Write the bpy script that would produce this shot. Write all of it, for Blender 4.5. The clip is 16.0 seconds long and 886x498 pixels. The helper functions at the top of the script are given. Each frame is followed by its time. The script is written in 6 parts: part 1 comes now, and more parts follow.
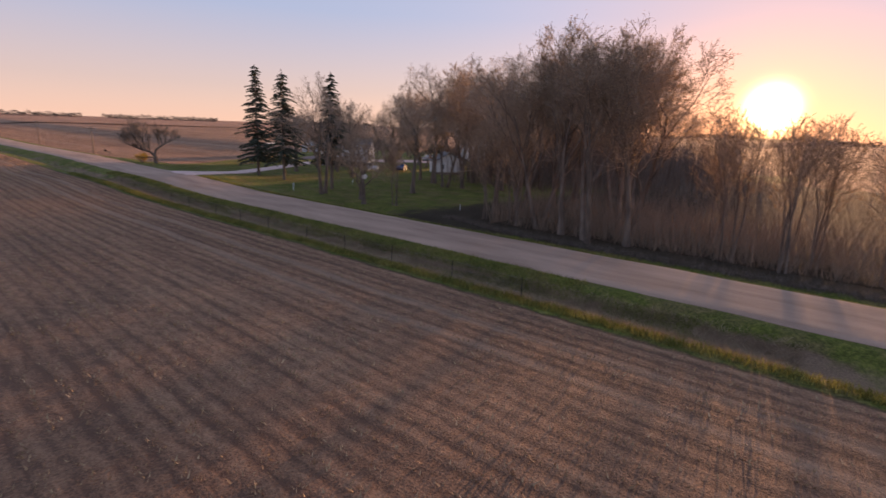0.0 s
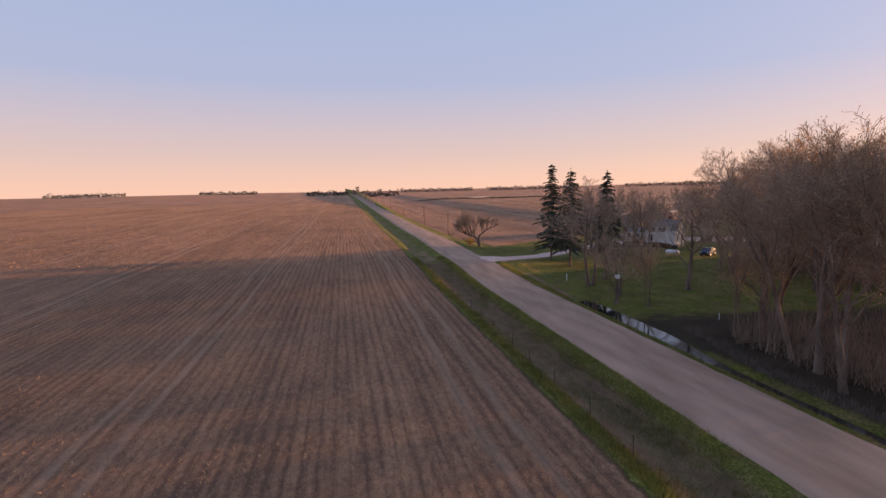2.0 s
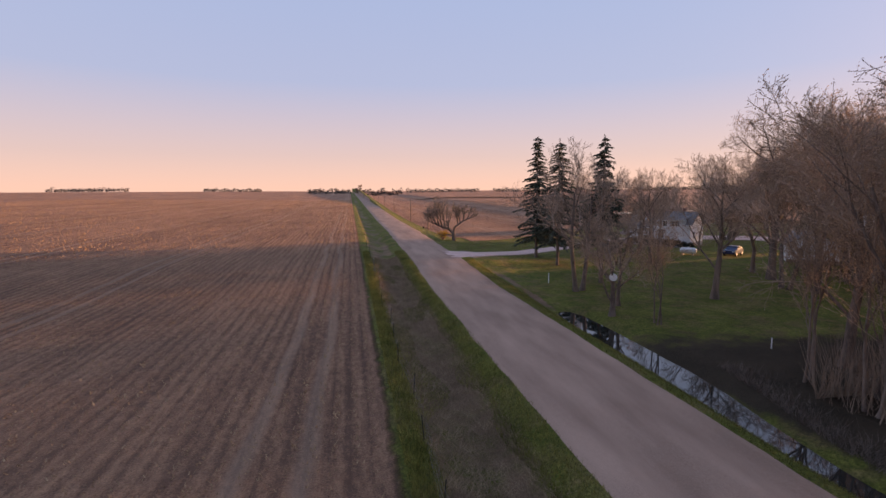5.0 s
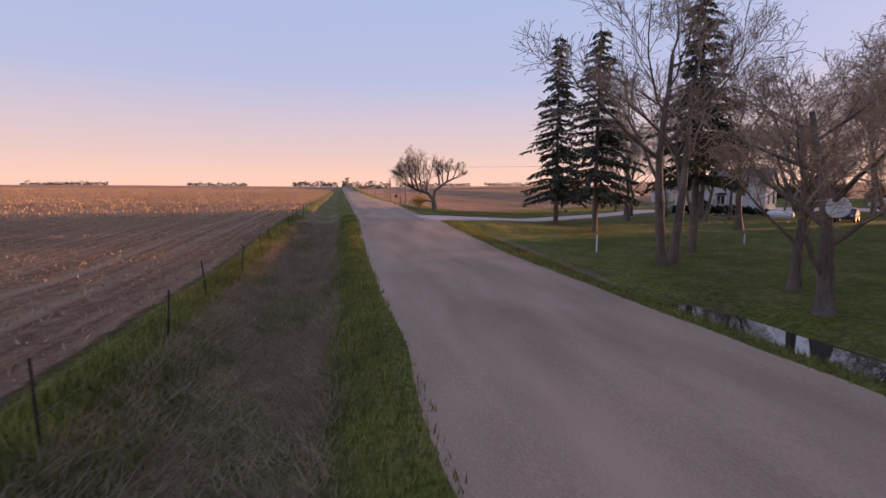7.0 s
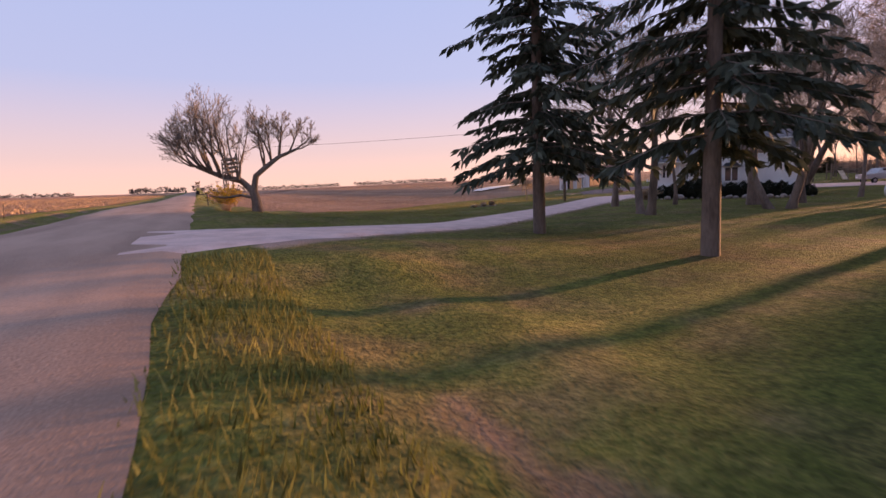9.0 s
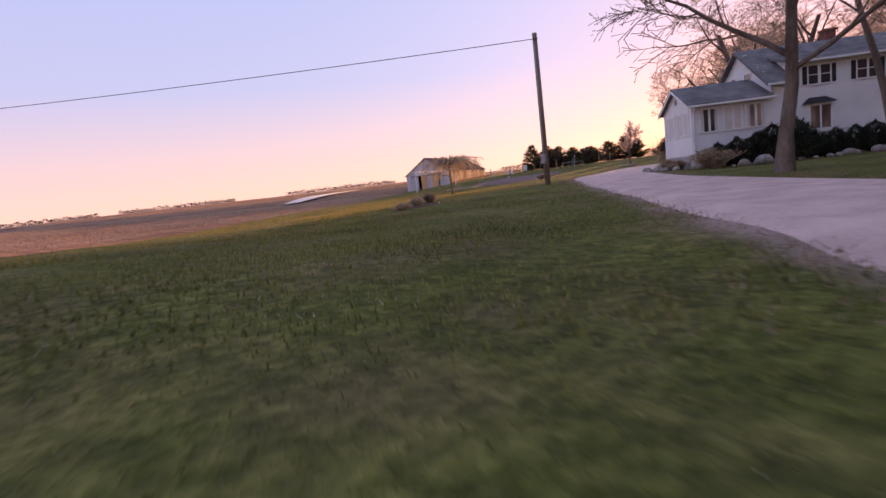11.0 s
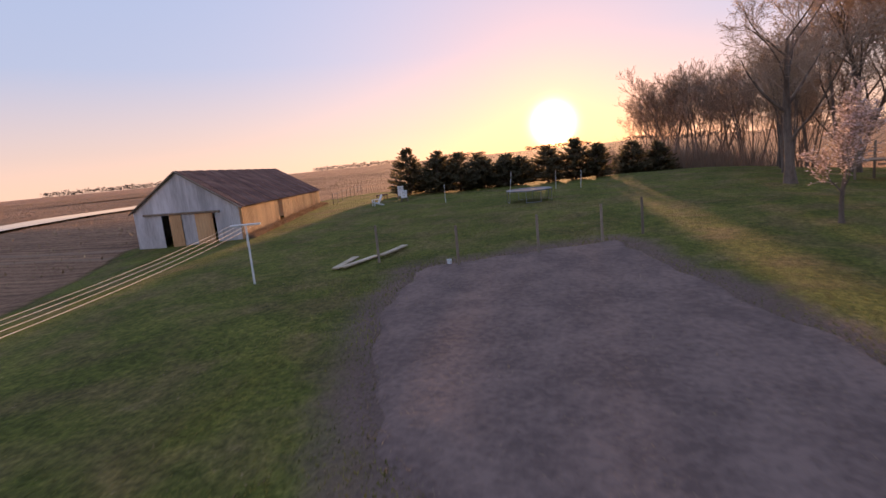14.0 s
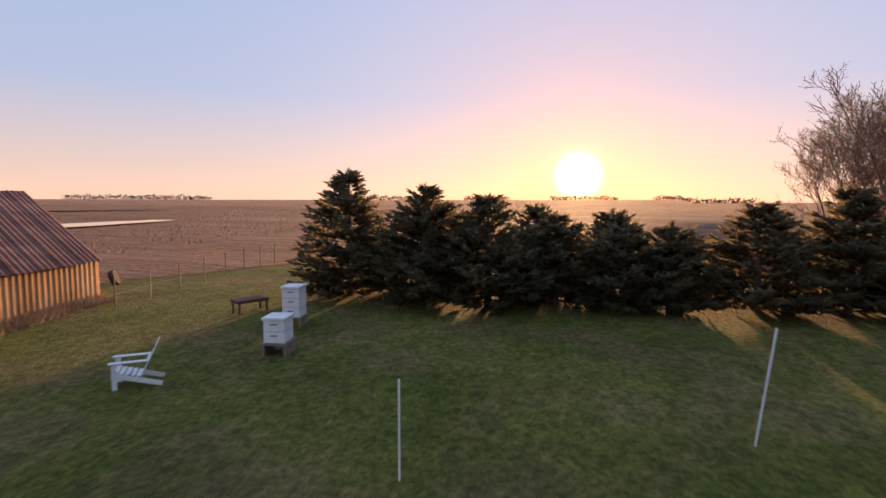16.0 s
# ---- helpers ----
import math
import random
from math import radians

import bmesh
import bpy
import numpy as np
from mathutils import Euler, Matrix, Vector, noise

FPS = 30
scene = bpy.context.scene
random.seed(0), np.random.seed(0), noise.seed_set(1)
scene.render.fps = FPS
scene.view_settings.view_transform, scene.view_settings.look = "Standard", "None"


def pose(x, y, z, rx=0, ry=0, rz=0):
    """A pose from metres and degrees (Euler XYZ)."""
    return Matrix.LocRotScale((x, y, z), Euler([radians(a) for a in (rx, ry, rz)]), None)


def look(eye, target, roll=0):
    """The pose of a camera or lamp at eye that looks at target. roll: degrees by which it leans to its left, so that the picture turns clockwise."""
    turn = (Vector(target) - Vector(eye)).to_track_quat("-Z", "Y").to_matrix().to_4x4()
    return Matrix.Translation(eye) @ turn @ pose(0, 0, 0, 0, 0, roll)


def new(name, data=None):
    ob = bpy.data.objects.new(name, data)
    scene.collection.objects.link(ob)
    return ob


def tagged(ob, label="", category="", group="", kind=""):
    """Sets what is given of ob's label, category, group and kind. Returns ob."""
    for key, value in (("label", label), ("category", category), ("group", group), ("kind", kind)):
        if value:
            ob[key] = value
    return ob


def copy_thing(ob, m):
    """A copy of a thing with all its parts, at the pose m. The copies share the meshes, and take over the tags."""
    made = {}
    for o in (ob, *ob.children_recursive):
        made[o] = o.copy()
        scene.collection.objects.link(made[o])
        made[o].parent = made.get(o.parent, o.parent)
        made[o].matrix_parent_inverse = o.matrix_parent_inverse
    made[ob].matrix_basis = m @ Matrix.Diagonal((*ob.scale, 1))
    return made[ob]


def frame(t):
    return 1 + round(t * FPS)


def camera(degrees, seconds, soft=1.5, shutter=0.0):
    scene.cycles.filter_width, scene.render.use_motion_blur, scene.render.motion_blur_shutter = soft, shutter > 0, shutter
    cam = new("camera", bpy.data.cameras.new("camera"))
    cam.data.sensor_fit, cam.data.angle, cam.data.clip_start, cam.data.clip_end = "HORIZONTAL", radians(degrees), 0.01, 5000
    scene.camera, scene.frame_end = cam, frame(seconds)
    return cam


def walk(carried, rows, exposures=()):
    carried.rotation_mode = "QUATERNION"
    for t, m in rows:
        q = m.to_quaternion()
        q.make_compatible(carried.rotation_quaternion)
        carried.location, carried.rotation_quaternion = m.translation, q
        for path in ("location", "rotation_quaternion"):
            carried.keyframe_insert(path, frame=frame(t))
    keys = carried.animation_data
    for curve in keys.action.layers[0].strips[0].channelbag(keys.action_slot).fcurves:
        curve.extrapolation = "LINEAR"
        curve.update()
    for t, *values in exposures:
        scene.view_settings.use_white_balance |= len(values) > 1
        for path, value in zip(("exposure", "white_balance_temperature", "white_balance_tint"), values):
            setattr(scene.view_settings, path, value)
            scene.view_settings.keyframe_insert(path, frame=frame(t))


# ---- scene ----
cam = camera(81.7, 16.0, 1.5, 0.12)
# seconds, eye, yaw (left of +y), pitch, roll
ROWS = [
    (0, -30.60, -11.39, 7.80, -49.65, -12.75, 2.1),
    (0.5, -28.68, -15.54, 9.51, -25.22, -10.42, -2.87),
    (1, -26.38, -19.01, 10.46, -10.01, -7.06, -1.38),
    (1.5, -24.45, -20.10, 11.71, -10.53, -6.35, -1.65),
    (2, -22.72, -19.92, 12.80, -11.04, -6.41, -1.10),
    (2.5, -20.95, -18.53, 14.02, -11.66, -6.80, -1.22),
    (3, -19.13, -16.35, 14.52, -11.68, -7.06, -1.16),
    (3.5, -17.33, -13.56, 14.01, -11.78, -6.40, -1.34),
    (5.8, -9.26, 5.71, 5.97, -9.62, -6.07, 0.33),
    (6, -8.59, 8.45, 5.21, -10.53, -5.27, 0.55),
    (6.5, -6.82, 15.28, 3.98, -10.65, -6.09, 1.07),
    (7, -5.50, 21.80, 3.10, -11.22, -6.55, -0.08),
    (7.5, -4.13, 29.29, 2.52, -16.35, -5.86, -0.05),
    (8, -2.30, 37.79, 2.47, -20.80, -6.82, -1.71),
    (8.2, -0.63, 41.29, 2.13, -20.98, -6.46, -1.76),
    (10.3, 6.88, 67.75, 1.40, -39.6, -8.0, -4.9),
    (10.6, 9.15, 72.45, 0.92, -42.9, -7.4, -5.6),
    (11, 11.75, 77.07, 0.65, -47.30, -7.21, -6.56),
    (11.5, 15.62, 83.63, 0.77, -55.48, -7.84, -7.37),
    (12, 19.79, 88.81, 1.31, -62.50, -8.20, -7.89),
    (12.5, 24.73, 93.36, 2.40, -66.51, -9.85, -10.73),
    (13, 31.20, 97.80, 2.85, -68.38, -9.98, -10.02),
    (13.5, 38.70, 101.77, 3.46, -67.74, -9.92, -8.85),
    (14, 45.85, 105.12, 3.68, -67.81, -9.29, -5.56),
    (14.5, 53.27, 107.88, 3.80, -66.98, -8.31, -3.71),
    (14.8, 57.82, 109.48, 4.18, -66.57, -9.01, -2.60),
    (15.4, 67.16, 113.06, 3.84, -66.65, -7.48, -1.05),
    (15.7, 71.93, 114.74, 4.07, -66.55, -7.31, -1.64),
    (16, 75.85, 116.01, 4.37, -66.26, -4.83, 0.14),
]


def aim(x, y, z, yaw, pitch, roll):
    a, b = radians(yaw), radians(pitch)
    ahead = Vector((-math.sin(a) * math.cos(b), math.cos(a) * math.cos(b), math.sin(b)))
    return look((x, y, z), Vector((x, y, z)) + 10 * ahead, roll)


# seconds, stops, kelvin, tint: the picture brightens and warms towards the sun
LIGHTING = [(0, 0.9, 7150, 15), (1.5, 0.9, 7300, 17), (3.5, 0.92, 7350, 17), (7, 1.0, 7150, 21), (8.2, 1.02, 7100, 22), (10.4, 1.27, 7250, 35), (11.5, 1.22, 7450, 29), (12.5, 1.2, 7450, 23), (13.5, 1.1, 7350, 17), (14.5, 1.03, 7250, 15), (16, 1.0, 7250, 14)]
walk(cam, [(t, aim(*row)) for t, *row in ROWS], LIGHTING)
# ---- sky colours ----
HORIZON_TINT = (3.6, 2.4, 1.95, 1)
LOW_TINT = (2.65, 2.1, 2.15, 1)
HIGH_TINT = (1.55, 1.88, 2.82, 1)
ZENITH_TINT = (1.2, 1.78, 3.0, 1)
WIDE_GLOW = (0.8, 0.38, 0.32, 1)
MID_GLOW = (0.8, 0.25, 0.0, 1)
AUREOLE = (0.97, 0.78, 0.73, 1)
CORE_GLOW = (120.0, 90.0, 40.0, 1)

# ---- light ----
SUN_YAW, SUN_EL = -80.9, 3.2
SUN_DIR = Vector((-math.sin(radians(SUN_YAW)) * math.cos(radians(SUN_EL)), math.cos(radians(SUN_YAW)) * math.cos(radians(SUN_EL)), math.sin(radians(SUN_EL))))
world = bpy.data.worlds.new("evening_sky")
scene.world = world
world.use_nodes = True
wn, wl = world.node_tree.nodes, world.node_tree.links
wn.clear()
sky = wn.new("ShaderNodeTexSky")
sky.sky_type = "NISHITA"
sky.sun_disc = False
sky.sun_elevation = radians(SUN_EL)
sky.sun_rotation = math.atan2(SUN_DIR.x, SUN_DIR.y)
sky.altitude, sky.air_density, sky.dust_density, sky.ozone_density = 300, 1.0, 1.2, 1.6
back = wn.new("ShaderNodeBackground")
back.inputs["Strength"].default_value = 0.15
out = wn.new("ShaderNodeOutputWorld")
geo = wn.new("ShaderNodeTexCoord")
dot = wn.new("ShaderNodeVectorMath")
dot.operation = "DOT_PRODUCT"
dot.inputs[1].default_value = SUN_DIR
norm = wn.new("ShaderNodeVectorMath")
norm.operation = "NORMALIZE"
wl.new(geo.outputs["Generated"], norm.inputs[0])
wl.new(norm.outputs[0], dot.inputs[0])


def wmath(op, a, b):
    n = wn.new("ShaderNodeMath")
    n.operation = op
    for i, v in enumerate((a, b)):
        if isinstance(v, (int, float)):
            n.inputs[i].default_value = v
        else:
            wl.new(v, n.inputs[i])
    return n.outputs[0]


def wmix(kind, fac, a, b):
    n = wn.new("ShaderNodeMix")
    n.data_type, n.blend_type = "RGBA", kind
    for i, v in ((0, fac), (6, a), (7, b)):
        if isinstance(v, (int, float, tuple)):
            n.inputs[i].default_value = v
        else:
            wl.new(v, n.inputs[i])
    return n.outputs[2]


# soft violet haze high up, warm aureole round the sun
facing = wmath("MAXIMUM", dot.outputs["Value"], 0.0)
wide = wmath("MULTIPLY", wmath("POWER", facing, 9.0), 1.0)
mid = wmath("MULTIPLY", wmath("POWER", facing, 140.0), 1.0)
core = wmath("MULTIPLY", wmath("POWER", facing, 3800.0), 1.0)
sepz = wn.new("ShaderNodeSeparateXYZ")
wl.new(norm.outputs[0], sepz.inputs[0])
ramp = wn.new("ShaderNodeValToRGB")
wl.new(wmath("MAXIMUM", sepz.outputs["Z"], 0.0), ramp.inputs[0])
stops = ramp.color_ramp.elements
stops[0].position, stops[0].color = 0.0, HORIZON_TINT
stops[1].position, stops[1].color = 0.5, ZENITH_TINT
for pos, col in ((0.07, LOW_TINT), (0.2, HIGH_TINT)):
    e = stops.new(pos)
    e.color = col
base = wmix("MIX", 0.9, sky.outputs[0], ramp.outputs[0])
soft = wmix("MULTIPLY", wmath("POWER", facing, 26.0), base, AUREOLE)
c1 = wmix("ADD", wide, soft, WIDE_GLOW)
c2 = wmix("ADD", mid, c1, MID_GLOW)
c3 = wmix("ADD", core, c2, CORE_GLOW)
wl.new(c3, back.inputs["Color"])
wl.new(back.outputs[0], out.inputs[0])

lamp = bpy.data.lights.new("sun", "SUN")
lamp.energy, lamp.angle, lamp.color = 5.0, radians(1.6), (1.0, 0.56, 0.28)
sun_ob = new("sun", lamp)
sun_ob.matrix_world = look(SUN_DIR * 300 + Vector((0, 0, 5)), (0, 0, 0))


# ---- materials ----
def mat(name, dark, light, rough=0.9, scale=3.0, bump=0.0, bscale=40.0, metal=0.0, fine=0.5, third=None, stretch=(1, 1, 1), spread=(0.3, 0.7), even=False):
    """Two-scale colour variation between dark and light, with fine relief."""
    m = bpy.data.materials.new(name)
    m.use_nodes = True
    n, l = m.node_tree.nodes, m.node_tree.links
    b = n["Principled BSDF"]
    b.inputs["Roughness"].default_value, b.inputs["Metallic"].default_value = rough, metal
    b.inputs["Specular IOR Level"].default_value = 0.25
    g = n.new("ShaderNodeNewGeometry")
    mp = n.new("ShaderNodeMapping")
    mp.inputs["Scale"].default_value = stretch
    l.new(g.outputs["Position"], mp.inputs["Vector"])
    a = n.new("ShaderNodeTexNoise")
    a.inputs["Scale"].default_value, a.inputs["Detail"].default_value = 1.0 / scale, 5
    f = n.new("ShaderNodeTexNoise")
    f.inputs["Scale"].default_value, f.inputs["Detail"].default_value = bscale, 4
    l.new(mp.outputs[0], a.inputs["Vector"])
    l.new(g.outputs["Position"] if even else mp.outputs[0], f.inputs["Vector"])
    mix = n.new("ShaderNodeMath")
    mix.operation = "MULTIPLY_ADD"
    l.new(f.outputs["Fac"], mix.inputs[0])
    mix.inputs[1].default_value = fine
    sub = n.new("ShaderNodeMath")
    sub.operation = "SUBTRACT"
    l.new(a.outputs["Fac"], sub.inputs[0])
    sub.inputs[1].default_value = fine * 0.5
    l.new(sub.outputs[0], mix.inputs[2])
    r = n.new("ShaderNodeValToRGB")
    r.color_ramp.elements[0].position, r.color_ramp.elements[1].position = spread
    r.color_ramp.elements[0].color, r.color_ramp.elements[1].color = (*dark, 1), (*light, 1)
    if third:
        e = r.color_ramp.elements.new(sum(spread) / 2)
        e.color = (*third, 1)
    l.new(mix.outputs[0], r.inputs[0])
    l.new(r.outputs[0], b.inputs["Base Color"])
    if bump:
        bp = n.new("ShaderNodeBump")
        bp.inputs["Strength"].default_value, bp.inputs["Distance"].default_value = 0.8, bump
        l.new(f.outputs["Fac"], bp.inputs["Height"])
        l.new(bp.outputs[0], b.inputs["Normal"])
    return m


def vary(m, amount=0.25):
    """Each object of the material a little lighter or darker."""
    n, l = m.node_tree.nodes, m.node_tree.links
    b = n["Principled BSDF"]
    src = b.inputs["Base Color"].links[0].from_socket
    info = n.new("ShaderNodeObjectInfo")
    h = n.new("ShaderNodeHueSaturation")
    mr = n.new("ShaderNodeMapRange")
    mr.inputs["To Min"].default_value, mr.inputs["To Max"].default_value = 1 - amount, 1 + amount
    l.new(info.outputs["Random"], mr.inputs["Value"])
    l.new(mr.outputs[0], h.inputs["Value"])
    l.new(src, h.inputs["Color"])
    l.new(h.outputs[0], b.inputs["Base Color"])
    return m


def island(m, amount=0.3):
    n, l = m.node_tree.nodes, m.node_tree.links
    b = n["Principled BSDF"]
    src = b.inputs["Base Color"].links[0].from_socket
    info = n.new("ShaderNodeNewGeometry")
    h = n.new("ShaderNodeHueSaturation")
    mr = n.new("ShaderNodeMapRange")
    mr.inputs["To Min"].default_value, mr.inputs["To Max"].default_value = 1 - amount, 1 + amount
    l.new(info.outputs["Random Per Island"], mr.inputs["Value"])
    l.new(mr.outputs[0], h.inputs["Value"])
    l.new(src, h.inputs["Color"])
    l.new(h.outputs[0], b.inputs["Base Color"])
    return m


def leafy(m, amount=0.35):
    b = m.node_tree.nodes["Principled BSDF"]
    b.inputs["Subsurface Weight"].default_value = 0.0
    b.inputs["Transmission Weight"].default_value = 0.0
    n, l = m.node_tree.nodes, m.node_tree.links
    tr = n.new("ShaderNodeBsdfTranslucent")
    l.new(b.inputs["Base Color"].links[0].from_socket, tr.inputs["Color"])
    mx = n.new("ShaderNodeMixShader")
    mx.inputs[0].default_value = amount
    o = n["Material Output"]
    l.new(b.outputs[0], mx.inputs[1])
    l.new(tr.outputs[0], mx.inputs[2])
    l.new(mx.outputs[0], o.inputs["Surface"])
    return m


M = {
    "gravel": mat("gravel", (0.27, 0.164, 0.117), (0.455, 0.286, 0.208), 0.95, 2.2, 0.012, 34, fine=0.8, stretch=(1.4, 0.3, 1), even=True),
    "drive": mat("drive_gravel", (0.50, 0.333, 0.285), (0.70, 0.478, 0.415), 0.95, 0.8, 0.015, 24, fine=0.6),
    "bark": mat("bark", (0.095, 0.07, 0.057), (0.24, 0.18, 0.145), 0.95, 0.5, 0.02, 18, stretch=(1, 1, 0.25)),
    "bark_pale": mat("pale_bark", (0.13, 0.10, 0.08), (0.27, 0.215, 0.17), 0.95, 0.5, 0.02, 18, stretch=(1, 1, 0.25)),
    "twig": vary(mat("twig", (0.25, 0.175, 0.13), (0.44, 0.315, 0.23), 0.9, 1.5), 0.25),
    "catkin": leafy(island(mat("young_leaves", (0.34, 0.25, 0.14), (0.55, 0.43, 0.25), 0.8, 1.0), 0.3), 0.5),
    "bud": leafy(island(mat("bud", (0.29, 0.20, 0.13), (0.48, 0.34, 0.22), 0.8, 1.0), 0.3), 0.5),
    "fir": leafy(island(mat("fir_needles", (0.038, 0.048, 0.034), (0.095, 0.105, 0.07), 0.75, 0.9), 0.4), 0.15),
    "cedar": leafy(island(mat("spruce_sprays", (0.09, 0.078, 0.047), (0.19, 0.155, 0.09), 0.8, 0.8), 0.4), 0.7),
    "hedge": leafy(island(mat("hedge_sprays", (0.022, 0.027, 0.019), (0.05, 0.056, 0.036), 0.8, 0.8), 0.4), 0.15),
    "willow": leafy(island(mat("willow_catkins", (0.14, 0.115, 0.04), (0.27, 0.22, 0.08), 0.8, 1.0), 0.3), 0.4),
    "yellow": leafy(island(mat("yellow_twigs", (0.32, 0.20, 0.03), (0.55, 0.38, 0.06), 0.7, 0.4), 0.3), 0.4),
    "blossom": leafy(island(mat("blossom", (0.55, 0.42, 0.42), (0.8, 0.68, 0.66), 0.7, 0.4), 0.2), 0.4),
    "blade": leafy(island(mat("grass_blades", (0.10, 0.112, 0.024), (0.285, 0.245, 0.07), 0.65, 1.7), 0.5), 0.4),
    "straw": leafy(island(mat("dead_grass", (0.22, 0.145, 0.095), (0.42, 0.30, 0.19), 0.85, 0.8), 0.3), 0.35),
    "tan": leafy(island(mat("dry_tuft_blades", (0.40, 0.28, 0.18), (0.66, 0.50, 0.34), 0.85, 0.8), 0.25), 0.5),
    "stubble": island(mat("stubble", (0.30, 0.185, 0.105), (0.56, 0.37, 0.21), 0.9, 0.8), 0.3),
    "siding": mat("white_siding", (0.66, 0.66, 0.66), (0.80, 0.80, 0.79), 0.55, 1.4, 0.002, 30, fine=0.25),
    "trim": mat("white_trim", (0.70, 0.70, 0.69), (0.82, 0.82, 0.80), 0.5, 0.8),
    "roof": mat("grey_shingles", (0.115, 0.104, 0.102), (0.23, 0.21, 0.205), 0.95, 0.7, 0.006, 30),
    "shutter": mat("dark_shutter", (0.018, 0.018, 0.022), (0.035, 0.035, 0.04), 0.6, 0.4),
    "foundation": mat("foundation_block", (0.30, 0.27, 0.25), (0.46, 0.42, 0.39), 0.95, 0.5, 0.004, 30),
    "tin": vary(mat("galvanised_sheet", (0.36, 0.36, 0.38), (0.62, 0.62, 0.65), 0.45, 1.0, 0.0, 8, metal=0.25, stretch=(1, 1, 0.2)), 0.12),
    "rust": vary(mat("rusted_roof_sheet", (0.10, 0.038, 0.03), (0.23, 0.11, 0.082), 0.75, 0.8, 0.003, 25, third=(0.155, 0.068, 0.05), stretch=(0.5, 1, 1)), 0.2),
    "rustwall": vary(mat("weathered_wall_sheet", (0.40, 0.205, 0.095), (0.64, 0.38, 0.20), 0.7, 0.9, 0.002, 20, stretch=(1, 1, 0.2)), 0.14),
    # near-black colour that stands for the shade inside the barn
    "void": mat("interior_shade", (0.006, 0.005, 0.005), (0.012, 0.010, 0.010), 1.0, 1.0),
    "wood_grey": vary(mat("weathered_wood", (0.17, 0.13, 0.10), (0.34, 0.27, 0.21), 0.9, 0.5, 0.004, 30, stretch=(1, 1, 0.15)), 0.2),
    "wood_new": vary(mat("sawn_timber", (0.42, 0.31, 0.21), (0.62, 0.49, 0.36), 0.8, 0.6, 0.002, 20), 0.15),
    "pole": mat("utility_pole_wood", (0.15, 0.108, 0.078), (0.31, 0.23, 0.17), 0.9, 0.6, 0.006, 25, stretch=(1, 1, 0.1)),
    "white": mat("white_paint", (0.66, 0.66, 0.66), (0.82, 0.82, 0.82), 0.45, 0.5),
    "steel": mat("steel", (0.20, 0.20, 0.21), (0.36, 0.36, 0.38), 0.4, 0.5, metal=0.7),
    "black": mat("black_metal", (0.010, 0.010, 0.011), (0.028, 0.026, 0.026), 0.6, 0.5),
    "rope": mat("washing_line", (0.45, 0.42, 0.38), (0.65, 0.62, 0.56), 0.7, 0.5),
    "mulch": mat("mulch", (0.055, 0.035, 0.028), (0.14, 0.095, 0.075), 1.0, 0.4, 0.03, 14),
    "rock": vary(mat("field_stone", (0.17, 0.14, 0.12), (0.36, 0.30, 0.265), 0.9, 0.5, 0.02, 8), 0.2),
    "blue": mat("car_paint_blue", (0.012, 0.022, 0.07), (0.02, 0.035, 0.10), 0.2, 2.0),
    "silver": mat("car_paint_silver", (0.45, 0.45, 0.46), (0.55, 0.55, 0.56), 0.25, 2.0, metal=0.4),
    "tyre": mat("tyre_rubber", (0.012, 0.012, 0.012), (0.025, 0.024, 0.023), 0.85, 0.3),
    "mesh_bed": mat("trampoline_bed", (0.02, 0.022, 0.03), (0.045, 0.048, 0.06), 0.35, 1.0),
    "brick": mat("chimney_brick", (0.16, 0.06, 0.045), (0.28, 0.12, 0.09), 0.9, 0.2, 0.006, 20),
    "soil": mat("garden_soil", (0.14, 0.09, 0.079), (0.235, 0.151, 0.129), 1.0, 0.9, 0.09, 7, fine=0.9),
    "fartree": mat("far_trees", (0.085, 0.064, 0.056), (0.15, 0.115, 0.095), 1.0, 6.0),
}
for key in ("blue", "silver"):
    M[key].node_tree.nodes["Principled BSDF"].inputs["Specular IOR Level"].default_value = 0.6


def glass(name, tint, rough=0.05):
    m = bpy.data.materials.new(name)
    m.use_nodes = True
    b = m.node_tree.nodes["Principled BSDF"]
    b.inputs["Base Color"].default_value = (*tint, 1)
    b.inputs["Roughness"].default_value = rough
    b.inputs["Specular IOR Level"].default_value = 0.9
    return m


M["pane"] = glass("window_glass", (0.035, 0.035, 0.045))
M["water"] = glass("still_water", (0.02, 0.022, 0.02), 0.03)
# pale curtain cloth; on whole panes the sky's reflection is painted in too
M["pale_fill"] = mat("curtain_and_reflection", (0.60, 0.54, 0.50), (0.72, 0.66, 0.61), 0.7, 0.5)


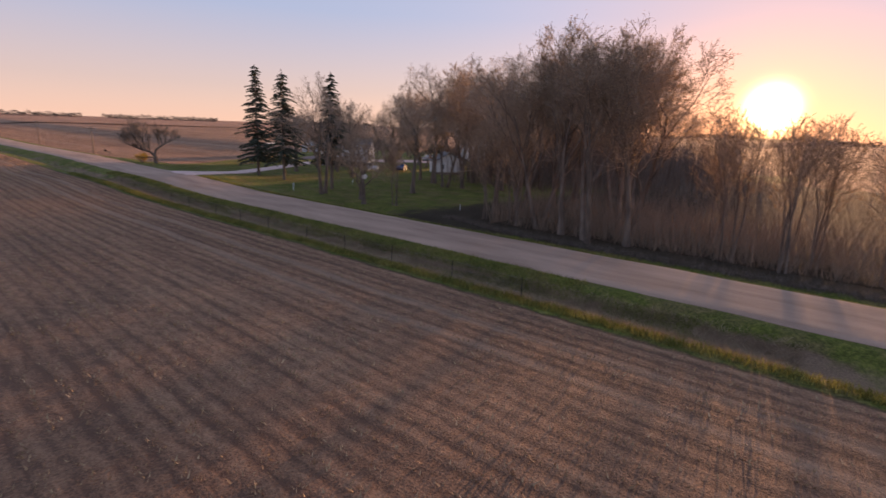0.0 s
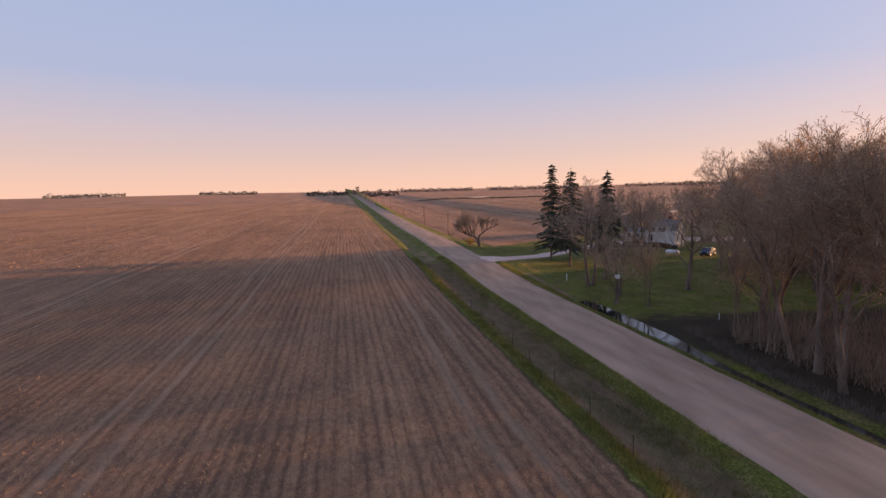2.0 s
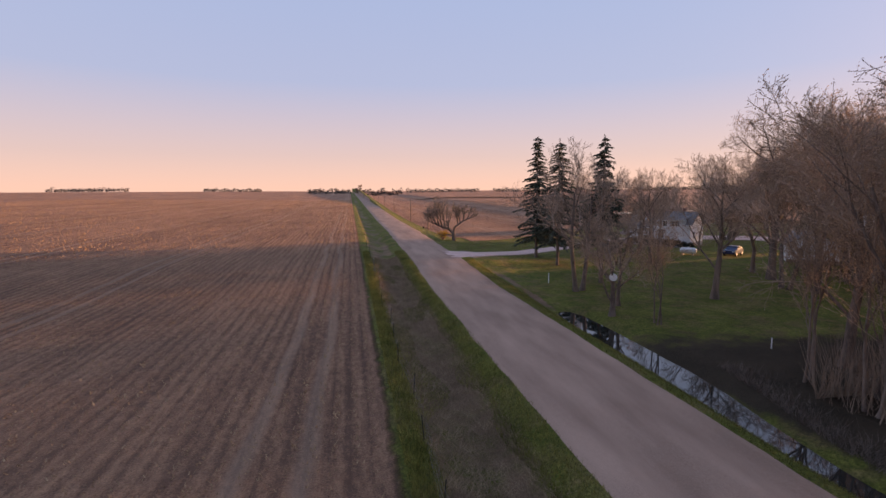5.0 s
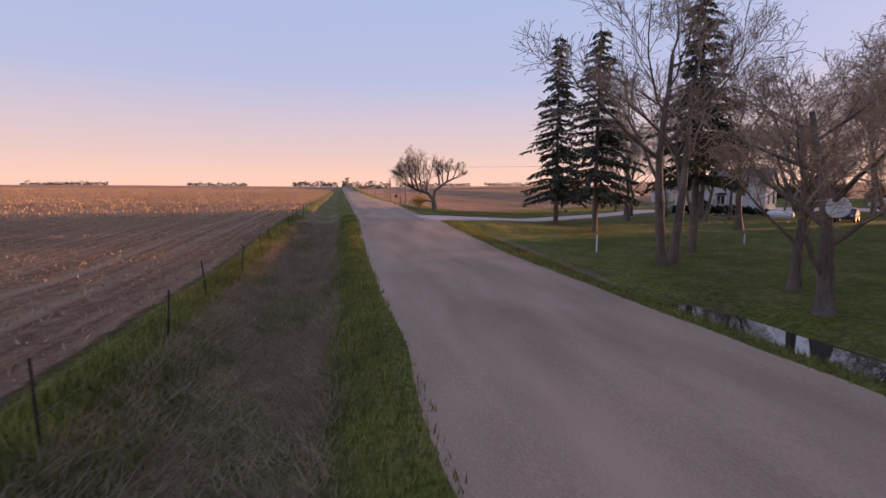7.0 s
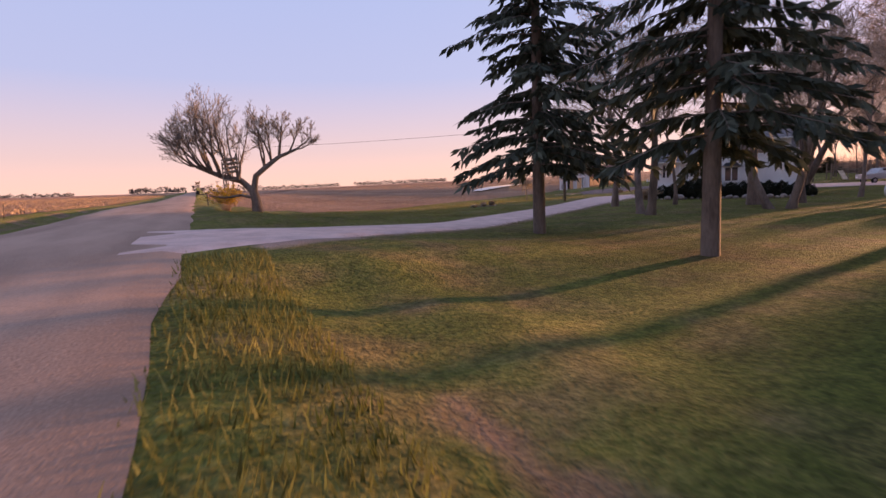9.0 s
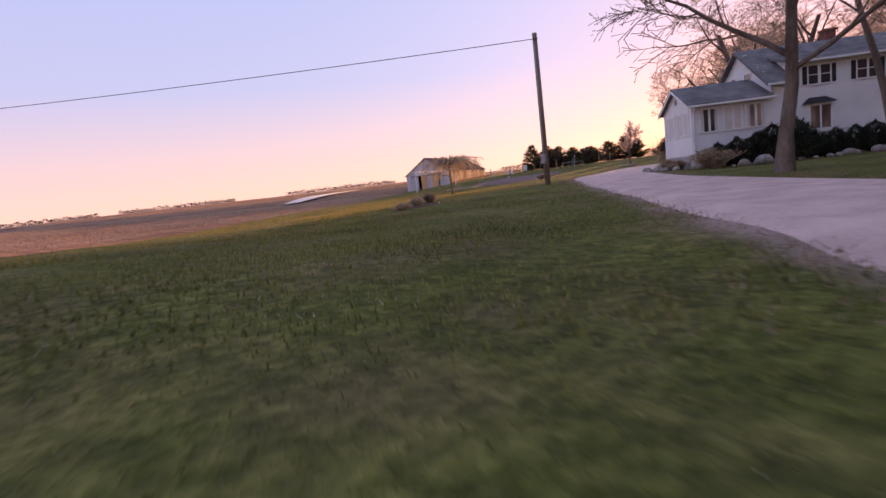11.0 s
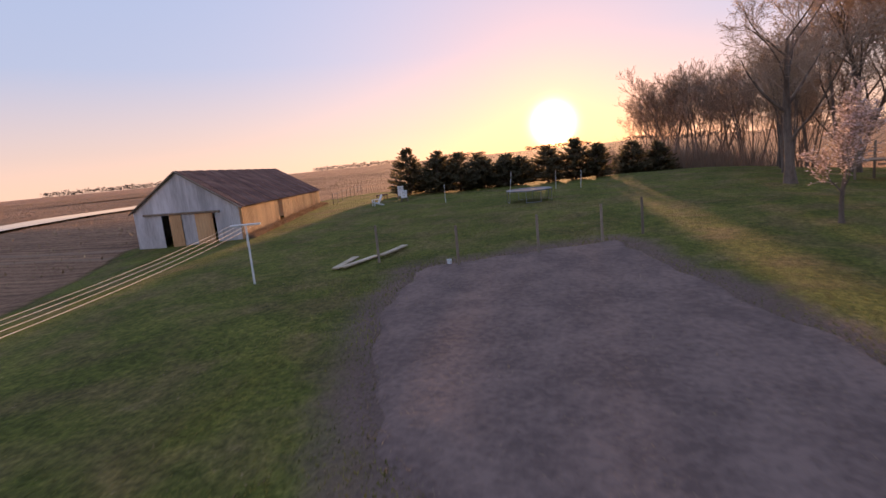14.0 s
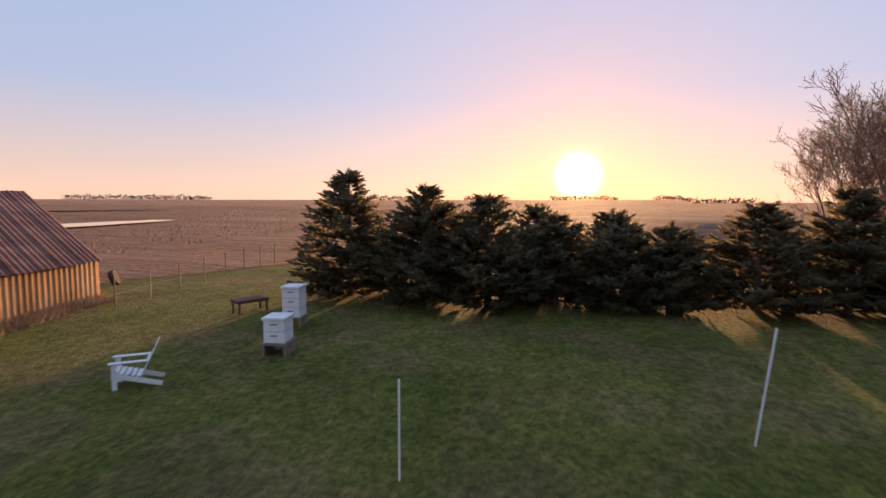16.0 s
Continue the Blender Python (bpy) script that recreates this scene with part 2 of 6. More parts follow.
def ground_material():
    """Grass, tilled soil and stubble by the sheet's zone values, with ragged borders."""
    m = bpy.data.materials.new("ground_cover")
    m.use_nodes = True
    n, l = m.node_tree.nodes, m.node_tree.links
    b = n["Principled BSDF"]
    b.inputs["Roughness"].default_value = 0.95
    b.inputs["Specular IOR Level"].default_value = 0.12
    g = n.new("ShaderNodeNewGeometry")

    def noise_tex(scale, detail=4, stretch=None):
        t = n.new("ShaderNodeTexNoise")
        t.inputs["Scale"].default_value, t.inputs["Detail"].default_value = scale, detail
        if stretch:
            mp = n.new("ShaderNodeMapping")
            mp.inputs["Scale"].default_value = stretch
            l.new(g.outputs["Position"], mp.inputs[0])
            l.new(mp.outputs[0], t.inputs["Vector"])
        else:
            l.new(g.outputs["Position"], t.inputs["Vector"])
        return t.outputs["Fac"]

    def ramp2(src, a, c, p=(0.35, 0.65), third=None):
        r = n.new("ShaderNodeValToRGB")
        r.color_ramp.elements[0].position, r.color_ramp.elements[1].position = p
        r.color_ramp.elements[0].color, r.color_ramp.elements[1].color = (*a, 1), (*c, 1)
        if third:
            r.color_ramp.elements.new(sum(p) / 2).color = (*third, 1)
        l.new(src, r.inputs[0])
        return r.outputs[0]

    def op(kind, a, c, d=None):
        t = n.new("ShaderNodeMath")
        t.operation = kind
        for i, v in enumerate((a, c, d)):
            if v is None:
                continue
            if isinstance(v, (int, float)):
                t.inputs[i].default_value = v
            else:
                l.new(v, t.inputs[i])
        return t.outputs[0]

    def mixc(f, a, c, kind="MIX"):
        t = n.new("ShaderNodeMix")
        t.data_type, t.blend_type = "RGBA", kind
        if isinstance(f, (int, float)):
            t.inputs[0].default_value = f
        else:
            l.new(f, t.inputs[0])
        for i, v in ((6, a), (7, c)):
            if isinstance(v, tuple):
                t.inputs[i].default_value = v
            else:
                l.new(v, t.inputs[i])
        return t.outputs[2]

    def zone(key, soft=0.25):
        a = n.new("ShaderNodeAttribute")
        a.attribute_name = key
        wob = op("ADD", a.outputs["Fac"], op("MULTIPLY", op("SUBTRACT", noise_tex(1.1, 5), 0.5), 0.9))
        mr = n.new("ShaderNodeMapRange")
        mr.interpolation_type = "SMOOTHSTEP"
        mr.inputs["From Min"].default_value, mr.inputs["From Max"].default_value = 0.5 - soft, 0.5 + soft
        l.new(wob, mr.inputs["Value"])
        return mr.outputs[0]

    fine = noise_tex(14, 5)
    broad = noise_tex(0.35, 5)
    huge = noise_tex(0.03, 3)
    # rows of the tilled field run along the road
    wave = n.new("ShaderNodeTexWave")
    wave.wave_type, wave.bands_direction = "BANDS", "X"
    wave.inputs["Scale"].default_value, wave.inputs["Distortion"].default_value = 0.413, 0.7
    wave.inputs["Detail"].default_value, wave.inputs["Detail Scale"].default_value = 3.0, 1.5
    l.new(g.outputs["Position"], wave.inputs["Vector"])
    streak = noise_tex(1.0, 5, (1.6, 0.06, 1))
    streak2 = noise_tex(1.0, 3, (0.12, 0.004, 1))
    furrow = op("MULTIPLY", op("SUBTRACT", op("POWER", wave.outputs["Fac"], 0.35), 0.85), op("MULTIPLY", noise_tex(1.0, 3, (0.3, 0.05, 1)), 0.5))
    rows = op("ADD", furrow, op("MULTIPLY", streak, 0.58))
    rows = op("ADD", rows, op("MULTIPLY", op("SUBTRACT", noise_tex(1.0, 4, (4.2, 0.3, 1)), 0.25), 0.42))
    rows = op("ADD", rows, op("MULTIPLY", op("SUBTRACT", fine, 0.5), 1.0))
    rows = op("ADD", rows, op("MULTIPLY", op("SUBTRACT", noise_tex(2.6, 4, (1.5, 0.7, 1)), 0.5), 0.8))
    rows = op("ADD", rows, op("MULTIPLY", op("SUBTRACT", noise_tex(0.35, 3, (1.8, 0.5, 1)), 0.5), 0.45))
    rows = op("ADD", rows, op("MULTIPLY", op("SUBTRACT", streak2, 0.5), 0.5))
    soil = ramp2(rows, (0.17, 0.09, 0.062), (0.72, 0.40, 0.235), (0.13, 0.76), (0.45, 0.238, 0.143))
    wet = ramp2(huge, (0.18, 0.105, 0.078), (0.50, 0.28, 0.18), (0.3, 0.6))
    soil = mixc(0.3, soil, wet)
    gmix = op("ADD", op("MULTIPLY", fine, 0.55), op("MULTIPLY", broad, 0.45))
    grass = ramp2(gmix, (0.069, 0.083, 0.018), (0.285, 0.25, 0.074), (0.3, 0.72), (0.146, 0.153, 0.035))
    worn = n.new("ShaderNodeMapRange")
    worn.inputs["From Min"].default_value, worn.inputs["From Max"].default_value, worn.inputs["To Max"].default_value = 0.45, 0.64, 0.75
    l.new(noise_tex(0.55, 5), worn.inputs["Value"])
    grass = mixc(worn.outputs[0], grass, ramp2(gmix, (0.115, 0.085, 0.04), (0.30, 0.215, 0.10), (0.3, 0.7)))
    grass = mixc(1.0, grass, ramp2(noise_tex(2.2, 4), (0.84, 0.86, 0.82), (1.16, 1.13, 1.08), (0.36, 0.64)), "MULTIPLY")
    grass = mixc(1.0, grass, ramp2(noise_tex(6.5, 3), (0.7, 0.72, 0.7), (1.24, 1.22, 1.14), (0.38, 0.64)), "MULTIPLY")
    dead = ramp2(gmix, (0.125, 0.072, 0.05), (0.40, 0.25, 0.158), (0.3, 0.7))
    # leaf litter, with the deep shade under the grove put into its colour
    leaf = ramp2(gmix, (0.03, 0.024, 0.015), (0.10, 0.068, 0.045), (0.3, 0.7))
    # pale wheel tracks along the field
    sep = n.new("ShaderNodeSeparateXYZ")
    l.new(g.outputs["Position"], sep.inputs[0])
    along_x = op("FRACT", op("DIVIDE", op("ADD", sep.outputs["X"], op("MULTIPLY", noise_tex(0.05, 2), 2.0)), 21.0), 0.0)
    gap = op("MINIMUM", op("ABSOLUTE", op("SUBTRACT", along_x, 0.30), 0.0), op("ABSOLUTE", op("SUBTRACT", along_x, 0.40), 0.0))
    track = n.new("ShaderNodeMapRange")
    track.inputs["From Min"].default_value, track.inputs["From Max"].default_value = 0.008, 0.022
    track.inputs["To Min"].default_value, track.inputs["To Max"].default_value = 0.6, 0.0
    l.new(gap, track.inputs["Value"])
    soil = mixc(op("MULTIPLY", track.outputs[0], op("MULTIPLY", streak, 1.4)), soil, (0.56, 0.38, 0.27, 1))
    green = zone("grass")
    col = mixc(green, soil, grass)
    col = mixc(zone("dead"), col, dead)
    col = mixc(zone("stony", 0.4), col, ramp2(gmix, (0.30, 0.21, 0.155), (0.58, 0.40, 0.335), (0.3, 0.7)))
    col = mixc(zone("litter_shade"), col, leaf)
    col = mixc(zone("tilled", 0.4), col, ramp2(gmix, (0.165, 0.107, 0.09), (0.29, 0.188, 0.156), (0.3, 0.7)))
    l.new(col, b.inputs["Base Color"])
    bp = n.new("ShaderNodeBump")
    bp.inputs["Strength"].default_value, bp.inputs["Distance"].default_value = 1.0, 0.2
    ridges = op("ADD", op("MULTIPLY", streak, 2.2), op("ADD", op("MULTIPLY", streak2, 7.0), op("MULTIPLY", wave.outputs["Fac"], 0.35)))
    tilled = op("MULTIPLY", op("ADD", rows, ridges), op("SUBTRACT", 1.0, green))
    l.new(op("ADD", fine, op("ADD", op("MULTIPLY", broad, 0.5), tilled)), bp.inputs["Height"])
    l.new(bp.outputs[0], b.inputs["Normal"])
    return m


M["ground"] = ground_material()


# ---- mesh helpers ----
def mesh_of(name, verts, faces):
    me = bpy.data.meshes.new(name)
    me.from_pydata([tuple(v) for v in verts], [], faces)
    me.update()
    return me


def part(name, me, material, parent=None, label="", smooth=False, at=None):
    if isinstance(me, tuple):
        backing, boards = me
        ob = part(name, backing, material, parent, label, at=at)
        for b in boards:
            part("board", b, material, ob)
        return ob
    if isinstance(me, bmesh.types.BMesh):
        bm, me = me, bpy.data.meshes.new(name)
        bmesh.ops.recalc_face_normals(bm, faces=bm.faces)
        bm.to_mesh(me)
        bm.free()
    if material is not None and not me.materials:
        me.materials.append(material)
    if smooth:
        me.polygons.foreach_set("use_smooth", [True] * len(me.polygons))
    ob = new(name, me)
    if parent is not None:
        ob.parent = parent
    if at is not None:
        ob.matrix_basis = at
    if label:
        ob["label"] = label
    return ob


def thing(name, x, y, z, label, category, group="", rz=0.0):
    ob = new(name)
    ob.empty_display_size = 0.1
    ob.matrix_basis = pose(x, y, z, 0, 0, rz)
    return tagged(ob, label, category, group)


def box(bm, x0, x1, y0, y1, z0, z1, bevel=0.0, m=None):
    vs = bmesh.ops.create_cube(bm, size=1.0)["verts"]
    mm = Matrix.LocRotScale(((x0 + x1) / 2, (y0 + y1) / 2, (z0 + z1) / 2), None, (abs(x1 - x0), abs(y1 - y0), abs(z1 - z0)))
    bmesh.ops.transform(bm, matrix=(m or Matrix()) @ mm, verts=vs)
    if bevel:
        es = list({e for v in vs for e in v.link_edges})
        bmesh.ops.bevel(bm, geom=es, offset=bevel, segments=1, affect="EDGES")
    return bm


def boxes(*list_of, bevel=0.0):
    bm = bmesh.new()
    for b in list_of:
        box(bm, *b, bevel=bevel)
    return bm


def rod(bm, a, b, r0, r1=None, sides=8, caps=True):
    a, b = Vector(a), Vector(b)
    r1 = r0 if r1 is None else r1
    d = (b - a).normalized()
    u = d.orthogonal().normalized()
    w = d.cross(u)
    ra, rb = [], []
    for i in range(sides):
        k = 2 * math.pi * i / sides
        o = u * math.cos(k) + w * math.sin(k)
        ra.append(bm.verts.new(a + o * r0))
        rb.append(bm.verts.new(b + o * r1))
    for i in range(sides):
        bm.faces.new((ra[i], ra[(i + 1) % sides], rb[(i + 1) % sides], rb[i]))
    if caps:
        bm.faces.new(ra[::-1])
        bm.faces.new(rb)
    return bm


def rods(*list_of, sides=8):
    bm = bmesh.new()
    for r in list_of:
        rod(bm, *r, sides=sides)
    return bm


def lathe(profile, sides=16):
    bm = bmesh.new()
    rings = []
    for r, z in profile:
        rings.append([bm.verts.new((r * math.cos(2 * math.pi * i / sides), r * math.sin(2 * math.pi * i / sides), z)) for i in range(sides)])
    for a, b in zip(rings, rings[1:]):
        for i in range(sides):
            bm.faces.new((a[i], a[(i + 1) % sides], b[(i + 1) % sides], b[i]))
    bm.faces.new(rings[0][::-1])
    bm.faces.new(rings[-1])
    return bm


def blob(radius, seed, squash=0.7, rough=0.25, subdiv=2):
    bm = bmesh.new()
    bmesh.ops.create_icosphere(bm, subdivisions=subdiv, radius=radius)
    for v in bm.verts:
        k = 1 + rough * noise.noise(v.co / radius * 1.3 + Vector((seed * 7.1, seed * 3.3, 0)))
        v.co = Vector((v.co.x * k, v.co.y * k, v.co.z * k * squash))
    return bm


# ---- lie of the land ----
def sstep(a, b, v):
    v = min(max((v - a) / (b - a), 0.0), 1.0)
    return v * v * (3 - 2 * v)
def lerp(a, b, k):
    return a + (b - a) * k
def road_z(y):
    return 0.55 * sstep(42, 68, y) + 0.5 * sstep(70, 115, y) + 0.011 * max(0.0, y - 160) - 0.006 * max(0.0, y - 900)
def yard_z(x, y):
    z = lerp(-0.6, -0.15, sstep(48, 72, y))
    z += (0.026 * max(0.0, min(x, 95.0) - 40.0) + 0.006 * max(0.0, x - 95.0)) * lerp(0.2, 1.0, sstep(86, 101, y))
    n = y - (98 + 0.42 * (x - 20))          # slope down to the north field
    z -= 1.1 * sstep(4, 22, n) * (1 - sstep(62, 84, x))
    return z
def ground_z(x, y):
    r = road_z(y)
    if x < 0:
        d = -x
        if d < 4.7:
            return r
        ditch = -0.75 * sstep(4.7, 6.8, d) + 0.65 * sstep(7.1, 9.9, d)
        return r + ditch + 0.008 * max(0.0, d - 40) - 0.012 * max(0, d - 300) * sstep(300, 900, d)
    if x < 2.7:
        return r
    side = yard_z(x, y)
    # ditch with water along the grove
    w = 1 - sstep(33, 47, y)
    ditch = -1.15 * w - 0.55 * (1 - w) * (1 - sstep(61, 64, y) + sstep(74, 77, y))
    bottom = r * (1 - w) + ditch
    wide = sstep(10, 24, y)
    k1, k2 = sstep(2.7, 4.9 + 0.6 * wide, x), sstep(5.1 + 1.2 * wide, 6.7 + 1.8 * wide, x)
    z = lerp(r, bottom, k1)
    z = lerp(z, side, k2)
    z = lerp(z, lerp(r, side, sstep(3.0, 16, x)), sstep(61, 65, y) * (1 - sstep(74, 78, y)))      # bank under the drive
    z -= 3.6 * sstep(96, 116, x) * sstep(72, 86, y) * (1 - sstep(107, 124, y)) * (1 - sstep(140, 200, x))      # hollow under the west grove
    z += 0.45 * sstep(78, 82, y) * (1 - sstep(96, 116, y)) * sstep(3.0, 4.6, x) * (1 - sstep(8, 20, x))      # rise at the apple tree
    z += 0.22 * math.exp(-((x - 36) ** 2 + (y - 91) ** 2) / 60)      # crown of the lawn by the pole
    # far fields rise a little to the skyline
    d = max(0.0, math.hypot(x - 40, y - 80) - 150)
    return z + 0.010 * d - 0.004 * max(0.0, d - 700)


# ---- ground sheet ----
def spaced(fine_a, fine_b, step, far_a, far_b, grow=1.22):
    mid = list(np.arange(fine_a, fine_b + 1e-6, step))
    lo, s = [], step
    while (lo[-1] if lo else fine_a) > far_a:
        s *= grow
        lo.append((lo[-1] if lo else fine_a) - s)
    hi, s = [], step
    while (hi[-1] if hi else fine_b) < far_b:
        s *= grow
        hi.append((hi[-1] if hi else fine_b) + s)
    return lo[::-1] + mid + hi


def drive_mid(s):
    """The driveway's middle line and half width, s from 0 (road) to 1 (behind the house)."""
    pts = DRIVE
    k = s * (len(pts) - 1)
    i = min(int(k), len(pts) - 2)
    f = k - i
    p0, p1, p2, p3 = pts[max(i - 1, 0)], pts[i], pts[i + 1], pts[min(i + 2, len(pts) - 1)]
    return [0.5 * (2 * p1[j] + (p2[j] - p0[j]) * f + (2 * p0[j] - 5 * p1[j] + 4 * p2[j] - p3[j]) * f * f + (3 * p1[j] - p0[j] - 3 * p2[j] + p3[j]) * f ** 3) for j in range(3)]


# x, y, half width
DRIVE = [(1.4, 68.7, 5.0), (6.0, 69.0, 2.3), (9.6, 70.95, 1.9), (14.0, 73.75, 2.0), (18.0, 76.3, 2.0), (25.0, 80.7, 1.85), (33.0, 85.8, 1.9), (42.0, 90.6, 2.2), (52.0, 92.5, 2.7), (60.0, 91.0, 3.2), (68.0, 87.4, 4.6), (77.0, 82.0, 6.5)]


def lawn(x, y):
    """1 on mown grass, 0 on the tilled land."""
    if x < 4:
        return 0.0
    north = 98.5 + 0.80 * (x - 20)
    north = min(north, 138 + 0.05 * (x - 72)) if x > 70 else north
    if x > 88:
        north = min(north, 138 - 0.4 * (x - 88))
    edge_n = 1 - sstep(-1.2, 1.2, y - north)
    edge_w = 1 - sstep(96.5 + 0.3 * max(0, 118 - y), 99 + 0.3 * max(0, 118 - y), x)
    edge_s = sstep(12, 20, y + 0.12 * (x - 12))
    return edge_n * edge_w * edge_s


gx = spaced(-46, 100, 1.0, -2600, 2600)
gx = sorted(set([round(v, 2) for v in gx] + [round(v, 2) for v in np.arange(-11, 13.01, 0.5)]))
gy = sorted(set([round(v, 2) for v in spaced(-34, 150, 1.0, -2600, 2800)] + [round(v, 2) for v in np.arange(60, 90, 0.5)]))
gverts = [(x, y, ground_z(x, y) + 0.05 * noise.noise(Vector((x * 0.35, y * 0.35, 0))) * (abs(x) > 5)) for y in gy for x in gx]
nx = len(gx)
gfaces = [(j * nx + i, j * nx + i + 1, (j + 1) * nx + i + 1, (j + 1) * nx + i) for j in range(len(gy) - 1) for i in range(nx - 1)]
gme = mesh_of("ground", gverts, gfaces)


def ditch_dead(x, y):
    a = sstep(-9.5, -8.9, x) * (1 - sstep(-6.3, -5.3, x)) * (1 - sstep(60, 110, y) * 0.35)
    mud = 0.85 * sstep(4.3, 4.9, x) * (1 - sstep(5.3, 6.1, x)) * sstep(34, 39, y) * (1 - sstep(54, 60, y)) * (0.75 + 0.9 * noise.noise(Vector((x * 0.6, y * 0.25, 7))))
    return max(mud, a * (0.62 + 0.75 * noise.noise(Vector((x * 0.45, y * 0.16, 2)))))


def verge(x, y):
    left = sstep(-11.0, -10.2, x) * (1 - sstep(-3.6, -3.0, x))
    right = sstep(1.6, 2.1, x) * (1 - sstep(9.5, 11.0, x))
    return max(left, right if (y < 100 or x < 7) else 0.0)


# zone of leaf litter and painted tree shade, reaching out over the lawn's edge
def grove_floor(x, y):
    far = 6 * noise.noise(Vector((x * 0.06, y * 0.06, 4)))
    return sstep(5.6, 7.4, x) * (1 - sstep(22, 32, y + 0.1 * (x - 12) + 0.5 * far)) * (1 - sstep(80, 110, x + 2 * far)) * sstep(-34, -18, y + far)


drive_pts = [drive_mid(k / 90) for k in range(91)]


# outline of the garden plot
gp = [(61.2, 112.2), (65.0, 106.2), (61.0, 104.6), (55.0, 102.0), (50.6, 100.4), (47.3, 101.6), (47.2, 103.4), (48.8, 105.6), (51.0, 108.6), (56.8, 111.6)]


def in_plot(x, y):
    inside = False
    for i in range(len(gp)):
        (x0, y0), (x1, y1) = gp[i], gp[i - 1]
        if (y0 > y) != (y1 > y) and x < (x1 - x0) * (y - y0) / (y1 - y0) + x0:
            inside = not inside
    return inside


def tilled(x, y):
    """1 in the garden plot, fading out over the trodden grass round it."""
    if not (44 < x < 68 and 97 < y < 115):
        return 0.0
    d = 9.0
    for (x0, y0), (x1, y1) in zip(gp, gp[1:] + gp[:1]):
        k = min(max(((x - x0) * (x1 - x0) + (y - y0) * (y1 - y0)) / ((x1 - x0) ** 2 + (y1 - y0) ** 2), 0.0), 1.0)
        d = min(d, math.hypot(x - x0 - k * (x1 - x0), y - y0 - k * (y1 - y0)))
    return 1.0 if in_plot(x, y) else 0.8 * (1 - sstep(0.0, 1.7, d))


def stony(x, y):
    """How far gravel has spread from the drive into the grass."""
    if not (4 < x < 64 and 64 < y < 98):
        return 0.0
    d = min(math.hypot(x - a, y - b) - w for a, b, w in drive_pts)
    return 0.85 * (1 - sstep(-0.2, 0.65, d))


for key, fn in (("stony", stony), ("tilled", tilled), ("grass", lambda x, y: max(lawn(x, y), verge(x, y))), ("dead", lambda x, y: ditch_dead(x, y)), ("litter_shade", grove_floor)):
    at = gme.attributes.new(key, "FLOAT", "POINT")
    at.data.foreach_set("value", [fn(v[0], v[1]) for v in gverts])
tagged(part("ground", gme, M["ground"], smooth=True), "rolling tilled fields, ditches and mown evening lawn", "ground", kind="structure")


def road_mid(y):
    return -0.95 + 0.25 * sstep(45, 70, y)


def strip(name, rows_of, material, label, category):
    """A sheet from rows of points across."""
    vs = [p for r in rows_of for p in r]
    w = len(rows_of[0])
    fs = [(j * w + i, j * w + i + 1, (j + 1) * w + i + 1, (j + 1) * w + i) for j in range(len(rows_of) - 1) for i in range(w - 1)]
    return tagged(part(name, mesh_of(name, vs, fs), material, smooth=True), label, category, kind="structure")


rows_of = []
for y in [v for v in np.arange(-60, 200, 1.5)] + [v for v in np.arange(200, 1250, 15)]:
    wob = [0.22 * noise.noise(Vector((k, y * 0.23, 0))) + 0.1 * noise.noise(Vector((k, y * 1.1, 3))) for k in (1.0, 9.0)]
    z, mid = road_z(y), road_mid(y)
    line = []
    for k in (-3.4 + wob[0], -2.95, -2.1, -1.0, 0.0, 1.0, 2.1, 2.95, 3.4 + wob[1]):
        line.append((k + mid, y, max(z, ground_z(k + mid, y)) + 0.03 + 0.07 * (1 - (k / 4.2) ** 2) - (0.05 if abs(k) > 3.05 else 0)))
    rows_of.append(line)
strip("road", rows_of, M["gravel"], "straight pinkish grey gravel road between grass ditches", "road")
rows_of = []
for j in range(0, 121):
    s = j / 120
    x, y, w = drive_mid(s)
    x2, y2, _ = drive_mid(min(s + 0.01, 1.0))
    x1, y1, _ = drive_mid(max(s - 0.01, 0.0))
    d = Vector((x2 - x1, y2 - y1)).normalized()
    nrm = Vector((-d.y, d.x))
    nrm = nrm.lerp(Vector((0, 1)), min(max((8.5 - x) / 5, 0.0), 1.0)).normalized()
    line = []
    for k in (-1, -0.75, -0.5, -0.2, 0.2, 0.5, 0.75, 1):
        o = w * k + (0.06 * noise.noise(Vector((k * 3, j * 0.21, 5))) if abs(k) == 1 else 0)
        px, py = x + nrm.x * o, y + nrm.y * o
        line.append((px, py, ground_z(px, py) + (0.09 if abs(k) < 1 else -0.03) - 0.03 * (abs(abs(k) - 0.5) < 0.01)))
    rows_of.append(line)
strip("driveway", rows_of, M["drive"], "pale gravel driveway curving past the farmhouse", "driveway")
rows_of = []
for y in np.arange(-40, 42, 2.0):
    wob = noise.noise(Vector((0, y * 0.2, 8)))
    rows_of.append([(3.6, y, -0.98), (6.0, y, -0.98), (7.4, y, -0.98), (9.6 + 0.2 * wob, y, -0.98)])
strip("ditch_water", rows_of, M["water"], "still dark water standing in the roadside ditch", "water")
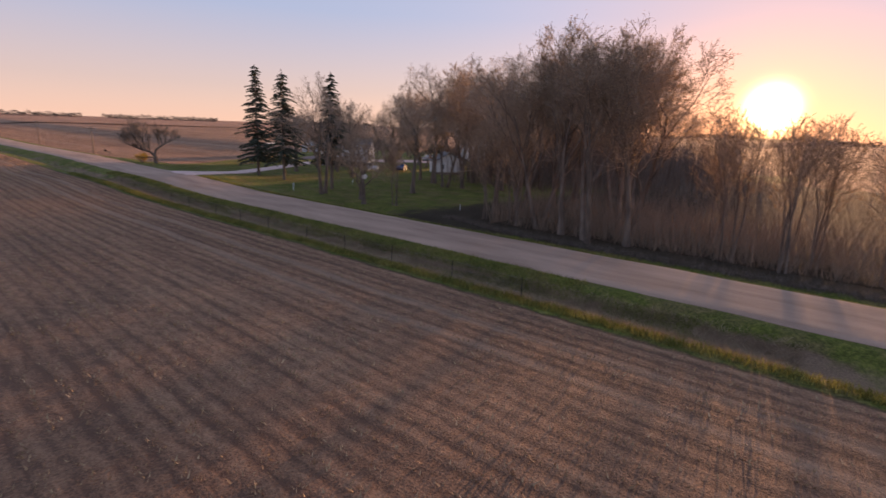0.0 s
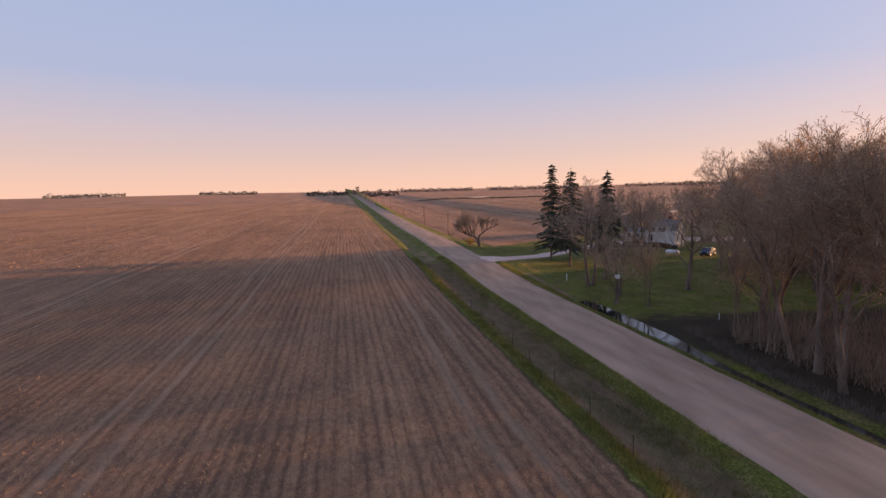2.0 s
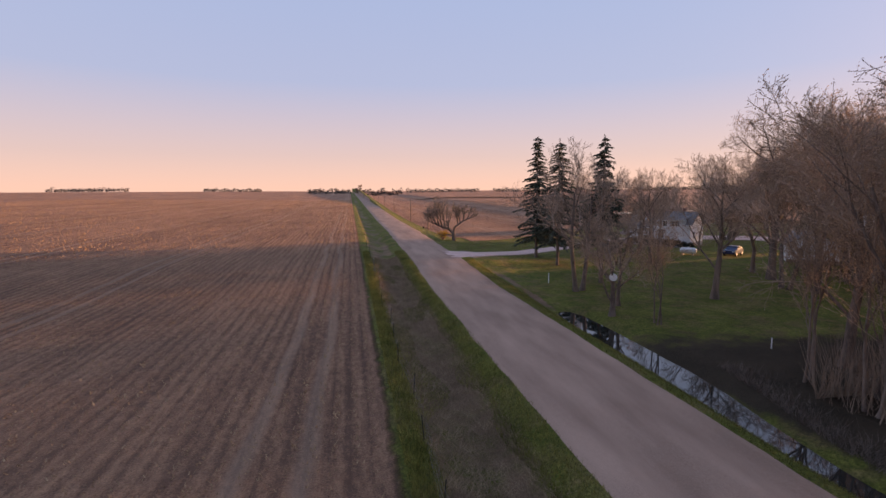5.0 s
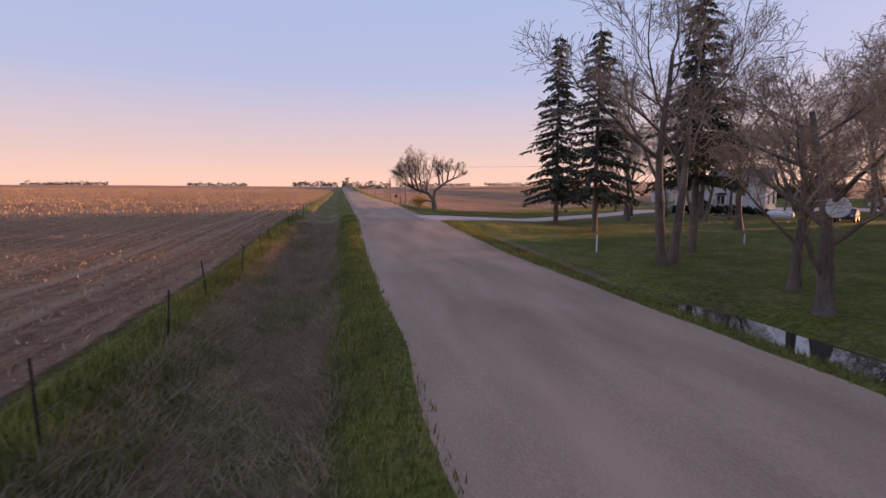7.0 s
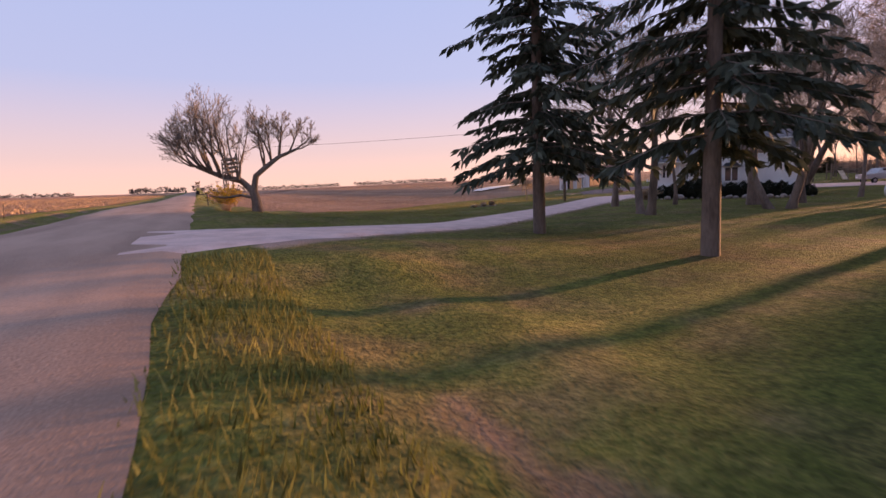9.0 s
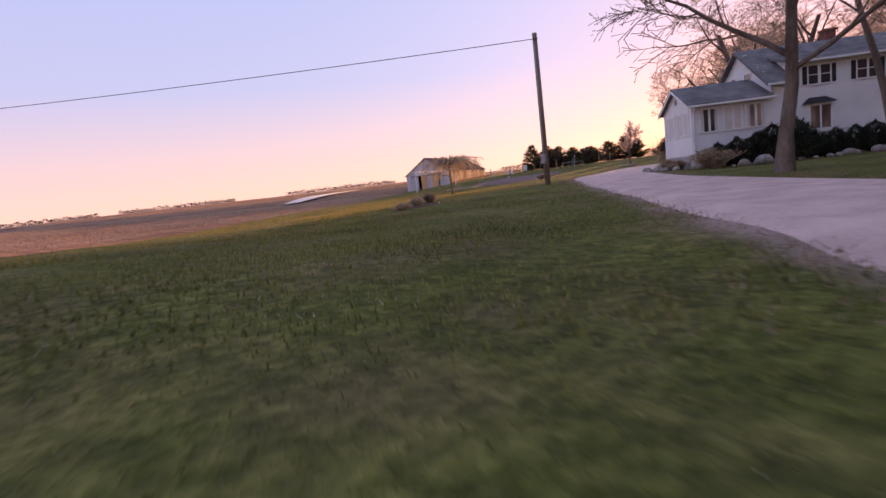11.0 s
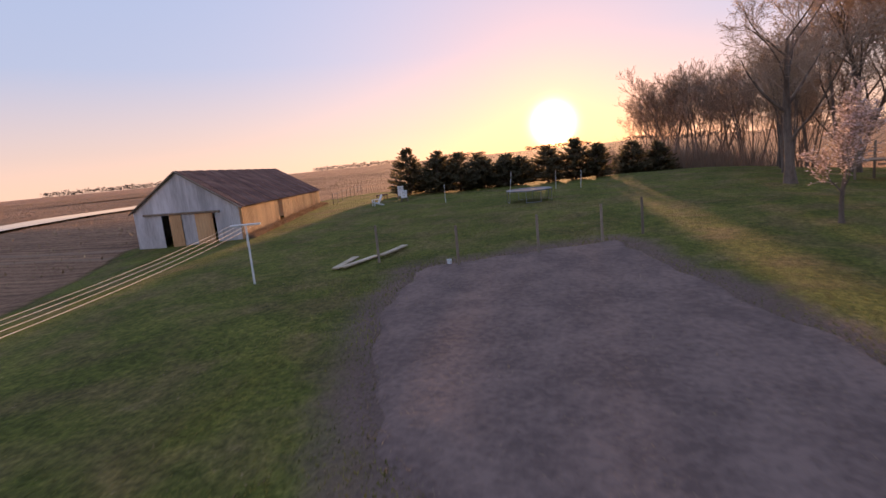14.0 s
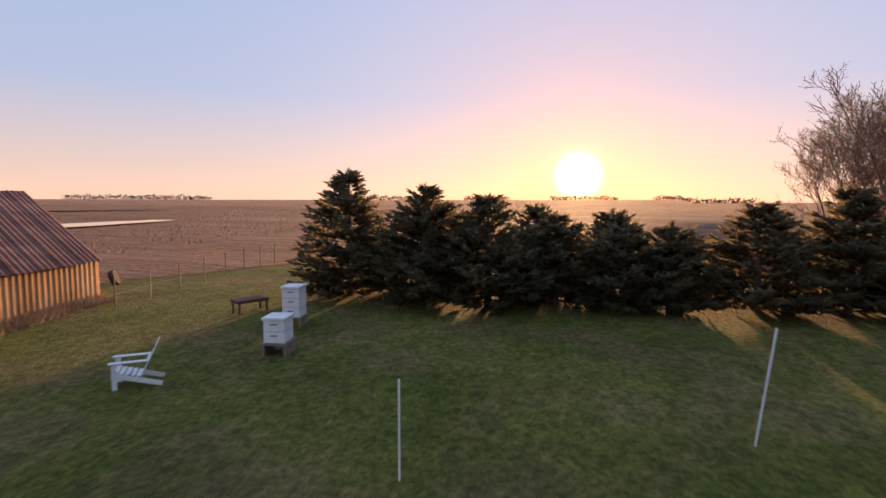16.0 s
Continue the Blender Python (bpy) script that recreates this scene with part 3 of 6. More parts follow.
# pools of meltwater lying in the far fields
for k, (a, b, w, z) in enumerate((((150, 285), (190, 262), 12, 4.6), ((60, 560), (260, 520), 40, 6.3), ((70, 172), (138, 196), 8, 1.7))):
    rows_of = []
    a, b = Vector(a), Vector(b)
    d = (b - a).normalized()
    nn = Vector((-d.y, d.x))
    for j in range(25):
        s = j / 24
        p = a.lerp(b, s)
        ww = w * (0.25 + math.sin(math.pi * min(max(s, 0.02), 0.98)) ** 0.5) * (1 + 0.3 * noise.noise(Vector((k, s * 6, 0))))
        top = max(ground_z(p.x + nn.x * o, p.y + nn.y * o) for o in (-ww, 0, ww)) + 0.25
        rows_of.append([(p.x + nn.x * ww * o, p.y + nn.y * ww * o, top) for o in (-0.5, 0, 0.5)])
    strip("field_pool_%d" % (k + 1), rows_of, M["water"], "shallow pool of water lying in the field", "water")


# ---- trees ----
class Tubes:
    def __init__(self):
        self.v, self.f = [], []

    def tube(self, pts, radii, sides):
        base = len(self.v)
        u = None
        for i, p in enumerate(pts):
            d = (pts[min(i + 1, len(pts) - 1)] - pts[max(i - 1, 0)]).normalized()
            u = d.orthogonal().normalized() if u is None else (u - d * u.dot(d)).normalized()
            w = d.cross(u)
            for k in range(sides):
                a = 2 * math.pi * k / sides
                self.v.append(p + (u * math.cos(a) + w * math.sin(a)) * radii[i])
        for i in range(len(pts) - 1):
            for k in range(sides):
                a, b = base + i * sides + k, base + i * sides + (k + 1) % sides
                self.f.append((a, b, b + sides, a + sides))

    def mesh(self, name):
        return mesh_of(name, self.v, self.f)


def grow(rng, start, way, length, r, level, deep, wood, fine, opts):
    n = (7, 6, 5, 3, 1)[min(level, 4)]
    pts, radii = [start.copy()], [r]
    p, d = start.copy(), way.normalized()
    tip = 0.3 if level == 0 else (0.25 if level < deep else 0.4)
    for i in range(n):
        d = (d + Vector((rng.gauss(0, 1), rng.gauss(0, 1), rng.gauss(0, 0.6))) * opts["bend"][min(level, 4)] + Vector((0, 0, opts["up"][min(level, 4)]))).normalized()
        p = p + d * (length / n)
        pts.append(p.copy())
        radii.append(max(r * (1 - (1 - tip) * (i + 1) / n), opts["thin"]))
    if level == 0:
        radii[0] *= 1.5
    (wood if level < 2 else fine).tube(pts, radii, (8, 6, 4, 3, 3)[min(level, 4)])
    if level >= deep:
        return
    kids = opts["kids"][level] - (opts["stems"] > 1 and level == 0) * (1 + opts["stems"])
    for k in range(kids):
        s = opts["bare"][min(level, 4)] + (1 - opts["bare"][min(level, 4)]) * (k + rng.random()) / kids
        q = s * n
        i = min(int(q), n - 1)
        at = pts[i].lerp(pts[i + 1], q - i)
        dd = (pts[i + 1] - pts[i]).normalized()
        side = dd.orthogonal().normalized()
        side.rotate(Matrix.Rotation(k * 2.4 + rng.random() * 1.2, 3, dd))
        ang = radians(rng.uniform(*opts["angle"][min(level, 4)]))
        way2 = dd * math.cos(ang) + side * math.sin(ang)
        rr = radii[i] * rng.uniform(0.38, 0.6)
        grow(rng, at, way2, length * rng.uniform(*opts["len"][min(level, 4)]) * (1.15 - 0.5 * s), rr, level + 1, deep, wood, fine, opts)


SPREAD = {"thin": 0.013, "bend": (0.06, 0.12, 0.16, 0.2, 0.2), "up": (0.02, 0.05, 0.05, 0.04, 0.03), "kids": (9, 7, 7, 5), "bare": (0.3, 0.25, 0.2, 0.15, 0.1),
          "angle": ((30, 62), (30, 60), (25, 55), (25, 55), (25, 50)), "len": ((0.5, 0.75), (0.45, 0.65), (0.45, 0.65), (0.4, 0.6), (0.4, 0.6))}
TALL = dict(SPREAD, bare=(0.35, 0.2, 0.2, 0.15, 0.1), angle=((18, 40), (22, 48), (25, 50), (25, 55), (25, 50)), kids=(9, 7, 7, 5), up=(0.03, 0.08, 0.07, 0.05, 0.03))
LOW = dict(SPREAD, bare=(0.18, 0.3, 0.2, 0.15, 0.1), angle=((45, 75), (30, 60), (30, 60), (25, 55), (25, 50)), kids=(8, 7, 7, 5), up=(0.0, 0.08, 0.08, 0.05, 0.03))


def bare_tree(seed, height, r, opts, label, stems=1, deep=4, bark="bark", lean=0.1, haze=0, fork=0.32, tone="bud"):
    rng = random.Random(seed)
    wood, fine = Tubes(), Tubes()
    opts = dict(opts, stems=stems)
    for k in range(stems):
        a = 2 * math.pi * k / stems + rng.random()
        way = Vector((math.cos(a) * (lean if stems == 1 else fork), math.sin(a) * (lean if stems == 1 else fork), 1))
        grow(rng, Vector((0.35 * math.cos(a), 0.35 * math.sin(a), -0.3)) * (stems > 1) + Vector((0, 0, -0.3)), way, height * 0.62 * rng.uniform(0.9, 1.05), r * (1 if stems == 1 else 0.75), 0, deep, wood, fine, opts)
    t = thing("bare_tree", 0, 0, 0, label, "tree", "bare trees")
    part("trunk", wood.mesh("trunk"), M[bark], t, smooth=True)
    part("crown", fine.mesh("crown"), M["twig"], t)
    if haze:
        vs, fs = [], []
        picks = [rng.choice(fine.v) for _ in range(haze)]
        for p in picks:
            if p.z < height * 0.3:
                continue
            for _ in range(2):
                o = Vector((rng.gauss(0, 1), rng.gauss(0, 1), rng.gauss(0, 1))) * 0.08
                q = p + o
                s = rng.uniform(0.04, 0.09)
                e1 = Vector((rng.gauss(0, 1), rng.gauss(0, 1), rng.gauss(0, 1))).normalized() * s
                e2 = Vector((rng.gauss(0, 1), rng.gauss(0, 1), rng.gauss(0, 1))).normalized() * s
                b = len(vs)
                vs += [q, q + e1, q + e2]
                fs.append((b, b + 1, b + 2))
        part("bud_haze", mesh_of("bud_haze", vs, fs), M[tone], t, "swelling brown buds")
    return t


def place(t, x, y, s=1.0, rz=0.0, z=None, sink=0.0):
    t.matrix_basis = Matrix.Translation((x, y, (ground_z(x, y) if z is None else z) - sink)) @ Matrix.Rotation(radians(rz), 4, "Z") @ Matrix.Diagonal((s, s, s, 1))
    return t


def again(t, x, y, s, rz, label=None, z=None):
    c = copy_thing(t, Matrix())
    c.scale = (1, 1, 1)
    place(c, x, y, s, rz, z)
    if label:
        c["label"] = label
    return c


def spray_cloud(rng, points, size, droop=0.0):
    vs, fs = [], []
    for p, way, k in points:
        d = (way + Vector((rng.gauss(0, 0.35), rng.gauss(0, 0.35), rng.gauss(0, 0.3) - droop))).normalized()
        u = d.orthogonal().normalized()
        u.rotate(Matrix.Rotation(rng.random() * 6.28, 3, d))
        s = size * k * rng.uniform(0.7, 1.3)
        b = len(vs)
        vs += [p, p + d * s * 0.5 + u * s * 0.15, p + d * s, p + d * s * 0.5 - u * s * 0.15]
        fs += [(b, b + 1, b + 2), (b, b + 2, b + 3)]
    return vs, fs


def fir_tree(seed, height, width, bare, label, name="spruce_tree"):
    rng = random.Random(seed)
    wood, pts = Tubes(), []
    wood.tube([Vector((0, 0, -0.3)), Vector((0, 0, height * 0.5)), Vector((0.05, 0, height))], [0.24, 0.15, 0.02], 8)
    z = bare
    while z < height - 0.3:
        k = (height - z) / (height - bare)
        reach = width * (0.12 + 0.88 * k ** 0.85) * rng.uniform(0.8, 1.1)
        for j in range(7):
            a = rng.random() * 6.28
            rr = reach * rng.uniform(0.5, 1.12)
            tip = Vector((math.cos(a) * rr, math.sin(a) * rr, z - rr * 0.28 + 0.12 * rr * rng.random()))
            root = Vector((0, 0, z + rng.uniform(-0.2, 0.2)))
            midp = root.lerp(tip, 0.5) + Vector((0, 0, 0.06 * rr))
            wood.tube([root, midp, tip], [0.035, 0.022, 0.008], 3)
            m = int(24 + 44 * rr / width)
            for q in range(m):
                s = 0.06 + 0.94 * (q + rng.random()) / m
                p = root.lerp(midp, s * 2) if s < 0.5 else midp.lerp(tip, s * 2 - 1)
                out_w = Vector((math.cos(a), math.sin(a), -0.25))
                sd = Vector((-math.sin(a), math.cos(a), -0.15)) * rng.choice((-1, 1))
                pts.append((p, out_w + sd * rng.uniform(0.2, 1.1) + Vector((0, 0, -rng.uniform(0, 0.9) * (rng.random() < 0.5))), 0.55 + 0.5 * k))
        z += (0.34 + 0.14 * k) * rng.uniform(0.55, 1.4)
    for q in range(14):
        pts.append((Vector((0, 0, height - 0.5 * q / 14)), Vector((rng.gauss(0, 0.5), rng.gauss(0, 0.5), 1)), 0.4))
    t = thing(name, 0, 0, 0, label, "tree", "spruces")
    part("trunk", wood.mesh("trunk"), M["bark"], t, smooth=True)
    vs, fs = spray_cloud(rng, pts, 0.46, 0.5)
    part("crown", mesh_of("crown", vs, fs), M["fir"], t)
    return t


def cedar_tree(seed, height, width, label, material="cedar", n=8200, cat="tree", name="cedar_tree", group="cedars", size=0.36, leaders=4):
    """A dense conifer of several ragged leaders round one trunk."""
    rng = random.Random(seed)
    pts = []
    wood = Tubes()
    wood.tube([Vector((0, 0, -0.3)), Vector((0, 0, height * 0.9))], [0.14, 0.03], 6)
    heads = [(0.0, 0.0, height, width)]
    for k in range(leaders):
        a, r = 2 * math.pi * k / max(leaders, 1) + rng.random(), width * rng.uniform(0.35, 0.75)
        heads.append((math.cos(a) * r, math.sin(a) * r, height * rng.uniform(0.7, 0.98), width * rng.uniform(0.4, 0.65)))
    lobes = [(rng.random() * 6.28, rng.uniform(0.05, 0.9), rng.uniform(0.7, 1.3)) for _ in range(30)]
    for i in range(n):
        hx, hy, hh, hw = heads[0] if rng.random() < 0.5 or not leaders else rng.choice(heads[1:])
        h = rng.random() ** 1.15
        prof = hw * (1 - h ** 1.5) ** 0.8 * (0.6 + 0.4 * min(1, h * 6))
        a = rng.random() * 6.28
        f = 1.0
        for la, lh, lk in lobes:
            da = abs((a - la + 3.1416) % 6.2832 - 3.1416)
            if da < 0.5 and abs(h - lh) < 0.1:
                f = lk
        rr = prof * f * rng.uniform(0.5, 1.0)
        pts.append((Vector((hx + math.cos(a) * rr, hy + math.sin(a) * rr, 0.05 + h * hh * 0.95)), Vector((math.cos(a), math.sin(a), 0.7)), 1.0 - 0.4 * h))
    for hx, hy, hh, hw in heads:
        for i in range(16):
            pts.append((Vector((hx + rng.gauss(0, 0.08), hy + rng.gauss(0, 0.08), hh * rng.uniform(0.9, 1.03))), Vector((rng.gauss(0, 0.2), rng.gauss(0, 0.2), 1)), 0.8))
    t = thing(name, 0, 0, 0, label, cat, group)
    part("trunk", wood.mesh("trunk"), M["bark"], t)
    vs, fs = spray_cloud(rng, pts, size)
    part("crown", mesh_of("crown", vs, fs), M[material], t)
    return t


# ---- house ----
def siding_wall(w, h, lap=0.13, holes=(), thick=0.16, top=None):
    """A clapboard wall in the x-z plane, outside at y = 0: a backing wall and its leaning boards. holes: x0, x1, z0, z1. top(x): upper edge."""
    n = int(round(h / lap))
    cuts = sorted({0.0, w} | {c for a, b, _, _ in holes for c in (a, b)} | ({w * k / 24 for k in range(25)} if top else set()))
    kept = set()
    for c, (a, b) in enumerate(zip(cuts, cuts[1:])):
        mid = (a + b) / 2
        for i in range(n):
            z = (i + 0.5) * h / n
            if any(x0 <= mid <= x1 and q0 < z < q1 for x0, x1, q0, q1 in holes) or (top and z > top(mid)):
                continue
            kept.add((c, i))
    bm, vs = bmesh.new(), {}

    def v(c, i, y):
        if (c, i, y) not in vs:
            vs[c, i, y] = bm.verts.new((cuts[c], y, i * h / n))
        return vs[c, i, y]
    for c, i in sorted(kept):
        bm.faces.new((v(c, i, 0.0), v(c + 1, i, 0.0), v(c + 1, i + 1, 0.0), v(c, i + 1, 0.0)))
        bm.faces.new((v(c, i + 1, thick), v(c + 1, i + 1, thick), v(c + 1, i, thick), v(c, i, thick)))
        for dc, di, p, q in ((-1, 0, (c, i + 1), (c, i)), (1, 0, (c + 1, i), (c + 1, i + 1)), (0, -1, (c, i), (c + 1, i)), (0, 1, (c + 1, i + 1), (c, i + 1))):
            if (c + dc, i + di) not in kept:
                bm.faces.new((v(*p, 0.0), v(*p, thick), v(*q, thick), v(*q, 0.0)))
    boards = []
    for i in range(n):
        c = 0
        while c < len(cuts) - 1:
            e = c
            while (e, i) in kept:
                e += 1
            if e > c:
                a, b, z0, z1 = cuts[c], cuts[e], i * h / n, (i + 1) * h / n
                bb = bmesh.new()
                q = [bb.verts.new(p) for p in ((a, -0.022, z0), (b, -0.022, z0), (b, -0.006, z1), (a, -0.006, z1), (a, -0.003, z0), (b, -0.003, z0), (b, -0.003, z1), (a, -0.003, z1))]
                for f in ((0, 1, 2, 3), (7, 6, 5, 4), (0, 4, 5, 1), (3, 2, 6, 7), (0, 3, 7, 4), (1, 5, 6, 2)):
                    bb.faces.new([q[k] for k in f])
                boards.append(bb)
            c = max(e, c + 1)
    return bm, boards


def window(parent, x, z, w, h, m, shutters=False, bars=1, pale_fill=False, name="window", curtain=0):
    """A framed pane standing in a wall's plane, outside towards -y."""
    win = part(name, boxes((x - w / 2 - 0.07, x - w / 2, -0.065, 0.06, z, z + h), (x + w / 2, x + w / 2 + 0.07, -0.065, 0.06, z, z + h),
                           (x - w / 2 - 0.09, x + w / 2 + 0.09, -0.07, 0.06, z - 0.08, z), (x - w / 2 - 0.09, x + w / 2 + 0.09, -0.06, 0.06, z + h, z + h + 0.09)), M["trim"], parent, at=m)
    c = w * 0.42 * abs(curtain)
    part("pane", boxes((x - w / 2 + c * (curtain < 0), x + w / 2 - c * (curtain > 0), -0.036, -0.026, z, z + h)), M["pale_fill" if pale_fill else "pane"], win)
    if curtain:
        e = x + (w / 2 - c if curtain > 0 else -w / 2)
        part("curtain", boxes(*[(e + c * k / 5, e + c * (k + 0.8) / 5, -0.034 + 0.004 * (k % 2), -0.02, z, z + h) for k in range(5)]), M["pale_fill"], win, "pale curtain")
    part("sash_bar", boxes(*[(x - w / 2, x + w / 2, -0.046, -0.034, z + h * (k + 1) / (bars + 1) - 0.02, z + h * (k + 1) / (bars + 1) + 0.02) for k in range(bars)]), M["trim"], win)
    if shutters:
        for sx in (x - w / 2 - 0.30, x + w / 2 + 0.08):
            bm = boxes((sx, sx + 0.22, -0.05, -0.02, z, z + h))
            for k in range(9):
                zz = z + 0.06 + k * (h - 0.12) / 9
                box(bm, sx + 0.03, sx + 0.19, -0.062, -0.045, zz, zz + 0.05)
            part("shutter", bm, M["shutter"], parent, "black louvred shutter", at=m)
    return win


house = thing("farmhouse", 41.82, 82.02, 0.1, "white clapboard two-storey farmhouse with grey shingle roof", "house", rz=-54.3)
house.scale = (0.85, 0.85, 0.85)
HW, HD, EAVE, RIDGE = 8.2, 7.6, 4.25, 6.7
front_m = Matrix()
part("foundation", boxes((-0.02, HW + 0.02, -0.03, HD + 0.03, -0.6, 0.5), (-4.42, -0.02, 0.0, 5.2, -0.6, 0.6)), M["foundation"], house, "grey block foundation")
fw = siding_wall(HW, 4.7, holes=((1.85, 2.95, 0.9, 2.3), (1.95, 3.1, 3.35, 4.35), (4.5, 5.6, 3.35, 4.35)), top=lambda x: 9 if 1.2 < x < 7.1 else EAVE - 0.5)
part("wall", fw, M["siding"], house, at=Matrix.Translation((0, 0, 0.5)))
gab = lambda x: (RIDGE - EAVE) * (1 - abs(x - HD / 2) / (HD / 2)) + EAVE - 0.5
left_m = Matrix.Translation((0, HD, 0.5)) @ Matrix.Rotation(radians(-90), 4, "Z")
right_m = Matrix.Translation((HW, 0, 0.5)) @ Matrix.Rotation(radians(90), 4, "Z")
back_m = Matrix.Translation((HW, HD, 0.5)) @ Matrix.Rotation(radians(180), 4, "Z")
part("wall", siding_wall(HD, RIDGE - 0.5, top=gab), M["siding"], house, at=left_m)
part("wall", siding_wall(HD, RIDGE - 0.5, top=gab), M["siding"], house, at=right_m)
part("wall", siding_wall(HW, EAVE - 0.5), M["siding"], house, at=back_m)


def slab(p0, p1, p2, p3, t=0.12):
    """A roof slab with the upper corners given in turn."""
    bm = bmesh.new()
    ps = [Vector(p) for p in (p0, p1, p2, p3)]
    nn = (ps[1] - ps[0]).cross(ps[3] - ps[0]).normalized()
    a = [bm.verts.new(p) for p in ps]
    b = [bm.verts.new(p - nn * t) for p in ps]
    bm.faces.new(a)
    bm.faces.new(b[::-1])
    for i in range(4):
        bm.faces.new((a[i], b[i], b[(i + 1) % 4], a[(i + 1) % 4]))
    return bm


def shingled(parent, p0, p1, p2, p3, rows=14, m=None):
    """Roof plane p0-p1 (eave), p2-p3 (ridge) with overlapping courses."""
    p0, p1, p2, p3 = (Vector(p) for p in (p0, p1, p2, p3))
    roof = part("roof", slab(p0, p1, p2, p3), M["roof"], parent, at=m)
    nn = (p1 - p0).cross(p3 - p0).normalized()
    for i in range(rows):
        a, b = i / rows, min((i + 1.15) / rows, 1.0)
        lo = [p0.lerp(p3, a), p1.lerp(p2, a)]
        hi = [p1.lerp(p2, b), p0.lerp(p3, b)]
        bm = bmesh.new()
        up = [bm.verts.new(p) for p in (lo[0] + nn * 0.028, lo[1] + nn * 0.028, hi[0] + nn * 0.012, hi[1] + nn * 0.012)]
        dn = [bm.verts.new(p) for p in (lo[0] + nn * 0.004, lo[1] + nn * 0.004, hi[0] + nn * 0.004, hi[1] + nn * 0.004)]
        bm.faces.new(up)
        bm.faces.new(dn[::-1])
        for k in range(4):
            bm.faces.new((up[k], dn[k], dn[(k + 1) % 4], up[(k + 1) % 4]))
        part("shingle_course", bm, M["roof"], roof)
    return roof


sl = (RIDGE - EAVE) / (HD / 2)
ov = 0.35
DX0, DX1, DZ = 1.2, 7.1, 5.2
for xa, xb in ((-ov, DX0), (DX1, HW + ov)):
    shingled(house, (xa, -ov, EAVE - sl * ov + 0.1), (xb, -ov, EAVE - sl * ov + 0.1), (xb, HD / 2, RIDGE + 0.1), (xa, HD / 2, RIDGE + 0.1))
shingled(house, (DX0, 2.4, EAVE + sl * 2.4 + 0.1), (DX1, 2.4, EAVE + sl * 2.4 + 0.1), (DX1, HD / 2, RIDGE + 0.1), (DX0, HD / 2, RIDGE + 0.1), 5)
shingled(house, (HW + ov, HD + ov, EAVE - sl * ov + 0.1), (-ov, HD + ov, EAVE - sl * ov + 0.1), (-ov, HD / 2, RIDGE + 0.1), (HW + ov, HD / 2, RIDGE + 0.1))
# long shed dormer over the front
for cx in (DX0, DX1 - 0.1):
    bm = bmesh.new()
    vs = []
    for xx in (cx, cx + 0.1):
        vs.append([bm.verts.new((xx, 0.0, EAVE - 0.05)), bm.verts.new((xx, 0.0, DZ)), bm.verts.new((xx, 2.6, DZ + 0.55)), bm.verts.new((xx, 2.6, EAVE + sl * 2.6 - 0.1))])
    bm.faces.new(vs[0])
    bm.faces.new(vs[1][::-1])
    for i in range(4):
        bm.faces.new((vs[0][i], vs[1][i], vs[1][(i + 1) % 4], vs[0][(i + 1) % 4]))
    part("dormer_cheek", bm, M["siding"], house)
shingled(house, (DX0 - 0.25, -0.35, DZ), (DX1 + 0.25, -0.35, DZ), (DX1 + 0.25, 3.3, DZ + 0.98), (DX0 - 0.25, 3.3, DZ + 0.98), 10)
part("gutter", boxes((DX0 - 0.25, DX1 + 0.25, -0.47, -0.35, DZ - 0.14, DZ - 0.02), (-ov, DX0 - 0.25, -0.47, -0.35, EAVE - 0.22, EAVE - 0.1), (DX1 + 0.25, HW + ov, -0.47, -0.35, EAVE - 0.22, EAVE - 0.1)), M["trim"], house, "white gutter")
part("chimney", boxes((5.2, 5.8, 3.9, 4.5, 5.9, 7.5), (5.12, 5.88, 3.82, 4.58, 7.35, 7.5)), M["brick"], house, "red brick chimney")
for x in (2.2, 2.85, 4.75, 5.35):
    window(house, x, 3.85, 0.5, 1.0, front_m, shutters=False)
for x in (1.78, 3.27, 4.33, 5.77):
    bm = boxes((x - 0.13, x + 0.13, -0.06, -0.025, 3.85, 4.85))
    for k in range(10):
        box(bm, x - 0.1, x + 0.1, -0.072, -0.055, 3.9 + k * 0.095, 3.95 + k * 0.095)
    part("shutter", bm, M["shutter"], house, "black louvred shutter")
# boxed bay window with a small dark hood
bay = part("bay_window", boxes((1.75, 3.05, -0.35, 0.0, 1.15, 1.35), (1.75, 1.87, -0.35, 0.0, 1.35, 2.75), (2.93, 3.05, -0.35, 0.0, 1.35, 2.75), (2.36, 2.44, -0.35, -0.25, 1.35, 2.75), (1.75, 3.05, -0.35, 0.0, 2.62, 2.75)), M["trim"], house, "white bay window with a dark hood")
part("pane", boxes((1.87, 2.36, -0.31, -0.29, 1.35, 2.62), (2.44, 2.93, -0.31, -0.29, 1.35, 2.62)), M["pane"], bay)
bm = bmesh.new()
hv = [bm.verts.new(p) for p in ((1.6, -0.55, 2.76), (3.2, -0.55, 2.76), (3.2, 0, 2.76), (1.6, 0, 2.76), (1.95, -0.02, 3.1), (2.85, -0.02, 3.1))]
for q in ((0, 1, 5, 4), (1, 2, 5), (0, 4, 3), (3, 2, 1, 0), (2, 3, 4, 5)):
    bm.faces.new([hv[k] for k in q])
part("hood", bm, M["shutter"], bay, "dark metal hood")
for x, z in ((2.9, 4.25), (4.9, 4.25)):
    window(house, x, z, 0.75, 0.95, Matrix.Translation((0, HD, 0)) @ Matrix.Rotation(radians(-90), 4, "Z"))
for x in (2.0, 5.4):
    window(house, x, 1.4, 0.85, 1.3, Matrix.Translation((HW, 0, 0)) @ Matrix.Rotation(radians(90), 4, "Z"))
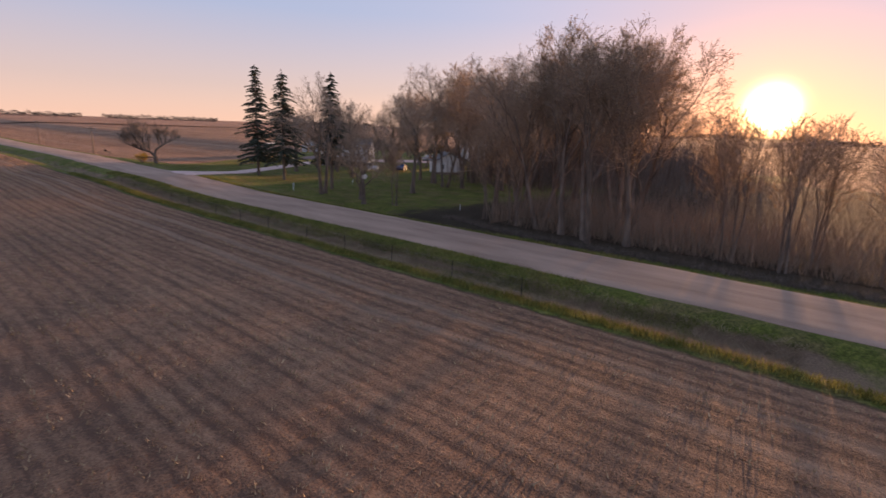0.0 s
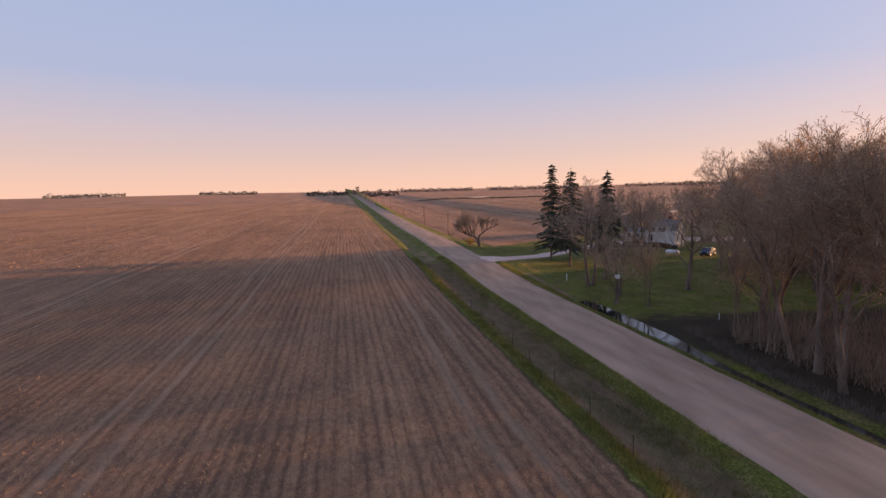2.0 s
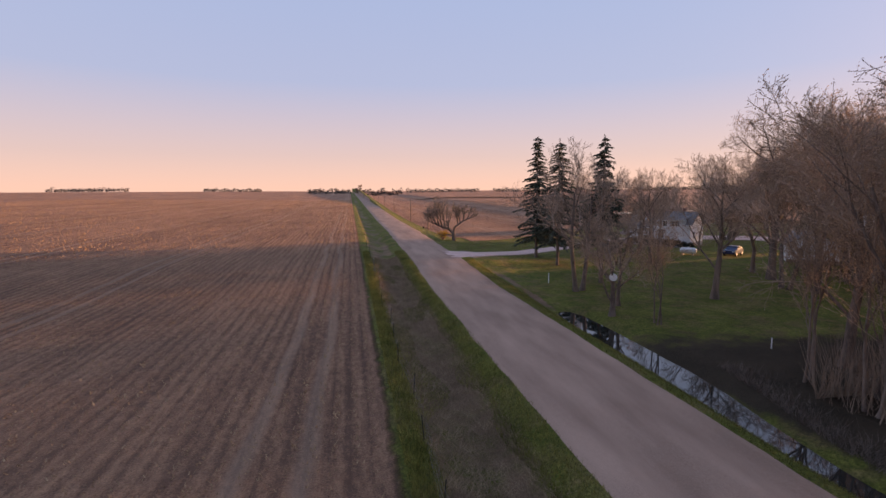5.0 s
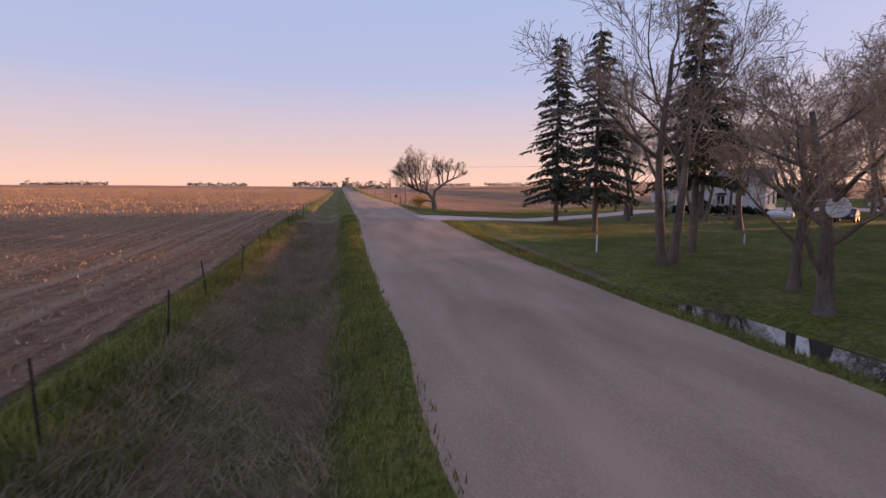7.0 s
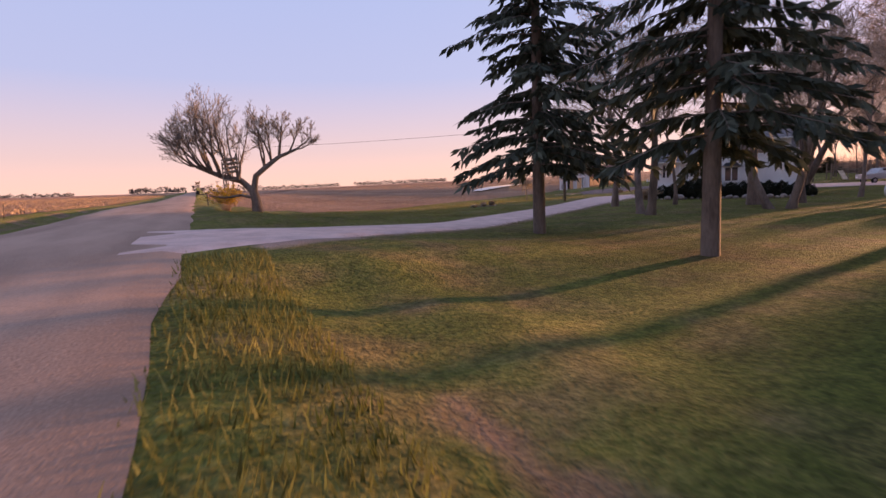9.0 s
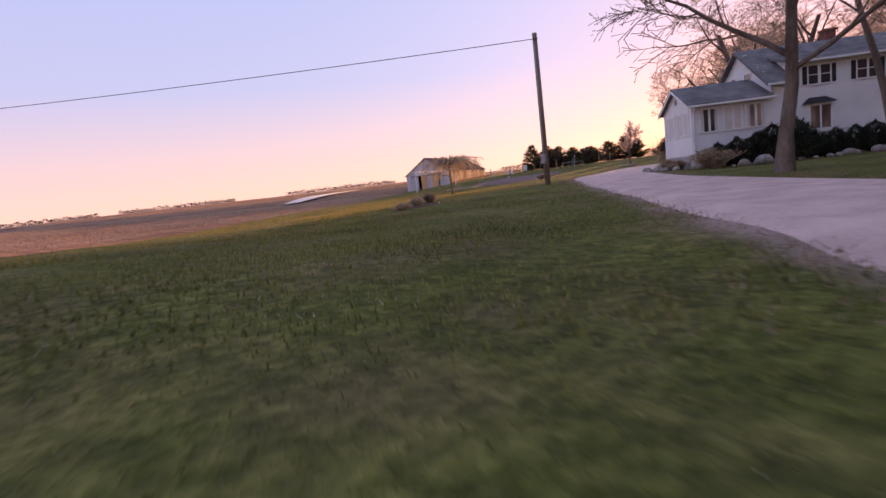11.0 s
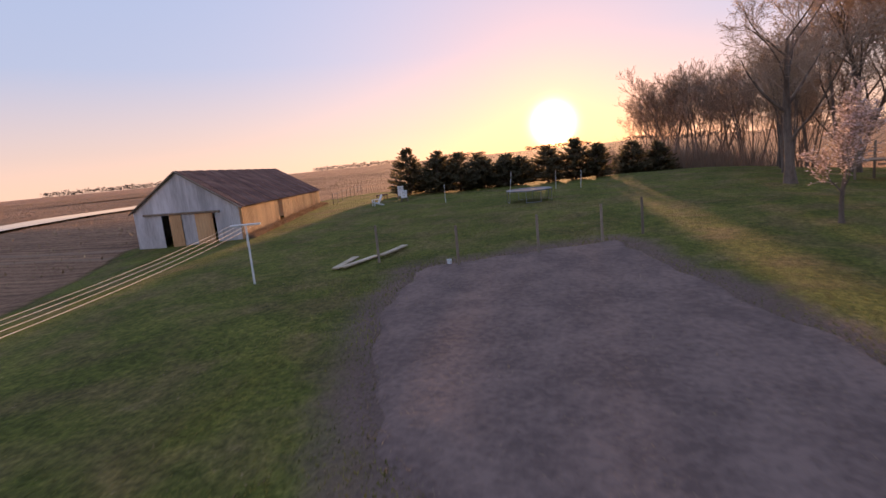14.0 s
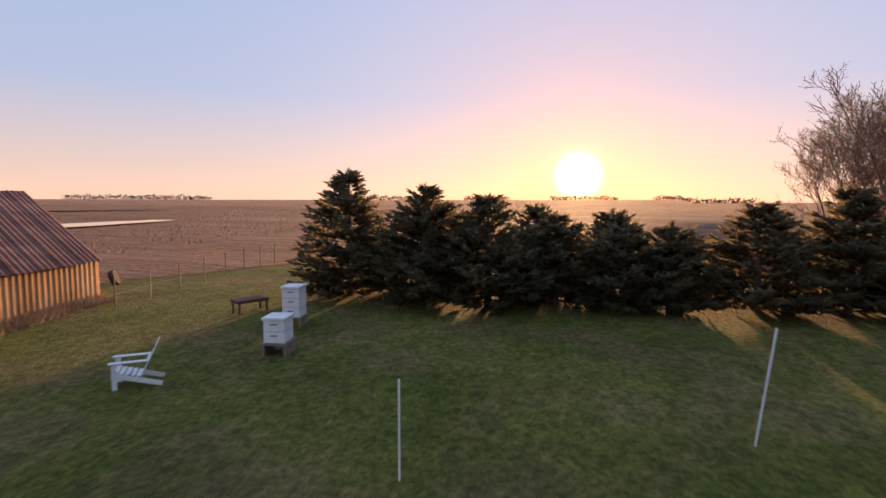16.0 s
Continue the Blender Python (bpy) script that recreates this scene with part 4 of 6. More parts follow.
# sun porch at the end by the drive
PX, PD, PE, PR = 4.4, 5.0, 3.55, 4.75
pm = Matrix.Translation((-PX, 0.02, 0.6))
front_holes = tuple((c - 0.5, c + 0.5, 1.3, 2.6) for c in (0.95, 2.25, 3.5))
part("porch_wall", siding_wall(PX, PE - 0.6, holes=front_holes), M["siding"], house, at=pm)
pend_m = Matrix.Translation((-PX, PD + 0.02, 0.6)) @ Matrix.Rotation(radians(-90), 4, "Z")
pg = lambda x: (PR - PE) * (1 - abs(x - PD / 2) / (PD / 2)) + PE - 0.6
end_holes = tuple((c - 0.42, c + 0.42, 1.2, 2.6) for c in (0.75, 1.9, 3.05, 4.2))
part("porch_wall", siding_wall(PD, PR - 0.6, holes=end_holes, top=pg), M["siding"], house, at=pend_m)
part("porch_wall", siding_wall(PX, PE - 0.6), M["siding"], house, at=Matrix.Translation((0, PD + 0.02, 0.6)) @ Matrix.Rotation(radians(180), 4, "Z"))
for c in (0.95, 2.25, 3.5):
    for o in (-0.26, 0.26):
        window(house, c + o, 1.3, 0.40, 1.25, pm, pale_fill=c == 2.25, bars=0, curtain=0 if c == 2.25 else (-1 if o < 0 else 1))
for c in (0.75, 1.9, 3.05, 4.2):
    window(house, c, 1.25, 0.72, 1.3, pend_m, pale_fill=True, bars=0)
    part("mullion", boxes((c - 0.02, c + 0.02, -0.048, -0.034, 1.25, 2.55)), M["trim"], house, at=pend_m)
bm = lathe([(0.17, -0.02), (0.17, 0.02)], 16)
part("gable_vent", bm, M["wood_grey"], house, "round louvred vent", at=pend_m @ Matrix.Translation((PD / 2, -0.03, 3.4)) @ Matrix.Rotation(radians(90), 4, "X"))
psl = (PR - PE) / (PD / 2)
shingled(house, (-PX - 0.3, -0.3, PE - psl * 0.3 + 0.1), (0.0, -0.3, PE - psl * 0.3 + 0.1), (0.0, PD / 2, PR + 0.1), (-PX - 0.3, PD / 2, PR + 0.1), 9)
shingled(house, (0.0, PD + 0.3, PE - psl * 0.3 + 0.1), (-PX - 0.3, PD + 0.3, PE - psl * 0.3 + 0.1), (-PX - 0.3, PD / 2, PR + 0.1), (0.0, PD / 2, PR + 0.1), 9)
part("gutter", boxes((-PX - 0.3, 0.0, -0.42, -0.3, PE - 0.2, PE - 0.08)), M["trim"], house, "white gutter")
part("downpipe", rods(((-PX + 0.06, -0.34, PE - 0.15), (-PX + 0.06, -0.08, PE - 0.45), 0.04), ((-PX + 0.06, -0.08, PE - 0.45), (-PX + 0.06, -0.08, 0.2), 0.04)), M["trim"], house)
bm = bmesh.new()
for side in (0, 1):
    y0 = -0.3 if side == 0 else PD + 0.3
    a = Vector((-PX - 0.32, y0, PE - psl * 0.3 + 0.02))
    b = Vector((-PX - 0.32, PD / 2, PR + 0.02))
    for p, q in ((a, b),):
        vs = [bm.verts.new(v) for v in (p, q, q + Vector((0.03, 0, 0)), p + Vector((0.03, 0, 0)), p - Vector((0, 0, 0.16)), q - Vector((0, 0, 0.16)), q + Vector((0.03, 0, -0.16)), p + Vector((0.03, 0, -0.16)))]
        for f in ((0, 1, 2, 3), (7, 6, 5, 4), (0, 4, 5, 1), (1, 5, 6, 2), (2, 6, 7, 3), (3, 7, 4, 0)):
            bm.faces.new([vs[k] for k in f])
part("verge_board", bm, M["trim"], house)
# deck with railing behind the house
deck = thing("deck", 41.82, 82.02, 0.1, "weathered wooden deck with board skirt and picket railing", "deck", rz=-54.3)
deck.scale = (0.85, 0.85, 0.85)
X0, X1, Y0, Y1, DZF = 1.2, 6.4, 7.8, 13.4, 0.75
part("floor", boxes(*[(X0, X1, Y0 + k * 0.16, Y0 + k * 0.16 + 0.145, DZF - 0.05, DZF) for k in range(35)]), M["wood_grey"], deck)
for x, y in ((X0, Y0), (X0, Y0 + 1.9), (X0, Y0 + 3.8), (X0, Y1), (X0 + 2.6, Y1), (X1, Y1)):
    part("post", boxes((x - 0.05, x + 0.05, y - 0.05, y + 0.05, -0.3, DZF + 1.05)), M["wood_grey"], deck)
for z in (0.1, 0.32, 0.54):
    part("skirt_board", boxes((X0 - 0.08, X0 - 0.05, Y0, Y1, z, z + 0.15)), M["wood_grey"], deck)
    part("skirt_board", boxes((X0 - 0.08, X1, Y1 + 0.05, Y1 + 0.08, z, z + 0.15)), M["wood_grey"], deck)
for z in (DZF + 0.12, DZF + 0.95):
    part("rail", boxes((X0 - 0.04, X0 + 0.04, Y0, Y1, z, z + 0.07)), M["wood_grey"], deck)
    part("rail", boxes((X0, X1, Y1 - 0.04, Y1 + 0.04, z, z + 0.07)), M["wood_grey"], deck)
picket = part("picket", boxes((-0.018, 0.018, -0.018, 0.018, DZF + 0.15, DZF + 0.96)), M["wood_grey"], deck, at=Matrix.Translation((X0, Y0 + 0.15, 0)))
for k in range(1, 74):
    px, py = (X0, Y0 + 0.15 + k * 0.14) if k < 38 else (X0 + (k - 37) * 0.14, Y1)
    part("picket", picket.data, None, deck, at=Matrix.Translation((px, py, 0)))


# ---- barn ----
BA, BL, BG = Vector((69.4, 127.3)), Vector((17.9, 6.9)), Vector((0.9, 10.0))
BZ0, BZE, BZR = -0.1, 2.5, 4.85
GL, GW = BL.length, BG.length


def barn_at(s, g, z):
    p = BA + BL * (s / GL) + BG * (g / GW)
    return Vector((p.x, p.y, z))


barn = thing("barn", 0, 0, 0, "low corrugated-tin barn with rusted roof and open door", "barn")


def sheet(p00, p10, p01, p11, ribs=8, depth=0.035, lap=0.0):
    """A corrugated sheet: across from p00 to p10, up to p01, p11."""
    p00, p10, p01, p11 = (Vector(p) for p in (p00, p10, p01, p11))
    nn = (p10 - p00).cross(p01 - p00).normalized()
    vs, fs = [], []
    n = ribs * 2
    for i in range(n + 1):
        o = nn * (depth * (i % 2) + lap)
        vs += [p00.lerp(p10, i / n) + o, p01.lerp(p11, i / n) + o]
    for i in range(n):
        fs.append((2 * i, 2 * i + 2, 2 * i + 3, 2 * i + 1))
    return mesh_of("sheet", vs, fs)


def ribbed(p00, p10, p01, p11, pans=4, depth=0.022):
    """A flat sheet with narrow raised ribs."""
    p00, p10, p01, p11 = (Vector(p) for p in (p00, p10, p01, p11))
    nn = (p10 - p00).cross(p01 - p00).normalized()
    vs, fs = [], []
    for k in range(pans):
        for f, o in ((0.0, 0), (0.10, depth), (0.20, depth), (0.30, 0)):
            s = (k + f) / pans
            vs += [p00.lerp(p10, s) + nn * o, p01.lerp(p11, s) + nn * o]
    vs += [p10, p11]
    fs = [(2 * i, 2 * i + 2, 2 * i + 3, 2 * i + 1) for i in range(len(vs) // 2 - 1)]
    return mesh_of("sheet", vs, fs)


NS = 22
for i in range(NS):
    a, b = GL * i / NS, GL * (i + 1) / NS
    jit = 0.03 * (i % 2)
    # side wall facing the yard, with a low hatch
    if not 0.36 < (i + 0.5) / NS < 0.40:
        part("wall_sheet", ribbed(barn_at(a, 0, BZ0), barn_at(b, 0, BZ0), barn_at(a, 0, BZE), barn_at(b, 0, BZE)), M["rustwall"], barn)
    else:
        part("wall_sheet", sheet(barn_at(a, 0, 1.15), barn_at(b, 0, 1.15), barn_at(a, 0, BZE), barn_at(b, 0, BZE), 7, 0.04), M["rustwall"], barn)
    part("wall_sheet", sheet(barn_at(b, GW, BZ0), barn_at(a, GW, BZ0), barn_at(b, GW, BZE), barn_at(a, GW, BZE), 7, 0.04), M["tin"], barn)
    part("roof_sheet", sheet(barn_at(a - 0.2 * (i == 0), -0.25, BZE - 0.1), barn_at(b, -0.25, BZE - 0.1), barn_at(a - 0.2 * (i == 0), GW / 2, BZR + 0.02), barn_at(b, GW / 2, BZR + 0.02), 4, 0.03, 0.02 * (i % 2)), M["rust"], barn)
    part("roof_sheet", sheet(barn_at(b, GW + 0.25, BZE - 0.1), barn_at(a - 0.2 * (i == 0), GW + 0.25, BZE - 0.1), barn_at(b, GW / 2, BZR + 0.02), barn_at(a - 0.2 * (i == 0), GW / 2, BZR + 0.02), 4, 0.03, 0.02 * (i % 2)), M["rust"], barn)
    if i % 2 == 0:
        part("roof_seam", rods((barn_at(a, -0.28, BZE - 0.06), barn_at(a, GW / 2, BZR + 0.05), 0.03), sides=6), M["rust"], barn, "lapped sheet seam")
rz_of = lambda g: BZE + (BZR - BZE) * (1 - abs(g - GW / 2) / (GW / 2))
NG = 14
for end, s in ((0, 0.0), (1, GL)):
    for i in range(NG):
        a, b = GW * i / NG, GW * (i + 1) / NG
        low = BZ0
        mid = (a + b) / 2
        if end == 0 and 2.3 < mid < 8.0:
            low = 2.15
        if end == 0:
            part("gable_sheet", sheet(barn_at(s, b, low), barn_at(s, a, low), barn_at(s, b, rz_of(b)), barn_at(s, a, rz_of(a)), 5, 0.035), M["tin"], barn)
        else:
            part("gable_sheet", sheet(barn_at(s, a, low), barn_at(s, b, low), barn_at(s, a, rz_of(a)), barn_at(s, b, rz_of(b)), 5, 0.035), M["tin"], barn)
# sliding doors on a track, one slot open
for g0, g1, o, m_ in ((2.3, 3.9, -0.12, "rustwall"), (3.9, 5.15, -0.1, "tin"), (5.15, 6.3, -0.16, "rustwall"), (7.1, 8.0, -0.1, "tin")):
    part("door_leaf", sheet(barn_at(o, g1, 0.0), barn_at(o, g0, 0.0), barn_at(o, g1, 2.2), barn_at(o, g0, 2.2), 6, 0.03), M[m_], barn, "sliding door leaf")
part("door_track", rods((barn_at(-0.2, 1.6, 2.25), barn_at(-0.2, 8.8, 2.25), 0.07), sides=6), M["pole"], barn, "dark door track")
for s in (0.15, GL * 0.33, GL * 0.66, GL - 0.15):
    for g in (0.15, GW - 0.15):
        part("frame_post", rods((barn_at(s, g, BZ0), barn_at(s, g, BZE), 0.09), sides=6), M["pole"], barn)
part("corner_board", rods((barn_at(-0.05, -0.05, BZ0), barn_at(-0.05, -0.05, BZE), 0.07), sides=4), M["rustwall"], barn, "dark red corner trim")
part("verge_board", rods((barn_at(-0.22, -0.28, BZE - 0.14), barn_at(-0.22, GW / 2, BZR), 0.06), (barn_at(-0.22, GW + 0.28, BZE - 0.14), barn_at(-0.22, GW / 2, BZR), 0.06), sides=4), M["pole"], barn)
# barn floor, with the darkness indoors put into its colour
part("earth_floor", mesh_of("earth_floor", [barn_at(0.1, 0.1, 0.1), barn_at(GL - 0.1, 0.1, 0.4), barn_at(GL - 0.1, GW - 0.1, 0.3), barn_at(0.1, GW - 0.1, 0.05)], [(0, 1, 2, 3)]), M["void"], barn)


# ---- gambrel barn, garage and vehicles behind the house ----
gb = thing("gambrel_barn", 86.0, 79.8, 0.1, "large white gambrel-roofed barn among the trees", "barn", rz=-80)
prof = [(-3.7, 0), (-3.7, 2.7), (-2.6, 4.5), (0, 5.6), (2.6, 4.5), (3.7, 2.7), (3.7, 0)]
for y in (0.0, 9.85):
    bm = bmesh.new()
    fa = [bm.verts.new((x, y, z - (0.6 if z == 0 else 0))) for x, z in prof]
    fb = [bm.verts.new((x, y + 0.15, z - (0.6 if z == 0 else 0))) for x, z in prof]
    bm.faces.new(fa)
    bm.faces.new(fb[::-1])
    for i in range(len(prof)):
        bm.faces.new((fa[i], fb[i], fb[(i + 1) % len(prof)], fa[(i + 1) % len(prof)]))
    part("gable_wall", bm, M["siding"], gb)
for x in (-3.7, 3.55):
    part("side_wall", boxes((x, x + 0.15, 0.15, 9.85, -0.6, 2.7)), M["siding"], gb)
for (x0, z0), (x1, z1) in zip(prof[1:5], prof[2:6]):
    nv = Vector((-(z1 - z0), 0, x1 - x0)).normalized() * 0.12
    bm = bmesh.new()
    c = [Vector((x0, -0.3, z0)), Vector((x1, -0.3, z1)), Vector((x1, 10.3, z1)), Vector((x0, 10.3, z0))]
    a = [bm.verts.new(p + nv) for p in c]
    b = [bm.verts.new(p) for p in c]
    bm.faces.new(a)
    bm.faces.new(b[::-1])
    for i in range(4):
        bm.faces.new((a[i], b[i], b[(i + 1) % 4], a[(i + 1) % 4]))
    part("roof", bm, M["roof"], gb)
part("door", boxes((-1.2, 1.2, -0.08, 0.0, 0.0, 2.6)), M["trim"], gb, "white sliding door")
part("lean_to", boxes((3.7, 8.4, 1.0, 8.0, -0.6, 2.5)), M["siding"], gb, "white garage wing")
part("garage_door", boxes((4.6, 7.9, 0.9, 1.0, 0.0, 2.2)), M["trim"], gb)
part("roof", slab((3.6, 0.7, 3.1), (8.7, 0.7, 2.5), (8.7, 8.3, 2.5), (3.6, 8.3, 3.1)), M["roof"], gb)

gar = thing("garage", 47.5, 58.0, -0.3, "small white garage with dark roof under the trees", "garage", rz=-40)
part("wall", siding_wall(6.0, 4.3, top=lambda x: 2.5 + 1.7 * (1 - abs(x - 3) / 3)), M["siding"], gar)
part("wall", siding_wall(6.0, 4.3, top=lambda x: 2.5 + 1.7 * (1 - abs(x - 3) / 3)), M["siding"], gar, at=Matrix.Translation((6, 7, 0)) @ Matrix.Rotation(math.pi, 4, "Z"))
part("wall", siding_wall(7.0, 2.5), M["siding"], gar, at=Matrix.Translation((0, 7, 0)) @ Matrix.Rotation(radians(-90), 4, "Z"))
part("wall", siding_wall(7.0, 2.5), M["siding"], gar, at=Matrix.Translation((6, 0, 0)) @ Matrix.Rotation(radians(90), 4, "Z"))
shingled(gar, (-0.3, 7.3, 2.4), (-0.3, -0.3, 2.4), (3, -0.3, 4.3), (3, 7.3, 4.3), 8)
shingled(gar, (6.3, -0.3, 2.4), (6.3, 7.3, 2.4), (3, 7.3, 4.3), (3, -0.3, 4.3), 8)
window(gar, 1.6, 1.0, 0.7, 0.9, Matrix())
part("skirt", boxes((-0.03, 6.03, -0.05, 0.0, -0.4, 0.35)), M["pole"], gar, "dark base boards")


def car(x, y, rz, paint, label, pickup=False, name="car"):
    c = thing(name, x, y, ground_z(x, y) + 0.02, label, "car" if not pickup else "pickup", rz=rz)
    side = [(-2.2, 0.35), (-2.2, 0.85), (-1.9, 0.95), (-0.9, 1.0), (-0.35, 1.42), (0.9, 1.45), (1.6, 1.0), (2.15, 0.92), (2.2, 0.35)]
    if pickup:
        side = [(-2.5, 0.5), (-2.5, 1.05), (-1.3, 1.12), (-0.75, 1.72), (0.55, 1.75), (0.65, 1.15), (2.6, 1.15), (2.6, 0.5)]
    bm = bmesh.new()
    w = 0.86
    L = [bm.verts.new((px, -w * (0.8 if pz > 1.3 else 1), pz)) for px, pz in side]
    R = [bm.verts.new((px, w * (0.8 if pz > 1.3 else 1), pz)) for px, pz in side]
    bm.faces.new(L)
    bm.faces.new(R[::-1])
    for i in range(len(side)):
        j = (i + 1) % len(side)
        bm.faces.new((L[i], R[i], R[j], L[j]))
    bmesh.ops.bevel(bm, geom=list(bm.edges), offset=0.05, segments=2, affect="EDGES")
    body = part("body", bm, paint, c, smooth=False)
    top = 1.38 if not pickup else 1.66
    part("side_window", boxes((-0.55 if not pickup else -0.6, 0.95 if not pickup else 0.45, -w * 0.9, w * 0.9, 1.08 if not pickup else 1.2, top)), M["pane"], body)
    for wx in (-1.35, 1.35) if not pickup else (-1.55, 1.6):
        for wy in (-0.78, 0.78):
            wh = part("wheel", lathe([(0.2, -0.1), (0.33, -0.1), (0.35, -0.05), (0.35, 0.05), (0.33, 0.1), (0.2, 0.1)], 18), M["tyre"], c, at=Matrix.Translation((wx, wy, 0.34)) @ Matrix.Rotation(radians(90), 4, "X"))
            part("rim", lathe([(0.19, -0.105), (0.19, 0.105)], 12), M["steel"], wh)
    for wy in (-0.6, 0.6):
        part("headlight", boxes((side[0][0] - 0.02, side[0][0] + 0.1, wy - 0.14, wy + 0.14, 0.68, 0.8), bevel=0.02), M["white"], c)
        part("tail_light", boxes((side[-1][0] - 0.08, side[-1][0] + 0.02, wy - 0.12, wy + 0.12, 0.72, 0.86), bevel=0.02), M["brick"], c)
    return c


car(45.0, 65.0, 35, M["blue"], "dark blue parked car beside the garage")
car(75.5, 84.5, -25, M["silver"], "silver pickup truck parked on the gravel", True, "pickup_truck")
car(79.5, 77.5, -15, M["blue"], "dark blue parked car on the gravel")
tank = thing("propane_tank", 38.5, 66.5, ground_z(38.5, 66.5), "white horizontal propane tank on the lawn", "tank", rz=-50)
part("shell", lathe([(0.05, -1.2), (0.3, -1.15), (0.42, -1.0), (0.45, -0.8), (0.45, 0.8), (0.42, 1.0), (0.3, 1.15), (0.05, 1.2)], 18), M["white"], tank, smooth=True, at=Matrix.Translation((0, 0, 0.72)) @ Matrix.Rotation(radians(90), 4, "Y"))
part("dome", lathe([(0.14, 1.1), (0.14, 1.28), (0.08, 1.32)], 12), M["white"], tank)
for x in (-0.7, 0.7):
    part("foot", boxes((x - 0.06, x + 0.06, -0.3, 0.3, -0.1, 0.34)), M["foundation"], tank)

# ---- planting at the house ----
hm = house.matrix_basis.copy()


def by_house(x, y):
    p = hm @ Vector((x, y, 0))
    return p.x, p.y


rng = random.Random(4)
hedge0 = cedar_tree(31, 1.5, 1.0, "dark clipped evergreen shrub against the house wall", "hedge", 4200, "shrub", "evergreen_shrub", "foundation shrubs", 0.2)
place(hedge0, *by_house(0.3, -1.5), 1.25, 20)
for i, (x, y, s) in enumerate(((-3.6, -1.3, 0.75), (-2.6, -1.4, 0.85), (-1.5, -1.3, 0.95), (-0.6, -1.2, 1.15), (1.3, -1.5, 0.8), (2.4, -1.6, 0.82), (3.4, -1.6, 0.85), (4.4, -1.5, 0.9), (5.4, -1.6, 0.85), (6.4, -1.5, 0.8), (7.4, -1.4, 0.7), (8.6, -0.8, 0.6))):
    again(hedge0, *by_house(x, y), s, i * 47)
for i in range(26):
    x = -4.6 + i * 0.53
    px, py = by_house(x, -2.6 - 0.4 * math.sin(i * 0.7) + rng.uniform(-0.15, 0.15))
    r = rng.choice((0.10, 0.13, 0.16, 0.2, 0.28))
    b = tagged(part("boulder", blob(r, i, 0.75), M["rock"], smooth=True), "rounded grey field stone edging the bed", "stone", "bed stones")
    b.matrix_basis = Matrix.Translation((px, py, ground_z(px, py) + r * 0.35)) @ Matrix.Rotation(i * 1.3, 4, "Z")
for x, y, r in ((-4.9, -2.0, 0.36), (-4.2, -2.9, 0.3), (-1.9, -2.9, 0.38), (3.6, -3.0, 0.28)):
    px, py = by_house(x, y)
    b = tagged(part("boulder", blob(r, int(r * 100), 0.75), M["rock"], smooth=True), "large rounded grey boulder by the house", "stone", "bed stones")
    b.matrix_basis = pose(px, py, ground_z(px, py) + r * 0.4)

for i in range(18):
    px, py = by_house(-5.3 - rng.uniform(0, 0.9), 0.2 + i * 0.3)
    r = rng.choice((0.09, 0.12, 0.15, 0.2, 0.26))
    b = tagged(part("boulder", blob(r, 200 + i, 0.7), M["rock"], smooth=True), "small grey field stone in the bed by the porch", "stone", "bed stones")
    b.matrix_basis = Matrix.Translation((px, py, ground_z(px, py) + r * 0.35)) @ Matrix.Rotation(i * 1.7, 4, "Z")


# ---- trees: the placed ones ----
place(fir_tree(1, 17.0, 3.7, 2.6, "tall dark spruce with a bare lower trunk on the lawn"), 14.8, 68.2, 1.03, 0)
place(fir_tree(2, 16.2, 4.2, 3.0, "tall dark spruce with a bare lower trunk on the lawn"), 15.2, 61.2, 1.03, 0)
place(fir_tree(6, 16.0, 3.1, 4.4, "tall dark spruce with a long bare trunk on the lawn"), 15.0, 48.7, 1, 0)

tree1 = place(bare_tree(11, 15.5, 0.33, dict(TALL, angle=((28, 62), (25, 50), (25, 50), (25, 55), (25, 50))), "tall bare tree with several forking stems", 2, haze=2600, fork=0.14), 10.7, 44.8, 1.08, 10)
tree2 = place(bare_tree(12, 16.0, 0.34, SPREAD, "bare spreading tree with fine brown twigs", haze=3200), 21.2, 38.6, 0.95, 0)
tree3 = place(bare_tree(13, 17.0, 0.29, TALL, "tall bare tree with upright limbs", 2, haze=6500), 31.7, 41.8, 1.1, 60)
tree4 = place(bare_tree(14, 12.0, 0.3, LOW, "low bare tree with long drooping limbs", haze=3200), 8.6, 34.3, 0.85, 130)
tree5 = place(bare_tree(15, 18.0, 0.23, dict(SPREAD, kids=(11, 8, 7, 6), bend=(0.07, 0.2, 0.22, 0.2, 0.2)), "big bare shade tree beside the driveway", haze=3600), 29.8, 79.8, 0.96, 215)
tree6 = place(bare_tree(16, 17.0, 0.21, TALL, "slim tall bare tree", haze=7500), 60.0, 62.0, 1.35, 0)
tree7 = place(bare_tree(17, 13.0, 0.13, dict(TALL, kids=(9, 6, 5), angle=((12, 28), (20, 40), (25, 50), (25, 50), (25, 50))), "clump of slim bare saplings", 3, 3, haze=3000, fork=0.1), 10.0, -7.0, 0.95, 0)
tree8 = place(bare_tree(19, 14.0, 0.16, dict(TALL, thin=0.016, kids=(10, 6, 5, 3), bare=(0.4, 0.35, 0.25, 0.15, 0.1), angle=((14, 34), (18, 38), (25, 50), (25, 55), (25, 50)), bend=(0.05, 0.09, 0.13, 0.2, 0.2)), "slender bare tree of several fanning stems", 4, haze=2600, fork=0.2), 121.5, 104.0, 1.06, 0)
